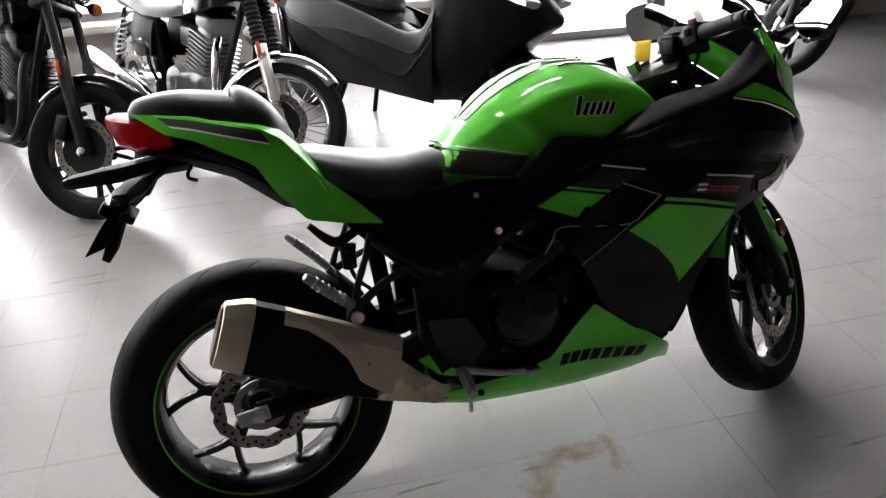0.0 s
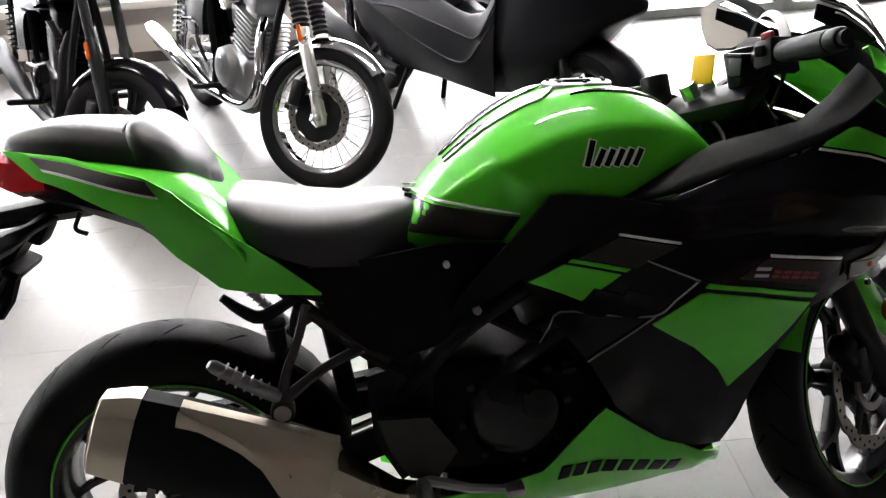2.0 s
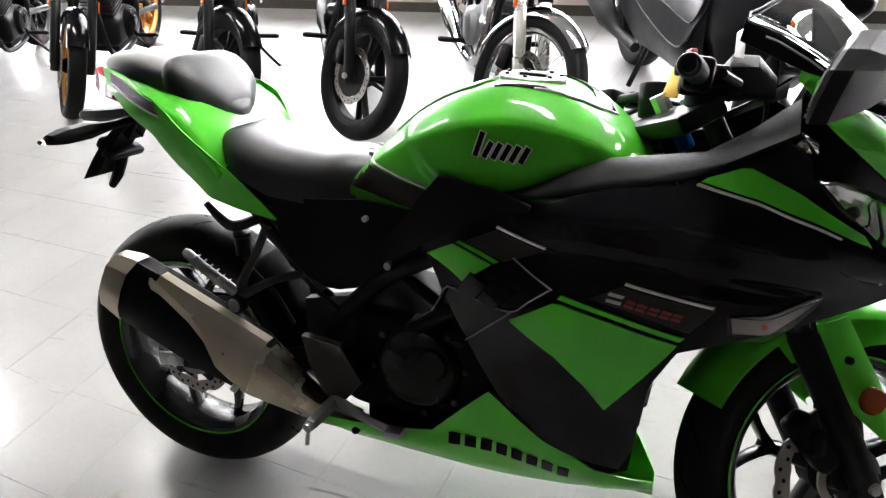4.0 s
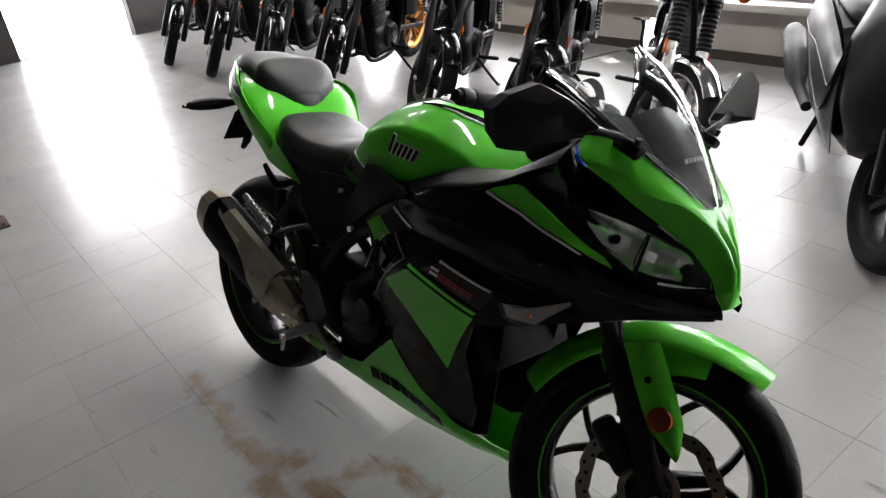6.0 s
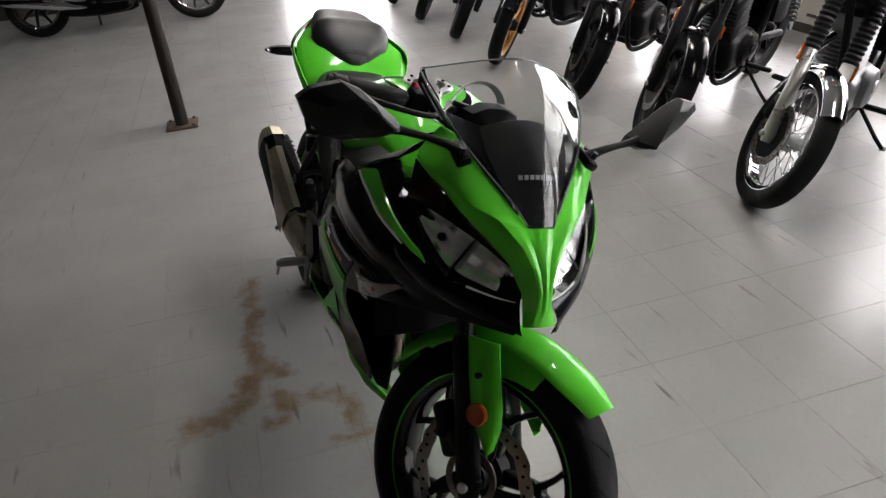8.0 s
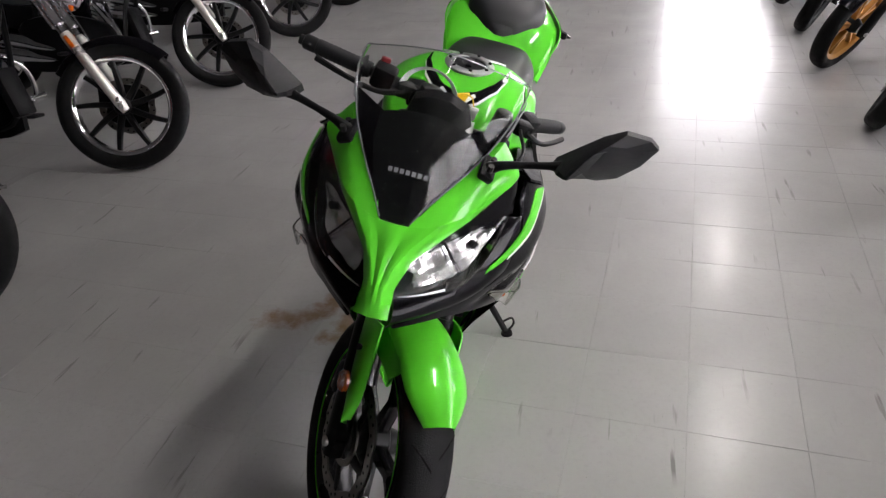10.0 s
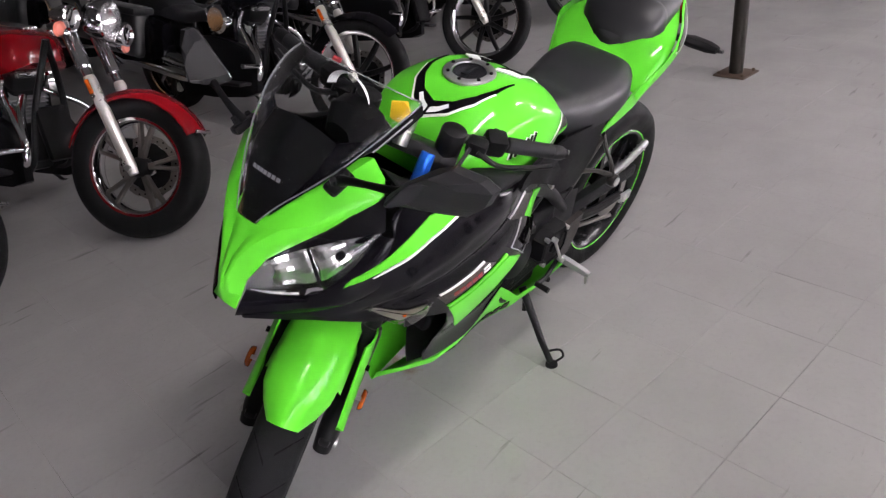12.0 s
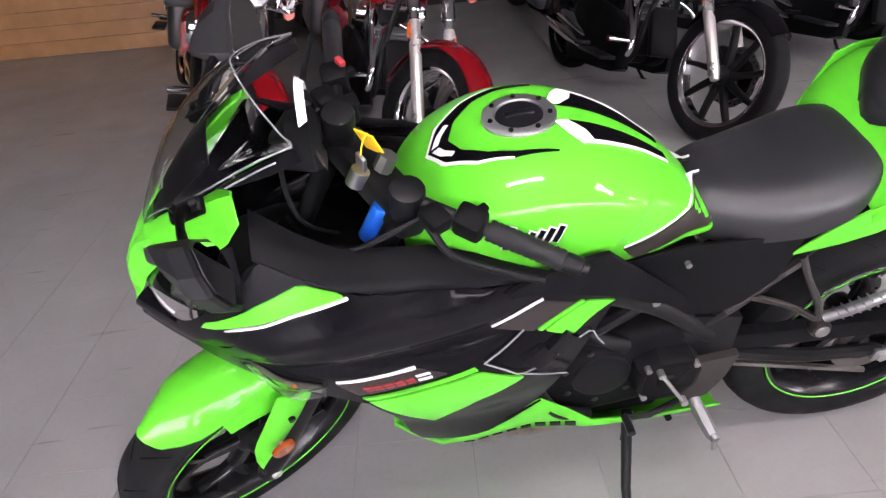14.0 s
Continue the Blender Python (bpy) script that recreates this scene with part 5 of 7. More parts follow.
def lens_grid(s, n, m, depth, lo=0.0, hi=1.0, a=0.0, b=1.0):
    """Points of the headlamp's face between its upper and lower edge; depth(u, v) lies along its axis."""
    t, q = resample(curve(LENS_TOP, 5), n * 4), resample(curve(LENS_LOW, 5), n * 4)
    grid = []
    for i in range(n + 1):
        u = lo + (hi - lo) * i / n
        k = min(n * 4 - 1, int(u * n * 4))
        f = u * n * 4 - k
        p0, p1 = t[k].lerp(t[k + 1], f), q[k].lerp(q[k + 1], f)
        row = []
        for j in range(m + 1):
            v = a + (b - a) * j / m
            c = p0.lerp(p1, v) + Vector((0.80, 0.45, 0.30)) * depth(u, v)
            row.append((c.x, s * c.y, c.z))
        grid.append(row)
    return grid


for s in (-1, 1):
    wing = []
    for k, ((ix, iy, iz), (ox, oy, oz)) in enumerate((((1.475, 0.028, 0.8995), (1.352, 0.163, 0.940)), ((1.448, 0.040, 0.921), (1.340, 0.174, 0.951)), ((1.418, 0.055, 0.947), (1.329, 0.184, 0.961)), ((1.386, 0.072, 0.974), (1.320, 0.190, 0.970)), ((1.352, 0.092, 0.999), (1.313, 0.192, 0.977)), ((1.325, 0.112, 1.014), (1.306, 0.187, 0.985)), ((1.300, 0.132, 1.022), (1.294, 0.174, 0.995)))):
        q = min(1, k / 3)
        row = []
        for f in (0, 0.15, 0.3, 0.42, 0.6, 0.75, 0.9, 1):
            e = f ** (2.3 - 1.0 * q)
            lift = 0.014 * q * (f / 0.42 if f < 0.42 else (1 - f) / 0.58)
            if k == 0:      # the same line as the top of the nose
                y = iy + (oy - iy) * f
                g = y / NOSE[-1][1][1]
                up_ = 0.003 * (max(0, 1 - abs(g - 0.5) / 0.3) - 0.7 * max(0, 1 - abs(g - 0.2) / 0.15))
                c, e_ = NOSE[-1]
                row.append((c[0] + (e_[0] - c[0]) * g ** 2.4 + up_ * 0.7, s * y, c[1] + (e_[2] - c[1]) * g ** 2.4 + up_ * 0.6))
            else:
                row.append((ix + (ox - ix) * e, s * (iy + (oy - iy) * f), iz + (oz - iz) * e + lift))
        wing.append(row)
    part("cowl_wing", sheet(wing, 0.004, lambda p: Vector((-0.5, 0, -0.8))), GREEN, bike, "lime green cowl wing", 24)
    # headlamp: black box, faceted chrome bowl, clear lens, black surround
    lamp = part("headlamp", sheet(lens_grid(s, 12, 5, lambda u, v: -0.040 * math.sin(math.pi * min(1, max(0, u))) - 0.004), 0.004, lambda p: Vector((-0.8, 0, -0.3))), GLOSS, bike, "headlamp with a clear lens and chrome bowl")
    zig = lambda u, v, q: -0.008 - 0.012 * math.sin(math.pi * min(1, max(0, v))) - 0.009 * abs((u * q) % 2 - 1) - 0.007 * abs((v * 4 + u * 3) % 2 - 1)
    part("lamp_bowl", sheet(lens_grid(s, 12, 8, lambda u, v: zig(u, v, 7.0), 0.06, 0.515, 0.03, 0.84), 0.002, lambda p: Vector((-0.8, 0, -0.3))), REFLECTOR, lamp, "faceted chrome reflector bowl", 8)
    part("lamp_bowl", sheet(lens_grid(s, 11, 8, lambda u, v: zig(u, v, 9.0), 0.525, 0.96, 0.04, 0.80), 0.002, lambda p: Vector((-0.8, 0, -0.3))), REFLECTOR, lamp, "faceted chrome reflector bowl", 8)
    part("lamp_divider", sheet(lens_grid(s, 2, 4, lambda u, v: -0.010, 0.512, 0.528, 0.05, 0.95), 0.003, lambda p: Vector((-0.8, 0, -0.3))), GREY, lamp)
    part("position_lamp", sheet(lens_grid(s, 6, 2, lambda u, v: -0.004, 0.66, 0.97, 0.925, 0.975), 0.003, lambda p: Vector((-0.8, 0, -0.3))), WHITE, lamp, "white position lamp strip")
    part("lamp_lens", sheet(lens_grid(s, 16, 8, lambda u, v: 0.012 * math.sin(math.pi * v) * math.sin(math.pi * u)), 0.0025, lambda p: Vector((-0.8, 0, -0.3))), CLEAR, lamp, "clear headlamp lens", 60).visible_shadow = False
    bc = Vector((1.372, s * 0.142, 0.835))
    part("lamp_bulb", cyl(bc + Vector((-0.012, -s * 0.006, -0.004)), bc + Vector((0.006, s * 0.004, 0.004)), 0.009, 12, bevel=0.003), GREY, lamp)
    low = resample(curve(LENS_LOW, 5), 24)
    outer = [Vector((c.x, fair_w(c.x, c.z) - 0.007, c.z)) for c in resample(curve(((1.282, 0, 0.892), (1.312, 0, 0.815), (1.350, 0, 0.752), (1.43, 0, 0.718), (1.541, 0, 0.714)), 5), 24)]
    part("lamp_surround", sheet([[(c.x, s * c.y, c.z) for c in (p.lerp(q, f) + Vector((0.012, 0.008, 0)) * math.sin(math.pi * f) for f in (0, 0.25, 0.5, 0.75, 1))] for p, q in zip(low, outer)], 0.004, lambda p: Vector((-0.8, 0, 0.2))), GLOSS, lamp, "gloss black headlamp surround", 60)
    brow_t = resample(curve([(1.310, 0.192, 0.970), (1.351, 0.162, 0.936), (1.394, 0.127, 0.896), (1.436, 0.084, 0.858), (1.470, 0.046, 0.824)], 4), 16)
    brow_b = resample(curve([(1.312, 0.199, 0.897), (1.370, 0.146, 0.877), (1.421, 0.089, 0.849), (1.469, 0.046, 0.822)], 4), 16)
    part("lamp_brow", sheet([[(c.x, s * c.y, c.z - 0.003) for c in (p.lerp(q, f) for f in (0, 0.5, 1))] for p, q in zip(brow_t, brow_b)], 0.004, lambda p: Vector((-0.8, 0, 0))), GLOSS, lamp)

# windscreen and the dark cover under it
SCR = [((1.481, 0.902), (1.474, 0.028, 0.903)), ((1.466, 0.936), (1.444, 0.054, 0.938)), ((1.441, 0.985), (1.398, 0.092, 0.978)), ((1.408, 1.040), (1.348, 0.126, 1.018)), ((1.366, 1.092), (1.290, 0.152, 1.062)), ((1.322, 1.131), (1.240, 0.164, 1.092)), ((1.276, 1.158), (1.197, 0.165, 1.108))]
ws = part("windscreen", sheet([across(c, e, 10, 1.45, 1.45) for c, e in SCR], 0.003, lambda p: Vector((-0.6, 0, -0.7))), SCREEN, bike, "clear plastic windscreen", 60)
ws.visible_shadow = False
part("screen_edge", tube([(e[0], -e[1], e[2]) for c, e in SCR] + across(SCR[-1][0], SCR[-1][1], 10, 1.45, 1.45)[1:-1] + [(e[0], e[1], e[2]) for c, e in reversed(SCR)], 0.0015, 6, 3), EDGE, ws)
under = [across((c[0] - 0.014, c[1] - 0.014), (ex, ey, ez - 0.004), 8, 1.3, 1.7) for c, (ex, ey, ez) in zip(((1.481, 0.902), (1.464, 0.936), (1.437, 0.985), (1.396, 1.034), (1.352, 1.072)), ((1.470, 0.029, 0.901), (1.444, 0.046, 0.929), (1.410, 0.068, 0.968), (1.374, 0.084, 1.006), (1.330, 0.086, 1.042)))]
cover = part("screen_cover", sheet(under, 0.003, lambda p: Vector((-0.6, 0, -0.7))), BLACK, bike, "matt black cover under the windscreen", 60)
for s in (-1, 1):
    inn = resample([(1.468, 0.028, 0.899), (1.443, 0.044, 0.927), (1.408, 0.066, 0.966), (1.372, 0.082, 1.004), (1.328, 0.084, 1.040)], 16)
    out = resample([(1.470, 0.030, 0.899), (1.440, 0.055, 0.934), (1.394, 0.091, 0.974), (1.344, 0.125, 1.014), (1.286, 0.150, 1.056)], 16)
    part("cover_side", sheet([[(c.x, s * c.y, c.z) for c in (a.lerp(b, f) for f in (0, 0.25, 0.5, 0.75, 1))] for a, b in zip(inn, out)], 0.003, lambda p: Vector((-0.6, 0, -0.7))), GLOSS, cover, "gloss black panel beside the cover", 60)
for k in range(7):
    ym = -0.033 + 0.011 * k
    part("cover_mark", sheet([[(1.428 + dx - 3.0 * y * y, y, 0.978 + dz - 2.2 * y * y) for y in (ym - 0.0036, ym + 0.0036)] for dx, dz in ((0.0, -0.0035), (-0.0035, 0.0035))], 0.002, lambda p: (-0.6, 0, -0.7)), PALE, cover)

for s in (-1, 1):
    hi_ = resample([(1.318, 0.140, 1.034), (1.288, 0.152, 1.056), (1.238, 0.164, 1.086), (1.192, 0.164, 1.102)], 14)
    lo_ = resample([(1.314, 0.132, 1.026), (1.282, 0.142, 1.036), (1.234, 0.158, 1.058), (1.188, 0.163, 1.080)], 14)
    part("screen_trim", sheet([[(c.x, s * c.y, c.z) for c in (a.lerp(b, f) for f in (0, 0.33, 0.66, 1))] for a, b in zip(hi_, lo_)], 0.003, lambda p, s=s: (0, -s, -0.3)), BLACK, bike, "black trim under the windscreen", 60)
    part("trim_line", tube([(c.x, s * (c.y + 0.003), c.z - 0.006) for c in hi_[2:12]], 0.0016, 5), PALE, bike)

# ---- front end, turned with the steering ----
def st(name, bm, material, label="", parent=None, sharp=40):
    return part(name, bm, material, parent or bike, label, sharp, STEER)


UP = STEER_AXIS
for s in (-1, 1):
    foot = FRONT + Vector((0.012, s * 0.092, 0))
    leg = st("fork_leg", join(tube([foot + UP * -0.03, foot + UP * 0.02, foot + UP * 0.30, foot + UP * 0.315], [0.022, 0.027, 0.027, 0.024], 16), box(0.05, 0.03, 0.05, Matrix.Translation(foot), 0.01)), SATIN, "satin black fork slider")
    st("fork_tube", tube([foot + UP * 0.30, foot + UP * 0.74], 0.0185, 16), SATIN, "", leg)
    st("axle_end", cyl(foot + Vector((0, s * 0.0, 0)), foot + Vector((0, s * 0.030, 0)), 0.012, 10, bevel=0.003), BOLT, "", leg)
    guard = []
    for f in (0, 0.15, 0.3, 0.45, 0.6, 0.75, 0.9, 1):
        c = foot + UP * (0.330 - 0.225 * f) + Vector((0.040 + 0.030 * f, s * (0.020 + 0.010 * f), 0))
        wd = 0.052 - 0.022 * f if f < 0.7 else 0.003 + 0.034 * (1 - f) / 0.3
        guard.append([c + Vector((u * wd, -s * 0.014 * u * u, u * 0.010)) for u in (-1, -0.6, 0, 0.6, 1)])
    g = st("fork_guard", sheet(guard, 0.004, lambda p, s=s: (0, -s, 0)), GREEN, "lime green fork guard", None, 60)
    st("guard_bolt", cyl(foot + UP * 0.258 + Vector((0.052, s * 0.018, 0)), foot + UP * 0.258 + Vector((0.052, s * 0.030, 0)), 0.007, 8), BLACK, "", g)
    rc = foot + UP * 0.183 + Vector((0.055, -s * 0.002, 0))
    rf = st("reflector", join(lathe([(s * 0.050, 0.0), (s * 0.050, 0.021), (s * 0.046, 0.0245), (s * 0.040, 0.0245)], 24)), DULLAMBER, "round amber reflector", g)
    rf.data.transform(STEER @ Matrix.Translation(rc) @ STEER.inverted())
    rb = st("reflector_stud", cyl(rc + Vector((0, s * 0.026, 0)), rc + Vector((0, s * 0.044, 0)), 0.005, 8), BOLT, "", g)
st("front_caliper", join(box(0.05, 0.05, 0.12, Matrix.Translation(FRONT + Vector((-0.085, -0.075, 0.075))) @ pose(0, 0, 0, 0, -40, 0), 0.014, 3), box(0.03, 0.06, 0.05, Matrix.Translation(FRONT + Vector((-0.09, -0.08, 0.08))), 0.01)), SATIN, "black brake caliper")
fend = []
for k in range(15):
    a = radians(56 + 96 * k / 14)
    tipf = max(0, 1 - k / 2.6)
    w = 0.076 - 0.042 * tipf ** 1.6
    R0 = 0.330 + 0.004 * tipf
    row = []
    for i in range(13):
        u = -1 + 2 * i / 12
        drop = 0.034 * abs(u) ** 2.6 - 0.006 * (1 - abs(u)) ** 2
        r = R0 - drop
        row.append(FRONT + Vector((r * math.cos(a), u * w, r * math.sin(a))))
    fend.append(row)
fm = st("front_fender", sheet(fend, 0.003, lambda p: (FRONT - p).normalized() * 1), GREEN, "lime green front mudguard", None, 60)
for s in (-1, 1):
    sh = []
    for k in range(6):
        a = radians(78 + 44 * k / 5)
        sh.append([FRONT + Vector(((0.306 - 0.07 * f * (1 - 0.3 * abs(k - 2.5) / 2.5)) * math.cos(a), s * (0.062 + 0.022 * f), (0.306 - 0.07 * f * (1 - 0.3 * abs(k - 2.5) / 2.5)) * math.sin(a))) for f in (0, 0.33, 0.66, 1)])
    st("fender_cheek", sheet(sh, 0.003, lambda p, s=s: (0, -s, 0)), GREEN, "", fm, 60)
st("brake_hose", tube([FRONT + Vector((-0.09, -0.09, 0.14)), FRONT + Vector((-0.12, -0.11, 0.30)), FRONT + Vector((-0.20, -0.10, 0.52))], 0.005, 6, 5), RUBBER)
top = FRONT + Vector((0.012, 0, 0)) + UP * 0.735
st("triple_clamp", join(box(0.09, 0.25, 0.035, Matrix.Translation(top + Vector((-0.02, 0, -0.02))) @ pose(0, 0, 0, 0, -27, 0), 0.01, 2), box(0.09, 0.23, 0.035, Matrix.Translation(top + UP * -0.2 + Vector((-0.02, 0, 0))) @ pose(0, 0, 0, 0, -27, 0), 0.01, 2)), SATIN, "black triple clamp")
st("steering_nut", cyl(top + Vector((-0.03, 0, 0)), top + Vector((-0.03, 0, 0)) + UP * 0.03, 0.017, 8), BOLT)
key = st("ignition_key", join(cyl(top + Vector((0.025, 0, 0.0)), top + Vector((0.025, 0, 0)) + UP * 0.03, 0.016, 12), box(0.008, 0.024, 0.03, Matrix.Translation(top + Vector((0.01, 0.0, 0.045))), 0.003)), BOLT, "ignition lock with key")
st("key_tag", join(box(0.004, 0.040, 0.056, Matrix.Translation(top + Vector((-0.024, -0.026, 0.046))) @ pose(0, 0, 0, 12, 18, 20), 0.0015), tube([top + Vector((0.012, 0, 0.055)), top + Vector((0.0, -0.010, 0.074)), top + Vector((-0.018, -0.024, 0.072))], 0.0015, 6, 3)), YELLOW, "yellow key tag", key)
for s in (-1, 1):
    root = top + Vector((-0.01, s * 0.095, 0.043))
    end = root + Vector((-0.150, s * 0.255, -0.026))
    d = (end - root).normalized()
    bar = st("handlebar", join(tube([root, root + d * 0.06, end], 0.011, 12), cyl(root + Vector((0, 0, -0.045)), root + Vector((0, 0, 0.02)), 0.028, 16, bevel=0.004)), SATIN, "black clip-on handlebar")
    g0 = root + d * 0.135
    ribs = [(g0 + d * (0.122 * k / 24), 0.0165 + (0.0013 if k % 2 else 0)) for k in range(25)]
    st("grip", tube([p for p, r in ribs], [r for p, r in ribs], 14), RUBBER, "ribbed rubber grip", bar)
    st("bar_end", cyl(g0 + d * 0.122, g0 + d * 0.152, 0.0165, 14, bevel=0.004), SATIN, "", bar)
    sw = st("switch_box", join(box(0.045, 0.05, 0.05, Matrix.Translation(root + d * 0.105) @ pose(0, 0, 0, 0, 10, s * 24), 0.01, 2), box(0.02, 0.015, 0.018, Matrix.Translation(root + d * 0.10 + Vector((-0.028, 0, 0.006))), 0.004)), BLACK, "switch housing", bar)
    if s < 0:
        st("kill_switch", box(0.012, 0.02, 0.012, Matrix.Translation(root + d * 0.11 + Vector((-0.012, 0, 0.03))), 0.003), REDDEC, "red stop switch", sw)
    st("lever_perch", box(0.04, 0.045, 0.032, Matrix.Translation(root + d * 0.065 + Vector((0.022, 0, 0.0))), 0.008, 2), BLACK, "", bar)
    st("lever", tube([root + d * 0.07 + Vector((0.04, 0, 0.0)), root + d * 0.13 + Vector((0.066, 0, -0.012)), root + d * 0.20 + Vector((0.060, 0, -0.012)), root + d * 0.265 + Vector((0.045, 0, -0.008))], [0.008, 0.006, 0.006, 0.007], 8, 4), SATIN, "black lever", bar)
    st("cable", tube([root + d * 0.05 + Vector((0.035, 0, 0)), root + Vector((0.10, s * 0.02, -0.03)), root + Vector((0.12, -s * 0.05, -0.12)), root + Vector((0.04, -s * 0.07, -0.22))], 0.0045, 6, 6), RUBBER, "", bar)
resv = part("brake_reservoir", join(box(0.05, 0.035, 0.034, pose(1.128, -0.066, 1.005, 0, 6, 10), 0.006, 2), box(0.054, 0.039, 0.008, pose(1.128, -0.066, 1.024, 0, 6, 10), 0.003)), GREY, bike, "dark brake fluid reservoir")
part("blue_cap", cyl(Vector((1.10, 0.10, 0.90)) - UP * 0.035, Vector((1.10, 0.10, 0.90)) + UP * 0.035, 0.0165, 16, bevel=0.003), BLUE, bike, "blue anodised fork fitting")
# instruments
dash = part("instrument_panel", join(loft([[(x, y * w, z + v * h) for y, v in ((-1, -0.6), (-0.8, 0.6), (-0.3, 1), (0.3, 1), (0.8, 0.6), (1, -0.6), (0.5, -1), (-0.5, -1))] for x, w, z, h in ((1.166, 0.058, 1.004, 0.026), (1.180, 0.070, 1.012, 0.036), (1.22, 0.062, 1.014, 0.032), (1.25, 0.036, 0.995, 0.018))])), BLACK, bike, "black instrument panel")
part("dial", lathe([(0.0, 0.0), (0.0, 0.036), (-0.004, 0.038)], 28, "x"), GREY, dash, "round tachometer", m=pose(1.170, -0.034, 1.004, 0, 20, 0))
part("display", box(0.004, 0.05, 0.04, pose(1.169, 0.036, 1.002, 0, 20, 0), 0.002), DECAL, dash)
# white arc that paints the window's glare over the meter
part("meter_glare", sheet([[(1.196 - 0.012 * f, -0.030 + (0.062 - 0.013 * f) * math.cos(a), 1.036 + (0.058 - 0.013 * f) * math.sin(a) + 0.004 * f) for f in (0, 0.33, 0.66, 1)] for a in (radians(14 + 152 * k / 16) for k in range(17))], 0.002, lambda p: (-1, 0, 0)), WHITE, dash, "white arc over the round meter, a glare put in as colour", 60)
part("inner_nose", loft([[(x, y * w, z + v * h) for y, v in ((-1, -0.7), (-1, 0.5), (-0.5, 1), (0.5, 1), (1, 0.5), (1, -0.7), (0.5, -1), (-0.5, -1))] for x, w, z, h in ((1.10, 0.09, 0.74, 0.05), (1.20, 0.13, 0.745, 0.06), (1.28, 0.12, 0.76, 0.06), (1.36, 0.07, 0.78, 0.05), (1.42, 0.03, 0.79, 0.03))]), BLACK, bike)

# mirrors
MOUT = ((1.0, 0.22), (0.78, 0.62), (0.25, 0.98), (-0.15, 0.80), (-0.95, 0.0), (-1.0, -0.25), (-0.55, -0.72), (0.0, -1.0), (0.40, -0.95), (0.78, -0.45))
for s in (-1, 1):
    base = Vector((1.368, s * 0.134, 1.000))
    up_turn = 0.024 if s > 0 else 0.004      # one mirror is turned up at its outer end
    hub = Vector((1.328, s * 0.332, 1.046 + 0.5 * up_turn))
    stalk = part("mirror_stalk", join(tube([base, base + Vector((0.002, s * 0.025, 0.014)), base + Vector((-0.004, s * 0.065, 0.024)), base + Vector((-0.014, s * 0.105, 0.030)), base + Vector((-0.024, s * 0.140, 0.034))], [0.013, 0.0085, 0.0065, 0.0075, 0.013], 10, 4), box(0.056, 0.030, 0.018, Matrix.Translation(base + Vector((0, 0, -0.002))) @ pose(0, 0, 0, s * -25, 20, 0), 0.006, 2)), BLACK, bike, "black mirror stalk")
    for dx in (-0.016, 0.016):
        part("stalk_bolt", cyl(base + Vector((dx, s * 0.004, 0.004)), base + Vector((dx + 0.004, s * 0.006, 0.016)), 0.006, 8), SATIN, stalk)
    mrings = []
    for x, k, yo in ((-0.030, 0.94, 0), (-0.026, 1.0, 0), (-0.006, 0.99, 0.0), (0.030, 0.66, -0.020), (0.048, 0.36, -0.034), (0.050, 0.28, -0.034)):
        mrings.append([hub + Vector((x - 0.018 * u + 0.42 * v * 0.05 * k, s * (u * 0.088 * k + yo), v * 0.056 * k + up_turn * u)) for u, v in MOUT])
    mb = part("mirror", loft(mrings), SHELL, bike, "matt black rear-view mirror housing", 16)
    part("mirror_glass", loft([[hub + Vector((-0.0315 - 0.018 * u - e + 0.42 * v * 0.05 * 0.9, s * u * 0.088 * 0.9, v * 0.056 * 0.88 + up_turn * u)) for u, v in MOUT] for e in (0, 0.002)]), MIRROR, mb, "mirror glass")


# ---- the other motorcycles ----
def place(x, y, heading, L, lean=11.0):
    """Pose of a parked motorcycle whose front tyre meets the floor at (x, y) and that points along heading degrees."""
    a = radians(heading)
    return Matrix.Translation((x - L * math.cos(a), y - L * math.sin(a), 0)) @ pose(0, 0, 0, 0, 0, heading) @ pose(0, 0, 0, -lean, 0, 0)


def wire_spokes(r0, r1, w, n=36):
    out = []
    for k in range(n):
        a = 2 * math.pi * k / n
        b = a + (0.32 if k % 4 < 2 else -0.32)
        s = 1 if k % 2 else -1
        out.append(tube([(r0 * math.cos(a), s * w, r0 * math.sin(a)), (r1 * math.cos(b), 0, r1 * math.sin(b))], 0.0018, 5))
    return join(*out)


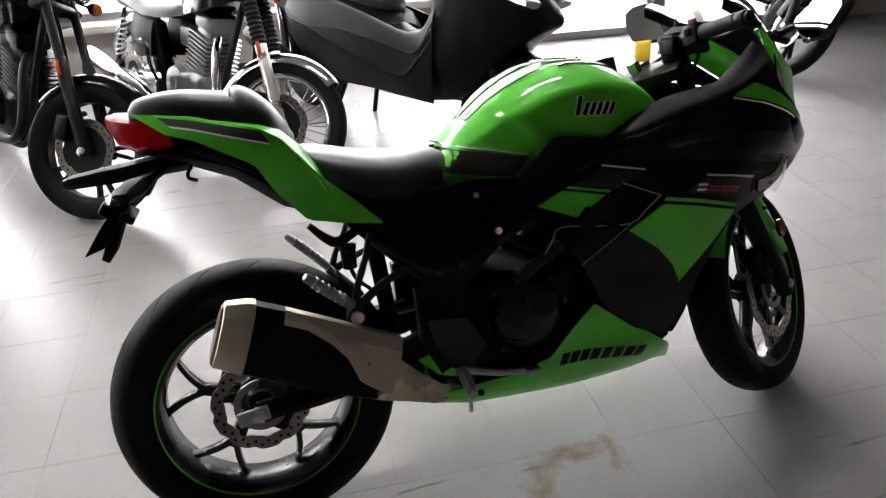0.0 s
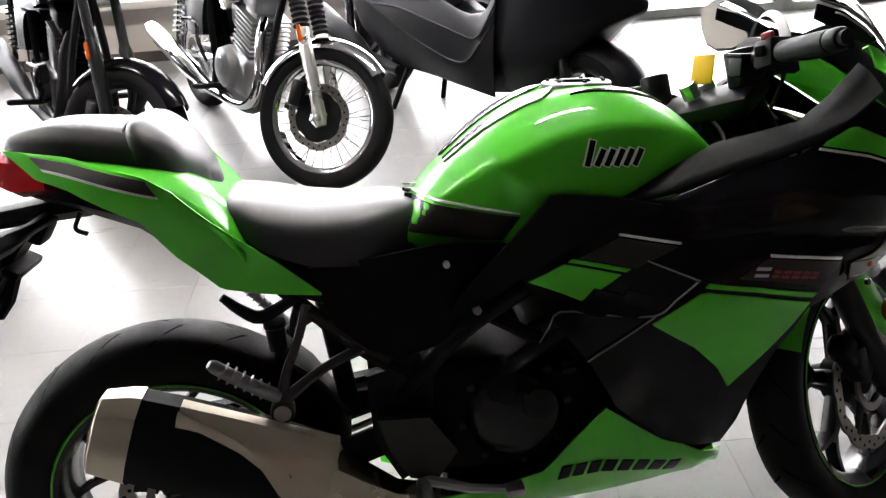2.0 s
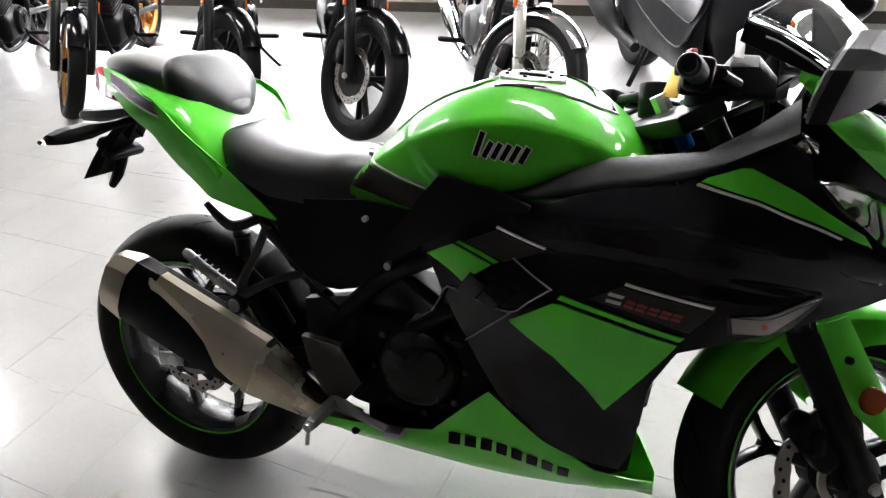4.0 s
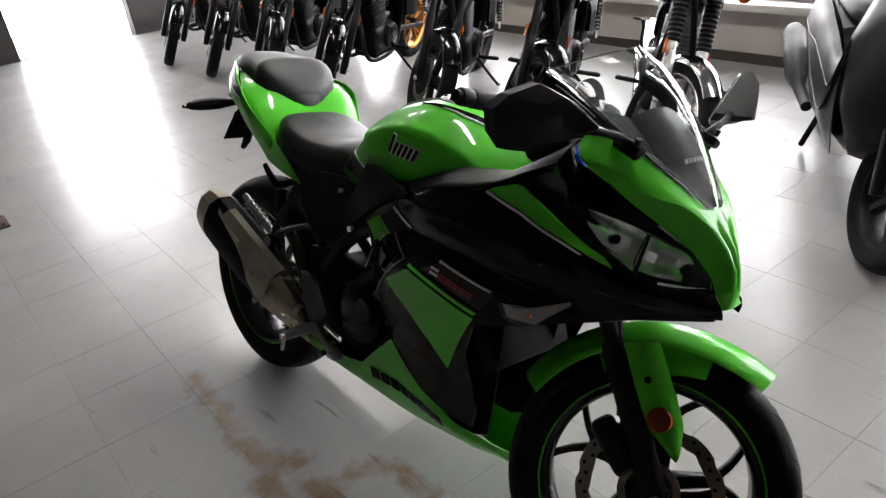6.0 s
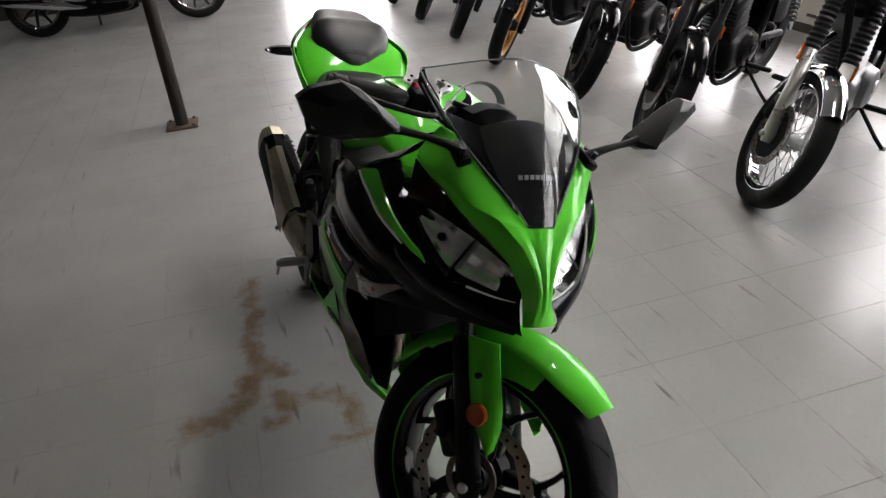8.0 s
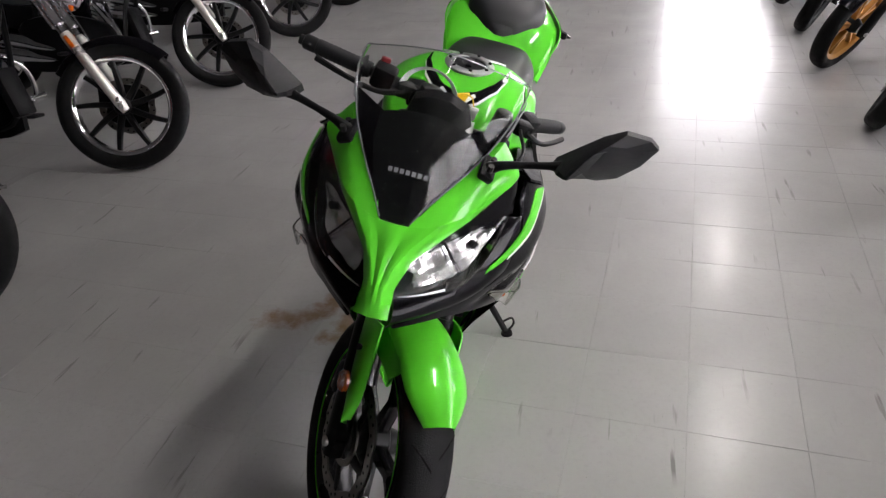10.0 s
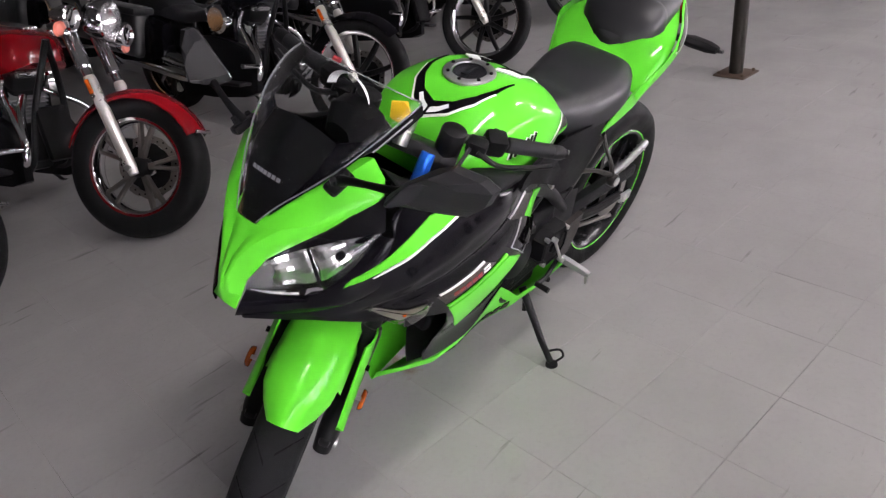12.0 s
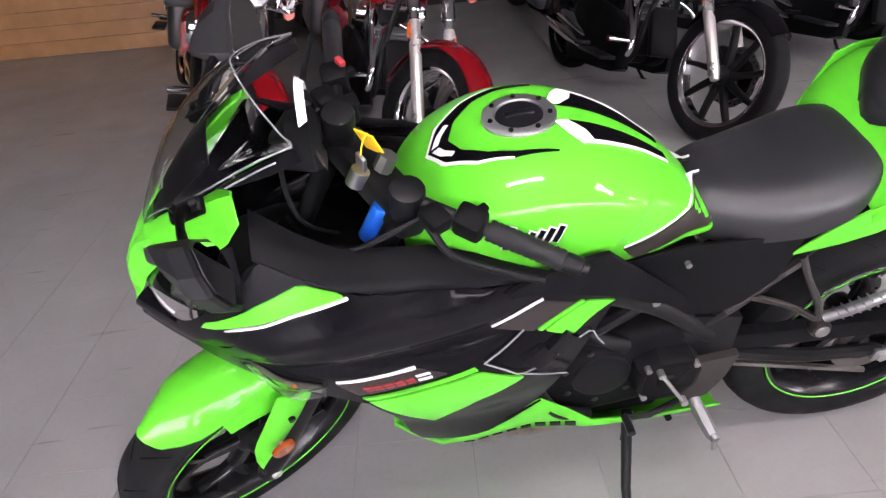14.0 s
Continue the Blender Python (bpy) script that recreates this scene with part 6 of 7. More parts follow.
def parked_bike(name, m, label, st_):
    """A parked road motorcycle; st_ holds its sizes, wheels and finishes."""
    g = group_empty(name, m, label, "motorcycle", st_.get("group", ""))
    L, steer, R, w, rr = st_["L"], st_["steer"], st_["R"], st_["w"], st_["rr"]
    rake = radians(st_.get("rake", 28))
    up = Vector((-math.sin(rake), 0, math.cos(rake)))
    fr = Vector((L, 0, R))
    ft = Vector((L + 0.10, 0, 0))
    S = Matrix.Translation(ft) @ Matrix.Rotation(radians(steer), 4, up) @ Matrix.Translation(-ft)
    rimm, paint, metal, forkm = st_["rim"], st_["paint"], st_["metal"], st_["fork"]

    def wheel(nm, c, R, w, rr, mm, disc):
        M = mm @ Matrix.Translation(c)
        part(nm + "_tyre", tyre_bm(R, w, rr), TYRE, g, "black tyre", m=M)
        rim = part(nm + "_rim", rim_bm(rr, w * 0.9), rimm, g, "", m=M)
        if st_["wheel"] == "wire":
            sp = part("wire_spokes", wire_spokes(0.035, rr - 0.015, 0.03), CHROME, rim, m=M)
            sp["kind"] = "stuff"
        else:
            n = st_.get("spokes", 5)
            for k in range(n):
                c_ = 2 * math.pi * k / n + 0.2
                if st_["wheel"] == "pair":
                    for s in (-1, 1):
                        part("spoke", spoke(0.04, rr - 0.015, c_ + s * 0.10, c_ + s * 0.16, 0.020, 0.018, 0.035, 0.03), st_.get("spoke_mat", rimm), rim, m=M)
                else:
                    part("spoke", spoke(0.04, rr - 0.015, c_, c_ + 0.12, 0.034, 0.024, 0.04, 0.035), st_.get("spoke_mat", rimm), rim, m=M)
        part("hub", lathe([(-0.06, 0.0), (-0.06, 0.03), (-0.03, 0.045), (0.03, 0.045), (0.06, 0.03), (0.06, 0.0)], 24), metal, rim, m=M)
        if disc:
            d = part("brake_disc", petal_disc(disc, disc - 0.035, 0.005, 7), DISC, rim, "drilled steel brake disc", m=M @ Matrix.Translation((0, st_.get("disc_side", -1) * 0.065, 0)))
            part("disc_perforation", disc_perforation(disc - 0.02, 0.0032, 30, 0.0045), BLACK, d, m=M @ Matrix.Translation((0, st_.get("disc_side", -1) * 0.065, 0)))
            part("disc_carrier", petal_disc(disc - 0.034, 0.04, 0.006, 6), SATIN, d, m=M @ Matrix.Translation((0, st_.get("disc_side", -1) * 0.065, 0)))
        return rim
    wheel("front", fr, R, w, rr, S, st_.get("disc", 0.14))
    Rr, wr, rrr = st_.get("rear", (R * 0.97, w * 1.25, rr * 0.93))
    wheel("rear", Vector((0, 0, Rr)), Rr, wr, rrr, I4, 0.11)
    fl = st_.get("fork_len", 0.80)
    for s in (-1, 1):
        f0 = fr + Vector((0.02, s * (w / 2 + 0.045), 0))
        leg = part("fork_leg", tube([f0 - up * 0.03, f0 + up * 0.01, f0 + up * fl * 0.48, f0 + up * fl * 0.5], [0.020, 0.027, 0.027, 0.023], 14), forkm, g, "", m=S)
        if st_.get("gaiter"):
            n = 13
            part("gaiter", tube([f0 + up * fl * (0.47 + 0.36 * k / (2 * n)) for k in range(2 * n + 1)], [0.036 if k % 2 else 0.029 for k in range(2 * n + 1)], 14), RUBBER, leg, "black ribbed rubber gaiter", m=S)
        part("fork_tube", tube([f0 + up * fl * 0.48, f0 + up * fl], 0.020, 14), CHROME if st_.get("bright") else forkm, leg, m=S)
        part("axle_end", cyl(f0, f0 + Vector((0, s * 0.035, 0)), 0.014, 10, bevel=0.003), BOLT, leg, m=S)
        part("fork_reflector", box(0.02, 0.010, 0.065, Matrix.Translation(f0 + up * fl * 0.44 + Vector((0.0, s * 0.034, 0))) @ pose(0, 0, 0, 0, -math.degrees(rake), 0), 0.004), AMBER, leg, "amber side reflector", m=S)
        ic = f0 + up * fl * (st_.get("lamp_at", 0.93) - 0.07) + Vector((0.03, s * 0.13, 0))
        ind = part("front_indicator", join(lathe([(-0.028, 0.0), (-0.024, 0.022), (0.0, 0.030), (0.012, 0.030)], 18, "x"), tube([(-0.01, 0, 0), (-0.02, -s * 0.10, 0)], 0.007, 8)), CHROME if st_.get("bright") else BLACK, g, "", m=S @ Matrix.Translation(ic))
        part("indicator_lens", lathe([(0.012, 0.030), (0.024, 0.024), (0.030, 0.0)], 18, "x"), st_.get("lens", AMBER), ind, m=S @ Matrix.Translation(ic))
        hb = fr + up * fl + Vector((-0.02, s * 0.05, 0.06))
        bar = part("handlebar", tube([hb + Vector((0, -s * 0.05, -0.02)), hb + Vector((0.01, s * 0.08, 0.06)), hb + Vector((-0.04, s * 0.20, 0.13)), hb + Vector((-0.18, s * 0.33, 0.10))], 0.0115, 10, 5), CHROME if st_.get("bright") else SATIN, g, "", m=S)
        part("grip", tube([hb + Vector((-0.09, s * 0.25, 0.122)), hb + Vector((-0.19, s * 0.34, 0.099))], 0.017, 12), RUBBER, bar, m=S)
        part("lever", tube([hb + Vector((-0.02, s * 0.22, 0.125)), hb + Vector((-0.06, s * 0.33, 0.085)), hb + Vector((-0.10, s * 0.39, 0.075))], 0.006, 8, 3), metal, bar, m=S)
    cs = st_.get("disc_side", -1)
    part("front_caliper", box(0.06, 0.045, 0.11, Matrix.Translation(fr + Vector((-0.11, cs * 0.075, 0.07))), 0.012, 2), SATIN, g, m=S)
    for z in (0.78, 0.98):
        part("fork_clamp", box(0.07, w + 0.17, 0.03, Matrix.Translation(fr + up * fl * z) @ pose(0, 0, 0, 0, -math.degrees(rake), 0), 0.008), metal, g, m=S)
    a0, a1 = st_.get("fender", (35, 150))
    fend = []
    for k in range(17):
        a = radians(a0 + (a1 - a0) * k / 16)
        fend.append([fr + Vector(((R + 0.028 - 0.045 * abs(u) ** 2.4) * math.cos(a), u * (w * 0.62), (R + 0.028 - 0.045 * abs(u) ** 2.4) * math.sin(a))) for u in (-1, -0.85, -0.6, -0.3, 0, 0.3, 0.6, 0.85, 1)])
    fd = part("front_fender", sheet(fend, 0.003, lambda p: (fr - p).normalized()), st_["fender_mat"], g, st_.get("fender_label", ""), 60, m=S)
    if st_.get("fender_tip"):
        a = radians(a0)
        part("fender_tip", box(0.012, w * 1.0, 0.016, Matrix.Translation(fr + Vector(((R + 0.022) * math.cos(a), 0, (R + 0.022) * math.sin(a)))), 0.005), CHROME, fd, m=S)
    hc = fr + up * fl * st_.get("lamp_at", 0.93) + Vector((0.12, 0, 0.03))
    lamp = part("headlamp", lathe([(-0.085, 0.0), (-0.08, 0.035), (-0.05, 0.068), (0.0, 0.085), (0.045, 0.09), (0.052, 0.082)], 32, "x"), CHROME if st_.get("bright") else BLACK, g, "round headlamp", m=S @ Matrix.Translation(hc))
    part("lamp_bowl", lathe([(0.046, 0.082), (0.02, 0.066), (-0.01, 0.035), (-0.015, 0.0)], 32, "x"), REFLECTOR, lamp, m=S @ Matrix.Translation(hc))
    part("lamp_lens", lathe([(0.050, 0.083), (0.062, 0.055), (0.067, 0.0)], 32, "x"), CLEAR, lamp, m=S @ Matrix.Translation(hc))
    # frame, tank, seat
    sh = st_.get("seat", 0.72)
    th = st_.get("tank_top", 0.98)
    part("tank", saddle([(0.62, 0.075, sh + 0.06, sh - 0.02), (0.68, 0.125, th - 0.08, sh - 0.02), (0.78, 0.150, th - 0.01, sh), (0.90, 0.155, th, sh + 0.03), (1.00, 0.125, th - 0.03, sh + 0.06), (1.06, 0.07, th - 0.09, sh + 0.09)]), paint, g, st_.get("tank_label", ""), 60)
    part("seat", saddle([(-0.18, 0.10, sh + 0.04, sh - 0.03), (-0.12, 0.125, sh + 0.065, sh - 0.03), (0.1, 0.14, sh + 0.05, sh - 0.035), (0.3, 0.15, sh + 0.0, sh - 0.07), (0.5, 0.12, sh + 0.02, sh - 0.06), (0.66, 0.08, sh + 0.05, sh - 0.02)]), st_.get("seat_mat", SEAT), g, "", 60)
    for s in (-1, 1):
        part("frame_tube", join(tube([(1.08, 0, th - 0.05), (1.02, s * 0.07, 0.55), (0.93, s * 0.10, 0.24), (0.55, s * 0.11, 0.22), (0.42, s * 0.11, 0.45), (0.40, s * 0.11, sh - 0.06)], 0.016, 8, 6),
                                tube([(0.42, s * 0.11, sh - 0.06), (0.0, s * 0.11, sh - 0.05), (-0.15, s * 0.10, sh)], 0.013, 8, 4)), SATIN, g)
        part("swing_arm", tube([(0, s * (wr / 2 + 0.035), Rr), (0.45, s * 0.10, 0.36)], 0.022, 8), SATIN if not st_.get("bright") else CHROME, g)
        shock = part("shock_absorber", tube([(0.02, s * 0.15, Rr + 0.04), (0.10, s * 0.145, sh - 0.06)], 0.013, 8), CHROME, g)
        part("coil_spring", tube([Vector((0.03, s * 0.15, Rr + 0.10)).lerp(Vector((0.09, s * 0.145, sh - 0.10)), k / 60) + Vector((0.024 * math.cos(k * 0.9), 0.024 * math.sin(k * 0.9), 0)) for k in range(61)], 0.005, 6), metal, shock)
        part("side_cover", saddle([(0.18, 0.05, sh - 0.06, 0.46), (0.28, 0.06, sh - 0.07, 0.44), (0.40, 0.05, sh - 0.08, 0.46)]), paint if st_.get("painted_cover") else BLACK, g, m=Matrix.Translation((0, s * 0.10, 0)))
        part("foot_peg", join(tube([(0.62, s * 0.12, 0.27), (0.62, s * 0.28, 0.275)], 0.014, 10), box(0.03, 0.10, 0.018, pose(0.62, s * 0.24, 0.275), 0.005)), RUBBER, g)
        part("rear_indicator", join(lathe([(-0.03, 0.0), (-0.02, 0.026), (0.012, 0.026), (0.025, 0.0)], 14, "x"), tube([(0, 0, 0), (0.02, -s * 0.09, 0)], 0.007, 8)), AMBER, g, m=Matrix.Translation((-0.26, s * 0.17, sh - 0.03)))
    # engine
    part("crankcase", join(box(0.36, 0.24, 0.20, pose(0.66, 0, 0.34), 0.05, 3), box(0.30, 0.2, 0.08, pose(0.66, 0, 0.24), 0.03, 2)), metal, g, "cast engine case")
    for s in (-1, 1):
        part("engine_cover", lathe([(s * 0.165, 0.0), (s * 0.165, 0.06), (s * 0.15, 0.09), (s * 0.115, 0.10)], 28), st_.get("cover_mat", metal), g, m=Matrix.Translation((0.64, 0, 0.36)))
        part("cover_cap", lathe([(s * 0.172, 0.0), (s * 0.172, 0.03), (s * 0.164, 0.034)], 20), metal, g, m=Matrix.Translation((0.66, 0, 0.38)))
    tilts = st_.get("cylinders", (-12,))
    for t_ in tilts:
        base = Matrix.Translation((0.72 if len(tilts) == 1 else 0.68, 0, 0.42)) @ pose(0, 0, 0, 0, -t_, 0)
        cyb = part("cylinder", box(0.13, 0.13, 0.24, pose(0, 0, 0.12), 0.02, 2), metal, g, m=base)
        for k in range(9):
            part("cooling_fin", box(0.19, 0.19, 0.007, pose(0, 0, 0.03 + 0.022 * k), 0.002, 1), st_.get("fin_mat", metal), cyb, m=base)
        part("cylinder_head", box(0.15, 0.16, 0.09, pose(0, 0, 0.275), 0.025, 2), metal, cyb, m=base)
        part("exhaust_header", tube([base @ Vector((0.08, -0.03, 0.22)), base @ Vector((0.16, -0.08, 0.16)), (0.98, -0.13, 0.34), (0.86, -0.15, 0.24), (0.55, -0.17, 0.23)], 0.021, 12, 6), st_.get("pipe", CHROME), g)
    part("carburettor", box(0.10, 0.09, 0.10, pose(0.54, 0, 0.58), 0.02, 2), metal, g)
    part("kick_lever", tube([(0.50, -0.17, 0.36), (0.48, -0.20, 0.44), (0.47, -0.21, 0.54), (0.47, -0.27, 0.55)], 0.010, 8, 3), CHROME, g) if st_.get("kick") else None
    part("silencer", tube([(0.55, -0.17, 0.23), (0.40, -0.175, 0.25), (0.32, -0.18, 0.27), (-0.20, -0.20, 0.36), (-0.26, -0.20, 0.37)], [0.024, 0.030, 0.046, 0.046, 0.036], 18), st_.get("pipe", CHROME), g, st_.get("pipe_label", "chrome silencer"))
    if st_.get("twin_pipe"):
        part("silencer", tube([(0.55, -0.17, 0.30), (0.40, -0.175, 0.33), (0.32, -0.18, 0.36), (-0.20, -0.20, 0.46), (-0.26, -0.20, 0.47)], [0.024, 0.030, 0.046, 0.046, 0.036], 18), st_.get("pipe", CHROME), g, "chrome silencer")
    rf = []
    for k in range(13):
        a = radians(15 + 140 * k / 12)
        rf.append([Vector((0, 0, Rr)) + Vector((-(Rr + 0.04 - 0.04 * abs(u) ** 2.4) * math.cos(a), u * wr * 0.6, (Rr + 0.04 - 0.04 * abs(u) ** 2.4) * math.sin(a))) for u in (-1, -0.7, -0.35, 0, 0.35, 0.7, 1)])
    part("rear_fender", sheet(rf, 0.003, lambda p: (Vector((0, 0, Rr)) - p).normalized()), st_["fender_mat"], g, "", 60)
    part("tail_lamp", box(0.05, 0.10, 0.06, pose(-0.33, 0, sh - 0.02), 0.015, 2), REDLENS, g)
    part("side_stand", join(tube([(0.55, 0.12, 0.24), (0.52, 0.24, 0.10), (0.51, 0.285, 0.056)], 0.010, 8), box(0.06, 0.03, 0.008, pose(0.505, 0.29, 0.053, 11, 0, 0), 0.003)), SATIN, g)
    if st_.get("case_guard"):
        part("case_guard", tube([(0.98, 0.0, 0.62), (1.02, 0.18, 0.52), (1.0, 0.24, 0.36), (0.92, 0.12, 0.24)], 0.012, 10, 5), CHROME, g)
    if st_.get("twin_pipe"):
        for s in (-1, 1):
            part("air_cleaner", lathe([(s * 0.20, 0.0), (s * 0.20, 0.07), (s * 0.185, 0.085), (s * 0.13, 0.085)], 28), CHROME, g, "round chrome air cleaner", m=Matrix.Translation((0.70, 0, 0.62)))
            part("saddle_panel", saddle([(-0.30, 0.05, 0.58, 0.36), (-0.2, 0.065, 0.62, 0.34), (0.1, 0.07, 0.62, 0.34), (0.22, 0.05, 0.58, 0.38)]), paint, g, m=Matrix.Translation((0, s * 0.19, 0)))
            part("floor_board", box(0.28, 0.10, 0.02, pose(0.85, s * 0.26, 0.26), 0.008), RUBBER, g)
            part("fork_cover", tube([fr + Vector((0.02, s * (w / 2 + 0.045), 0)) + up * fl * 0.55, fr + Vector((0.02, s * (w / 2 + 0.045), 0)) + up * fl * 0.98], 0.033, 14), CHROME, g, m=S)
        for s in (-1, 1):
            bag = part("saddle_bag", box(0.44, 0.15, 0.30, pose(-0.14, s * 0.25, 0.53, 0, 6, 0), 0.05, 3, 0.9), SEAT, g, "black leather saddle bag")
            part("bag_lid", box(0.46, 0.165, 0.05, pose(-0.14, s * 0.25, 0.675, 0, 6, 0), 0.02, 2), SEAT, bag)
            part("bag_buckle", box(0.05, 0.02, 0.05, pose(-0.14, s * 0.334, 0.60, 0, 6, 0), 0.008, 2), CHROME, bag)
            part("lower_cowl", saddle([(0.28, 0.03, 0.44, 0.18), (0.36, 0.05, 0.50, 0.16), (0.62, 0.055, 0.52, 0.15), (0.90, 0.045, 0.46, 0.17), (0.98, 0.02, 0.36, 0.2)]), BLACK, g, "", m=Matrix.Translation((0, s * 0.14, 0)))
            part("cylinder_cover", box(0.20, 0.03, 0.16, pose(0.70, s * 0.125, 0.56, 0, s * 4, 0), 0.015, 2), GLOSS, g)
        part("seat_pad", saddle([(-0.26, 0.12, sh + 0.10, sh), (-0.16, 0.15, sh + 0.13, sh), (0.06, 0.15, sh + 0.11, sh), (0.16, 0.12, sh + 0.04, sh)]), SEAT, g, "", 60)
        part("radiator_shroud", box(0.05, 0.16, 0.26, pose(1.05, 0, 0.42, 0, -18, 0), 0.02, 2), BLACK, g)
        for t_ in tilts:
            base = Matrix.Translation((0.68, 0, 0.42)) @ pose(0, 0, 0, 0, -t_, 0)
            part("rocker_cover", box(0.17, 0.15, 0.05, pose(0, 0, 0.335), 0.02, 3), CHROME, g, "chrome rocker cover", m=base)
            for s in (-1, 1):
                for dx in (-0.025, 0.025):
                    part("pushrod_tube", tube([(dx, s * 0.115, 0.02), (dx * 1.6, s * 0.110, 0.30)], 0.0105, 10), CHROME, g, m=base)
        for s in (-1, 1):
            for k in range(7):
                a = 2 * math.pi * k / 7
                part("cover_bolt", cyl((0.64 + 0.082 * math.cos(a), s * 0.150, 0.36 + 0.082 * math.sin(a)), (0.64 + 0.082 * math.cos(a), s * 0.166, 0.36 + 0.082 * math.sin(a)), 0.007, 8, bevel=0.002), CHROME, g)
            part("highway_peg", tube([(1.00, s * 0.16, 0.36), (1.02, s * 0.30, 0.37)], [0.012, 0.016], 10), CHROME, g)
            part("spot_lamp", join(lathe([(-0.06, 0.0), (-0.045, 0.034), (0.0, 0.052), (0.035, 0.055), (0.040, 0.048), (0.028, 0.040), (0.02, 0.0)], 24, "x")), CHROME, g, "small chrome spot lamp", m=S @ Matrix.Translation(fr + up * fl * 0.80 + Vector((0.09, s * 0.20, 0.0))))
            part("brake_line", tube([fr + Vector((-0.06, s * 0.10, 0.12)), fr + Vector((-0.16, s * 0.10, 0.35)), fr + Vector((-0.30, s * 0.08, 0.62))], 0.005, 6, 4), CHROME, g, m=S)
        part("tank_console", box(0.22, 0.07, 0.02, pose(0.86, 0, th + 0.004, 0, 4, 0), 0.008, 2), CHROME, g, "chrome tank console")
        part("horn_cover", lathe([(-0.02, 0.0), (-0.02, 0.045), (0.0, 0.055), (0.01, 0.05), (0.018, 0.0)], 20), CHROME, g, m=Matrix.Translation((0.68, 0.155, 0.66)))
        part("belt_guard", box(0.5, 0.03, 0.10, pose(0.25, 0.14, 0.36, 0, -8, 0), 0.01), CHROME, g)
    for s in (-1, 1):
        if st_.get("mirrors"):
            mc = fr + up * fl + Vector((-0.10, s * 0.32, 0.34))
            mr = part("mirror", loft([[mc + Vector((x, k * 0.055 * math.cos(a), k * 0.038 * math.sin(a))) for a in (2 * math.pi * i / 16 for i in range(16))] for x, k in ((-0.012, 1.0), (0.008, 0.95), (0.022, 0.6), (0.026, 0.1))]), CHROME if st_.get("bright") else BLACK, g, m=S)
            part("mirror_stalk", tube([mc + Vector((0.012, 0, 0)), mc + Vector((0.03, -s * 0.03, -0.10)), fr + up * fl + Vector((-0.06, s * 0.24, 0.17))], 0.005, 6, 3), CHROME if st_.get("bright") else BLACK, mr, m=S)
    return g


ROWH = -63.0
CLASSIC = dict(L=1.32, steer=38, R=0.300, w=0.085, rr=0.232, wheel="wire", rim=CHROME, paint=GLOSS, metal=ALU, fork=POLISHED, gaiter=True, bright=True, fender_mat=CHROME, fender=(50, 168), kick=True,
               disc=0.138, pipe=CHROME, mirrors=True, cylinders=(-14,), fork_len=0.78, group="standard motorcycles in a row", fender_label="chrome front fender")
parked_bike("classic_motorcycle", place(0.255, 1.915, ROWH, 1.32), "small classic motorcycle with wire wheels and chrome fenders", CLASSIC)
NAKED = dict(L=1.36, steer=37, R=0.300, w=0.095, rr=0.225, wheel="pair", spokes=5, rim=SATIN, paint=GLOSS, metal=SATIN, fork=SATIN, fender_mat=GLOSS, fender=(40, 150), disc=0.135, pipe=SATIN, pipe_label="black silencer",
             cover_mat=ENGINE, fin_mat=SATIN, fork_len=0.80, group="standard motorcycles in a row", bright=False, mirrors=True)
nk = parked_bike("naked_motorcycle", place(-0.56, 1.93, ROWH, 1.36), "black street motorcycle with black cast wheels", NAKED)
copy_thing(nk, place(-1.40, 1.98, ROWH + 3, 1.36))
GOLDS = dict(NAKED, rim=GOLD, spoke_mat=GOLD, paint=GLOSS, metal=SATIN, steer=28)
parked_bike("naked_motorcycle", place(-2.42, 1.958, ROWH - 4, 1.36), "black street motorcycle with bronze cast wheels", GOLDS)
copy_thing(nk, place(-3.35, 2.0, ROWH + 2, 1.36))
copy_thing(nk, place(-4.25, 2.02, ROWH - 2, 1.36))
copy_thing(nk, place(-5.2, 2.05, ROWH, 1.36))

# the cruisers across the aisle
REDCRU = dict(L=1.62, steer=27, R=0.320, w=0.130, rr=0.218, wheel="pair", spokes=5, rim=CHROME, spoke_mat=DISC, paint=REDPAINT, metal=SATIN, cover_mat=CHROME, fin_mat=ALU, fork=POLISHED, bright=True, fender_mat=REDPAINT, fender=(32, 168), fender_tip=True,
              disc=0.145, disc_side=1, cylinders=(-26, 26), twin_pipe=True, rake=29, fork_len=0.86, lamp_at=0.80, seat=0.66, tank_top=0.90, group="cruisers in a row", lens=mat("pink_lens", (0.75, 0.22, 0.16), 0.2, coat=1.0, vary=0.1), case_guard=True, mirrors=True,
              fender_label="red front fender", painted_cover=True)
rc1 = parked_bike("cruiser_motorcycle", place(0.875, -1.755, 99, 1.62), "red cruiser motorcycle with chrome fork and cast wheels", REDCRU)
copy_thing(rc1, place(1.74, -1.81, 99, 1.62))
BLKCRU = dict(REDCRU, paint=GLOSS, fender_mat=GLOSS, wheel="cast", spokes=9, spoke_mat=SATIN, w=0.100, R=0.328, rr=0.250, fork=POLISHED, fender=(45, 150), fender_tip=False, fender_label="black front fender", lens=AMBER, painted_cover=False, steer=14, rake=32)
bc1 = parked_bike("cruiser_motorcycle", place(-0.545, -1.845, 98, 1.62), "black cruiser motorcycle with chrome rims", BLKCRU)
copy_thing(bc1, place(-1.92, -1.99, 97, 1.62))
copy_thing(bc1, place(-3.25, -2.02, 99, 1.62))
copy_thing(bc1, place(-4.45, -2.0, 97, 1.62))
copy_thing(bc1, place(-6.1, 0.09, 80, 1.62))
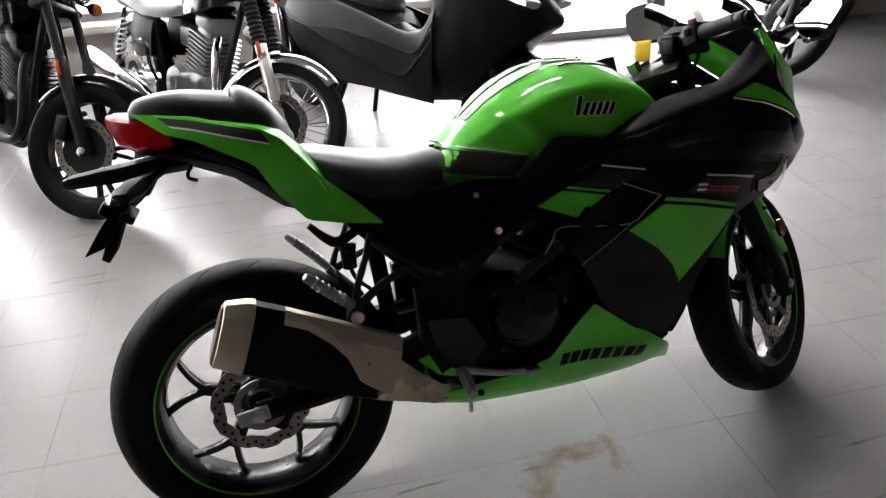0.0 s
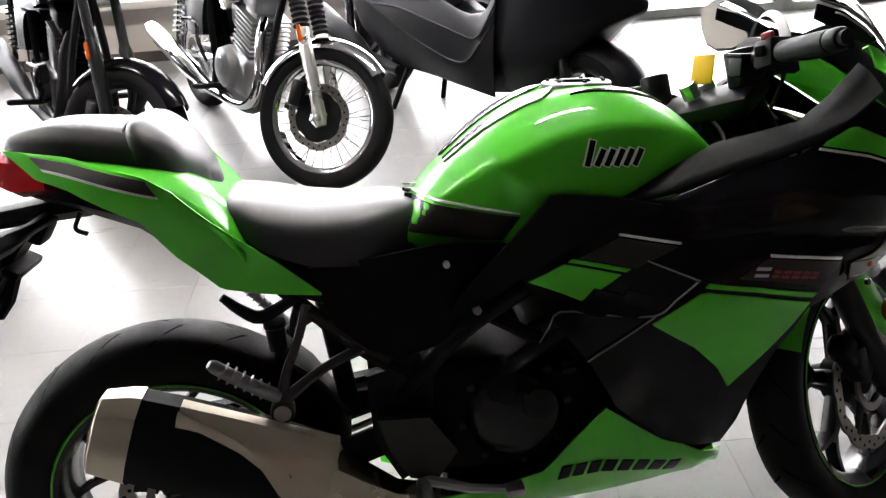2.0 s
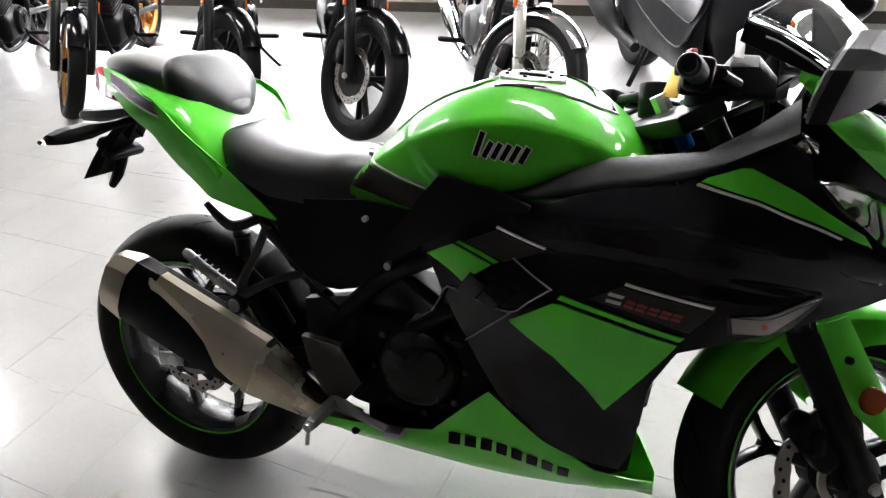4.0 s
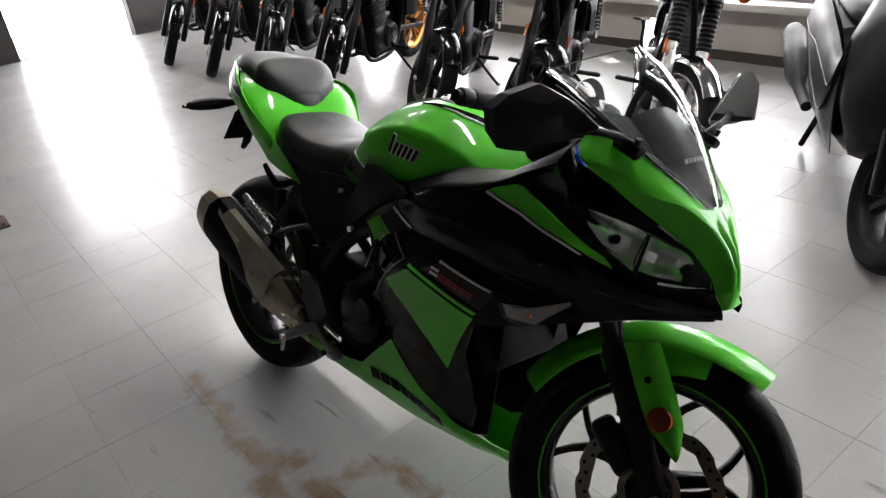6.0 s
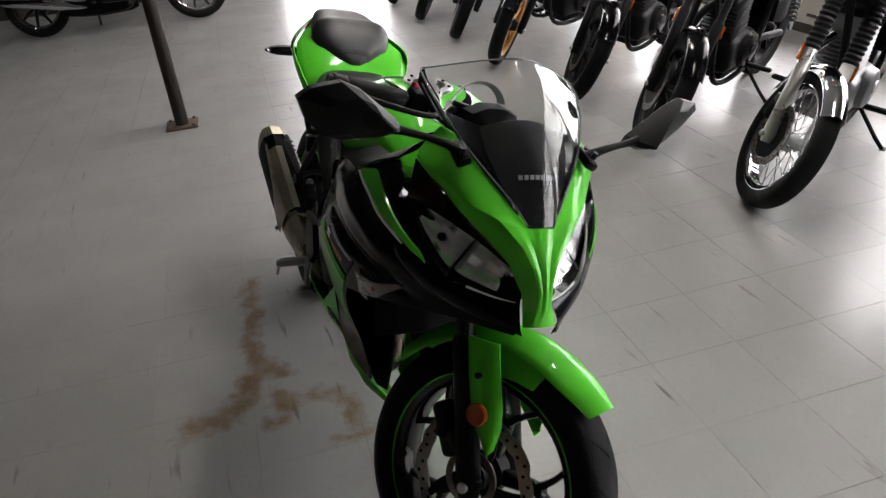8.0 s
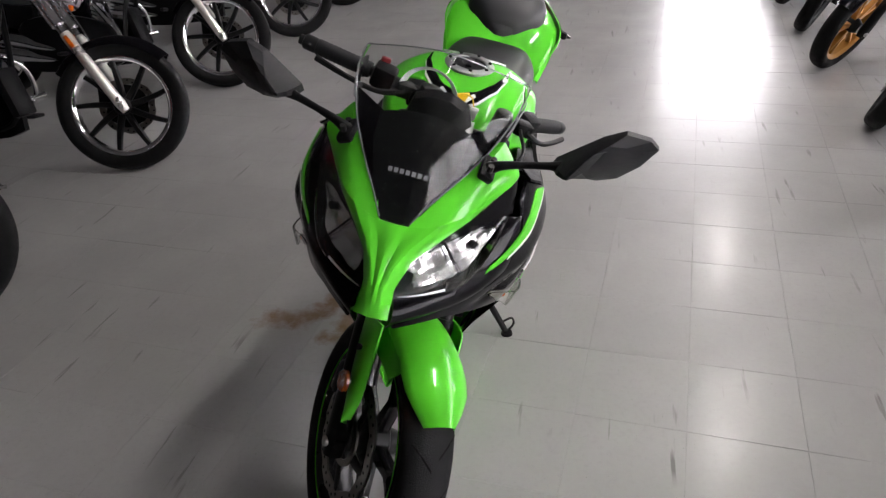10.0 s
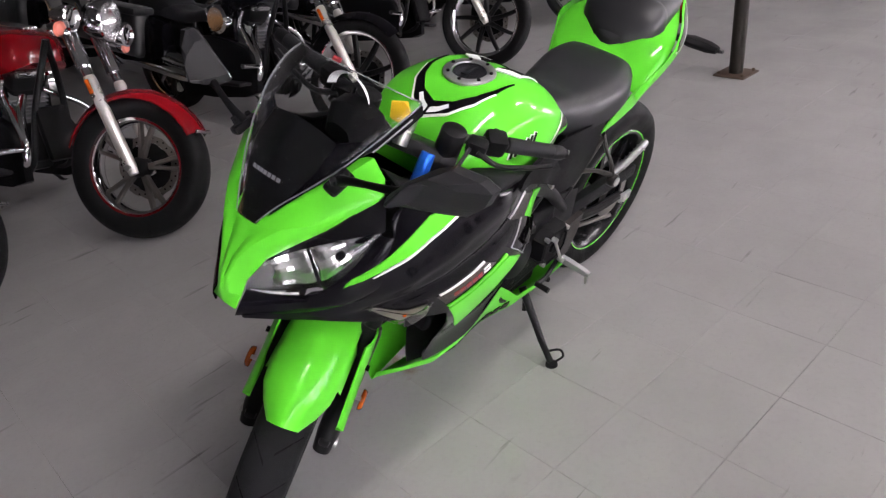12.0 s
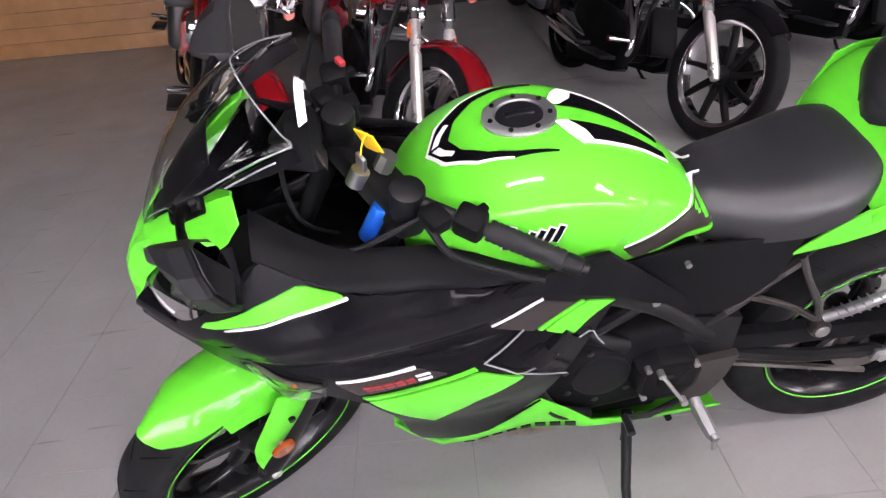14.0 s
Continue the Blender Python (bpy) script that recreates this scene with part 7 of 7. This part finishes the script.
# a second row close to the dark wall
for x, h in ((2.35, 95), (1.25, 99), (-0.65, 96), (-1.45, 98), (-2.8, 97)):
    copy_thing(bc1, place(x, -4.15, h, 1.62))
copy_thing(nk, place(3.50, 2.45, 228, 1.36))


# large black scooter
def big_scooter(m):
    g = group_empty("maxi_scooter", m, "large black scooter with a stepped brown and black seat", "scooter")
    R, L = 0.27, 1.5
    fr = Vector((L, 0, R))
    S = Matrix.Translation(fr) @ Matrix.Rotation(radians(12), 4, Vector((-0.44, 0, 0.9))) @ Matrix.Translation(-fr)
    for nm, c, mm in (("front", fr, S), ("rear", Vector((0, 0, R)), I4)):
        M = mm @ Matrix.Translation(c)
        part(nm + "_tyre", tyre_bm(R, 0.125, 0.185), TYRE, g, "black tyre", m=M)
        rim = part(nm + "_rim", rim_bm(0.185, 0.115), SATIN, g, m=M)
        for k in range(5):
            part("spoke", spoke(0.03, 0.172, 1.2566 * k, 1.2566 * k + 0.1, 0.04, 0.03, 0.05, 0.04), SATIN, rim, m=M)
    for s in (-1, 1):
        part("fork_leg", tube([fr + Vector((0.01, s * 0.09, 0)), fr + Vector((-0.20, s * 0.09, 0.42))], 0.024, 12), SATIN, g, m=S)
    fend = []
    for k in range(13):
        a = radians(25 + 135 * k / 12)
        fend.append([fr + Vector(((R + 0.03 - 0.06 * abs(u) ** 2.2) * math.cos(a), u * 0.095, (R + 0.03 - 0.06 * abs(u) ** 2.2) * math.sin(a))) for u in (-1, -0.7, -0.35, 0, 0.35, 0.7, 1)])
    part("front_fender", sheet(fend, 0.003, lambda p: (fr - p).normalized()), SCOOTER, g, "", 60, m=S)

    def ring(x, w, z0, z1, cut=0.0):
        return [(x, w * u, (z0 + z1) / 2 + (z1 - z0) / 2 * v) for u, v in ((1, 0.25), (0.80, 0.80), (0.35, 1), (-0.35, 1), (-0.80, 0.80), (-1, 0.25), (-0.92, -0.45), (-0.62, -0.95), (-0.3, -1), (0.3, -1), (0.62, -0.95), (0.92, -0.45))]
    part("rear_body", loft([ring(*q) for q in ((-0.42, 0.05, 0.72, 0.78), (-0.34, 0.12, 0.62, 0.80), (-0.1, 0.20, 0.48, 0.80), (0.2, 0.23, 0.40, 0.76), (0.45, 0.23, 0.33, 0.70), (0.62, 0.22, 0.28, 0.66), (0.72, 0.20, 0.26, 0.58))]), SCOOTER, g, "black rear body", 22)
    part("floor_tunnel", loft([ring(*q) for q in ((0.05, 0.18, 0.30, 0.52), (0.3, 0.205, 0.26, 0.50), (0.6, 0.215, 0.25, 0.48), (0.9, 0.215, 0.25, 0.46), (1.08, 0.21, 0.26, 0.50), (1.22, 0.18, 0.29, 0.6))]), SCOOTER, g, "black floor board", 60)
    part("centre_tunnel", loft([ring(*q) for q in ((0.6, 0.10, 0.3, 0.62), (0.8, 0.095, 0.28, 0.56), (1.0, 0.10, 0.28, 0.60), (1.15, 0.12, 0.3, 0.8))]), SCOOTER, g, "", 50)
    part("front_apron", loft([ring(*q) for q in ((1.10, 0.20, 0.48, 0.93), (1.15, 0.238, 0.30, 0.96), (1.25, 0.24, 0.29, 0.97), (1.36, 0.21, 0.38, 0.95), (1.46, 0.175, 0.51, 0.91), (1.56, 0.125, 0.61, 0.85), (1.64, 0.075, 0.665, 0.79), (1.70, 0.03, 0.70, 0.745), (1.712, 0.008, 0.715, 0.73))]), SCOOTER, g, "black front apron", 60)
    # side panels in three steps, sweeping up to the apron
    PT = ([-0.32, 0.1, 0.4, 0.7, 0.95, 1.08, 1.17], [0.74, 0.71, 0.665, 0.62, 0.575, 0.61, 0.77])
    PA = ([-0.32, 0.0, 0.27, 0.5, 0.77, 1.05, 1.11, 1.19], [0.64, 0.56, 0.516, 0.534, 0.515, 0.492, 0.53, 0.69])
    PB = ([-0.32, 0.0, 0.27, 0.594, 0.774, 0.945, 1.04, 1.10, 1.19], [0.60, 0.54, 0.50, 0.42, 0.393, 0.373, 0.40, 0.487, 0.60])
    PL = ([-0.32, 0.0, 0.3, 0.46, 0.75, 0.9, 1.13, 1.19], [0.50, 0.40, 0.28, 0.245, 0.262, 0.262, 0.268, 0.27])
    px_ = [-0.32, -0.2, -0.05, 0.1, 0.27, 0.4, 0.5, 0.6, 0.7, 0.8, 0.9, 0.97, 1.02, 1.06, 1.1, 1.14, 1.17]
    for s in (-1, 1):
        for nm, hi_l, lo_l, w0, w1, bend in (("upper_side_panel", PT, PA, 0.205, 0.250, 0.45), ("middle_side_panel", PA, PB, 0.238, 0.248, 1.0), ("lower_side_panel", PB, PL, 0.240, 0.195, 1.6)):
            rows = []
            for x in px_:
                zt, zb = float(np.interp(x, *hi_l)), float(np.interp(x, *lo_l)) + 0.004
                k = min(1, max(0.25, (x + 0.50) / 0.6))
                rows.append([(x, s * k * (w0 + (w1 - w0) * f ** bend), zt + (zb - zt) * f) for f in (0, 0.15, 0.3, 0.45, 0.6, 0.75, 0.9, 1)])
            part(nm, sheet(rows, 0.004, lambda p, s=s: (0, -s, 0)), SCOOTER, g, "", 60)
        part("panel_edge", tube([(x, s * min(1, max(0.25, (x + 0.50) / 0.6)) * 0.250, float(np.interp(x, *PA))) for x in px_], 0.004, 6), SCOOTER, g)
        part("panel_edge", tube([(x, s * min(1, max(0.25, (x + 0.50) / 0.6)) * 0.247, float(np.interp(x, *PB))) for x in px_[4:15]], 0.004, 6), SCOOTER, g)
    for s in (-1, 1):
        part("headlamp", loft([[Vector((x, s * (0.06 + 0.11 * u), z + v * h)) for u, v in ((0, -0.6), (0.5, -1), (1, -0.3), (1, 0.5), (0.5, 0.8), (0, 0.3))] for x, z, h in ((1.50, 0.82, 0.06), (1.58, 0.80, 0.05), (1.63, 0.785, 0.02))]), REFLECTOR, g, "bright headlamp")
        part("mirror", loft([[Vector((1.12 + x, s * (0.36 + 0.08 * k * math.cos(a)), 1.28 + 0.05 * k * math.sin(a))) for a in (2 * math.pi * i / 14 for i in range(14))] for x, k in ((-0.02, 1), (0.02, 0.9), (0.04, 0.3))]), SCOOTER, g)
        part("mirror_stalk", tube([(1.14, s * 0.33, 1.25), (1.22, s * 0.22, 1.10)], 0.01, 8), SCOOTER, g)
        part("rear_shock", tube([(-0.05, s * 0.16, 0.27), (-0.15, s * 0.16, 0.60)], 0.025, 10), CHROME, g)
        part("handlebar", tube([(1.12, 0, 1.02), (1.08, s * 0.2, 1.04), (1.0, s * 0.36, 1.03)], 0.014, 10, 3), SATIN, g)
    part("seat", saddle([(-0.40, 0.10, 0.84, 0.77), (-0.30, 0.16, 0.87, 0.77), (-0.05, 0.18, 0.86, 0.76), (0.12, 0.18, 0.84, 0.74), (0.18, 0.18, 0.80, 0.72), (0.35, 0.18, 0.76, 0.69), (0.55, 0.15, 0.74, 0.66), (0.66, 0.08, 0.70, 0.64)]), SEAT, g, "black vinyl seat", 60)
    part("seat_top", saddle([(-0.26, 0.08, 0.882, 0.85), (-0.18, 0.12, 0.892, 0.85), (-0.02, 0.13, 0.882, 0.84), (0.08, 0.11, 0.866, 0.83)]), BROWN, g, "brown vinyl seat top", 60)
    scr = part("windscreen", sheet([[(x, y * w, z) for y in (-1, -0.6, -0.2, 0.2, 0.6, 1)] for x, w, z in ((1.46, 0.15, 0.93), (1.34, 0.20, 1.12), (1.24, 0.20, 1.30), (1.19, 0.15, 1.38))], 0.003, lambda p: (-1, 0, 0)), SCREEN, g, "", 60)
    scr.visible_shadow = False
    part("silencer", tube([(0.45, -0.2, 0.22), (0.2, -0.22, 0.24), (0.1, -0.23, 0.27), (-0.28, -0.24, 0.38), (-0.33, -0.24, 0.39)], [0.025, 0.03, 0.055, 0.06, 0.045], 18), SATIN, g)
    for s in (-1, 1):
        part("centre_stand", tube([(0.42, s * 0.12, 0.22), (0.36, s * 0.16, 0.0)], 0.014, 8), SATIN, g)
    return g


big_scooter(place(1.335, 1.712, -62, 1.5, 9))

# ---- floor tiles ----
def tile_mesh(w, h):
    b = 0.0003
    bm = bmesh.new()
    lo = [bm.verts.new((x, y, -0.0025)) for x, y in ((-w, -h), (w, -h), (w, h), (-w, h))]
    mid = [bm.verts.new((x, y, -b * 0.6)) for x, y in ((-w, -h), (w, -h), (w, h), (-w, h))]
    hi = [bm.verts.new((x, y, 0)) for x, y in ((-w + b, -h + b), (w - b, -h + b), (w - b, h - b), (-w + b, h - b))]
    for a, c in ((lo, mid), (mid, hi)):
        for k in range(4):
            bm.faces.new((a[k], a[(k + 1) % 4], c[(k + 1) % 4], c[k]))
    bm.faces.new(hi)
    return bm


tile_me = bpy.data.meshes.new("tile")
tb = tile_mesh(T / 2 - 0.0005, T / 2 - 0.0005)
tb.to_mesh(tile_me)
tb.free()
tile_me.materials.append(TILE)
PX, PY = 0.012, 0.020
verts, faces = [], []
rng = random.Random(4)
for i in range(int((X0 - PX) / T) - 1, int((X1 - PX) / T) + 1):
    for j in range(int((Y0 - PY) / T) - 1, int((Y1 - PY) / T) + 1):
        cx, cy = PX + (i + 0.5) * T, PY + (j + 0.5) * T
        if not (X0 < cx - T / 2 + 0.2 and cx + T / 2 < X1 + 0.2 and Y0 < cy - T / 2 + 0.2 and cy + T / 2 < Y1 + 0.16):
            continue
        dz = rng.uniform(-0.0004, 0)
        if -2.2 < cx < 2.6 and -1.2 < cy < 2.1 and not (cx < -1.3 and cy < -0.2):
            ob = new("tile", tile_me)
            ob.parent = floor
            ob.location = (cx, cy, dz)
        else:
            n = len(verts)
            h, b = T / 2 - 0.0005, 0.0003
            verts += [(cx - h, cy - h, dz - 0.002), (cx + h, cy - h, dz - 0.002), (cx + h, cy + h, dz - 0.002), (cx - h, cy + h, dz - 0.002),
                      (cx - h + b, cy - h + b, dz), (cx + h - b, cy - h + b, dz), (cx + h - b, cy + h - b, dz), (cx - h + b, cy + h - b, dz)]
            faces += [(n + 4, n + 5, n + 6, n + 7)] + [(n + k, n + (k + 1) % 4, n + 4 + (k + 1) % 4, n + 4 + k) for k in range(4)]
rest = bpy.data.meshes.new("far_tiles")
rest.from_pydata(verts, [], faces)
rest.materials.append(TILE)
ro = new("far_tiles", rest)
ro.parent = floor
ro["kind"] = "stuff"
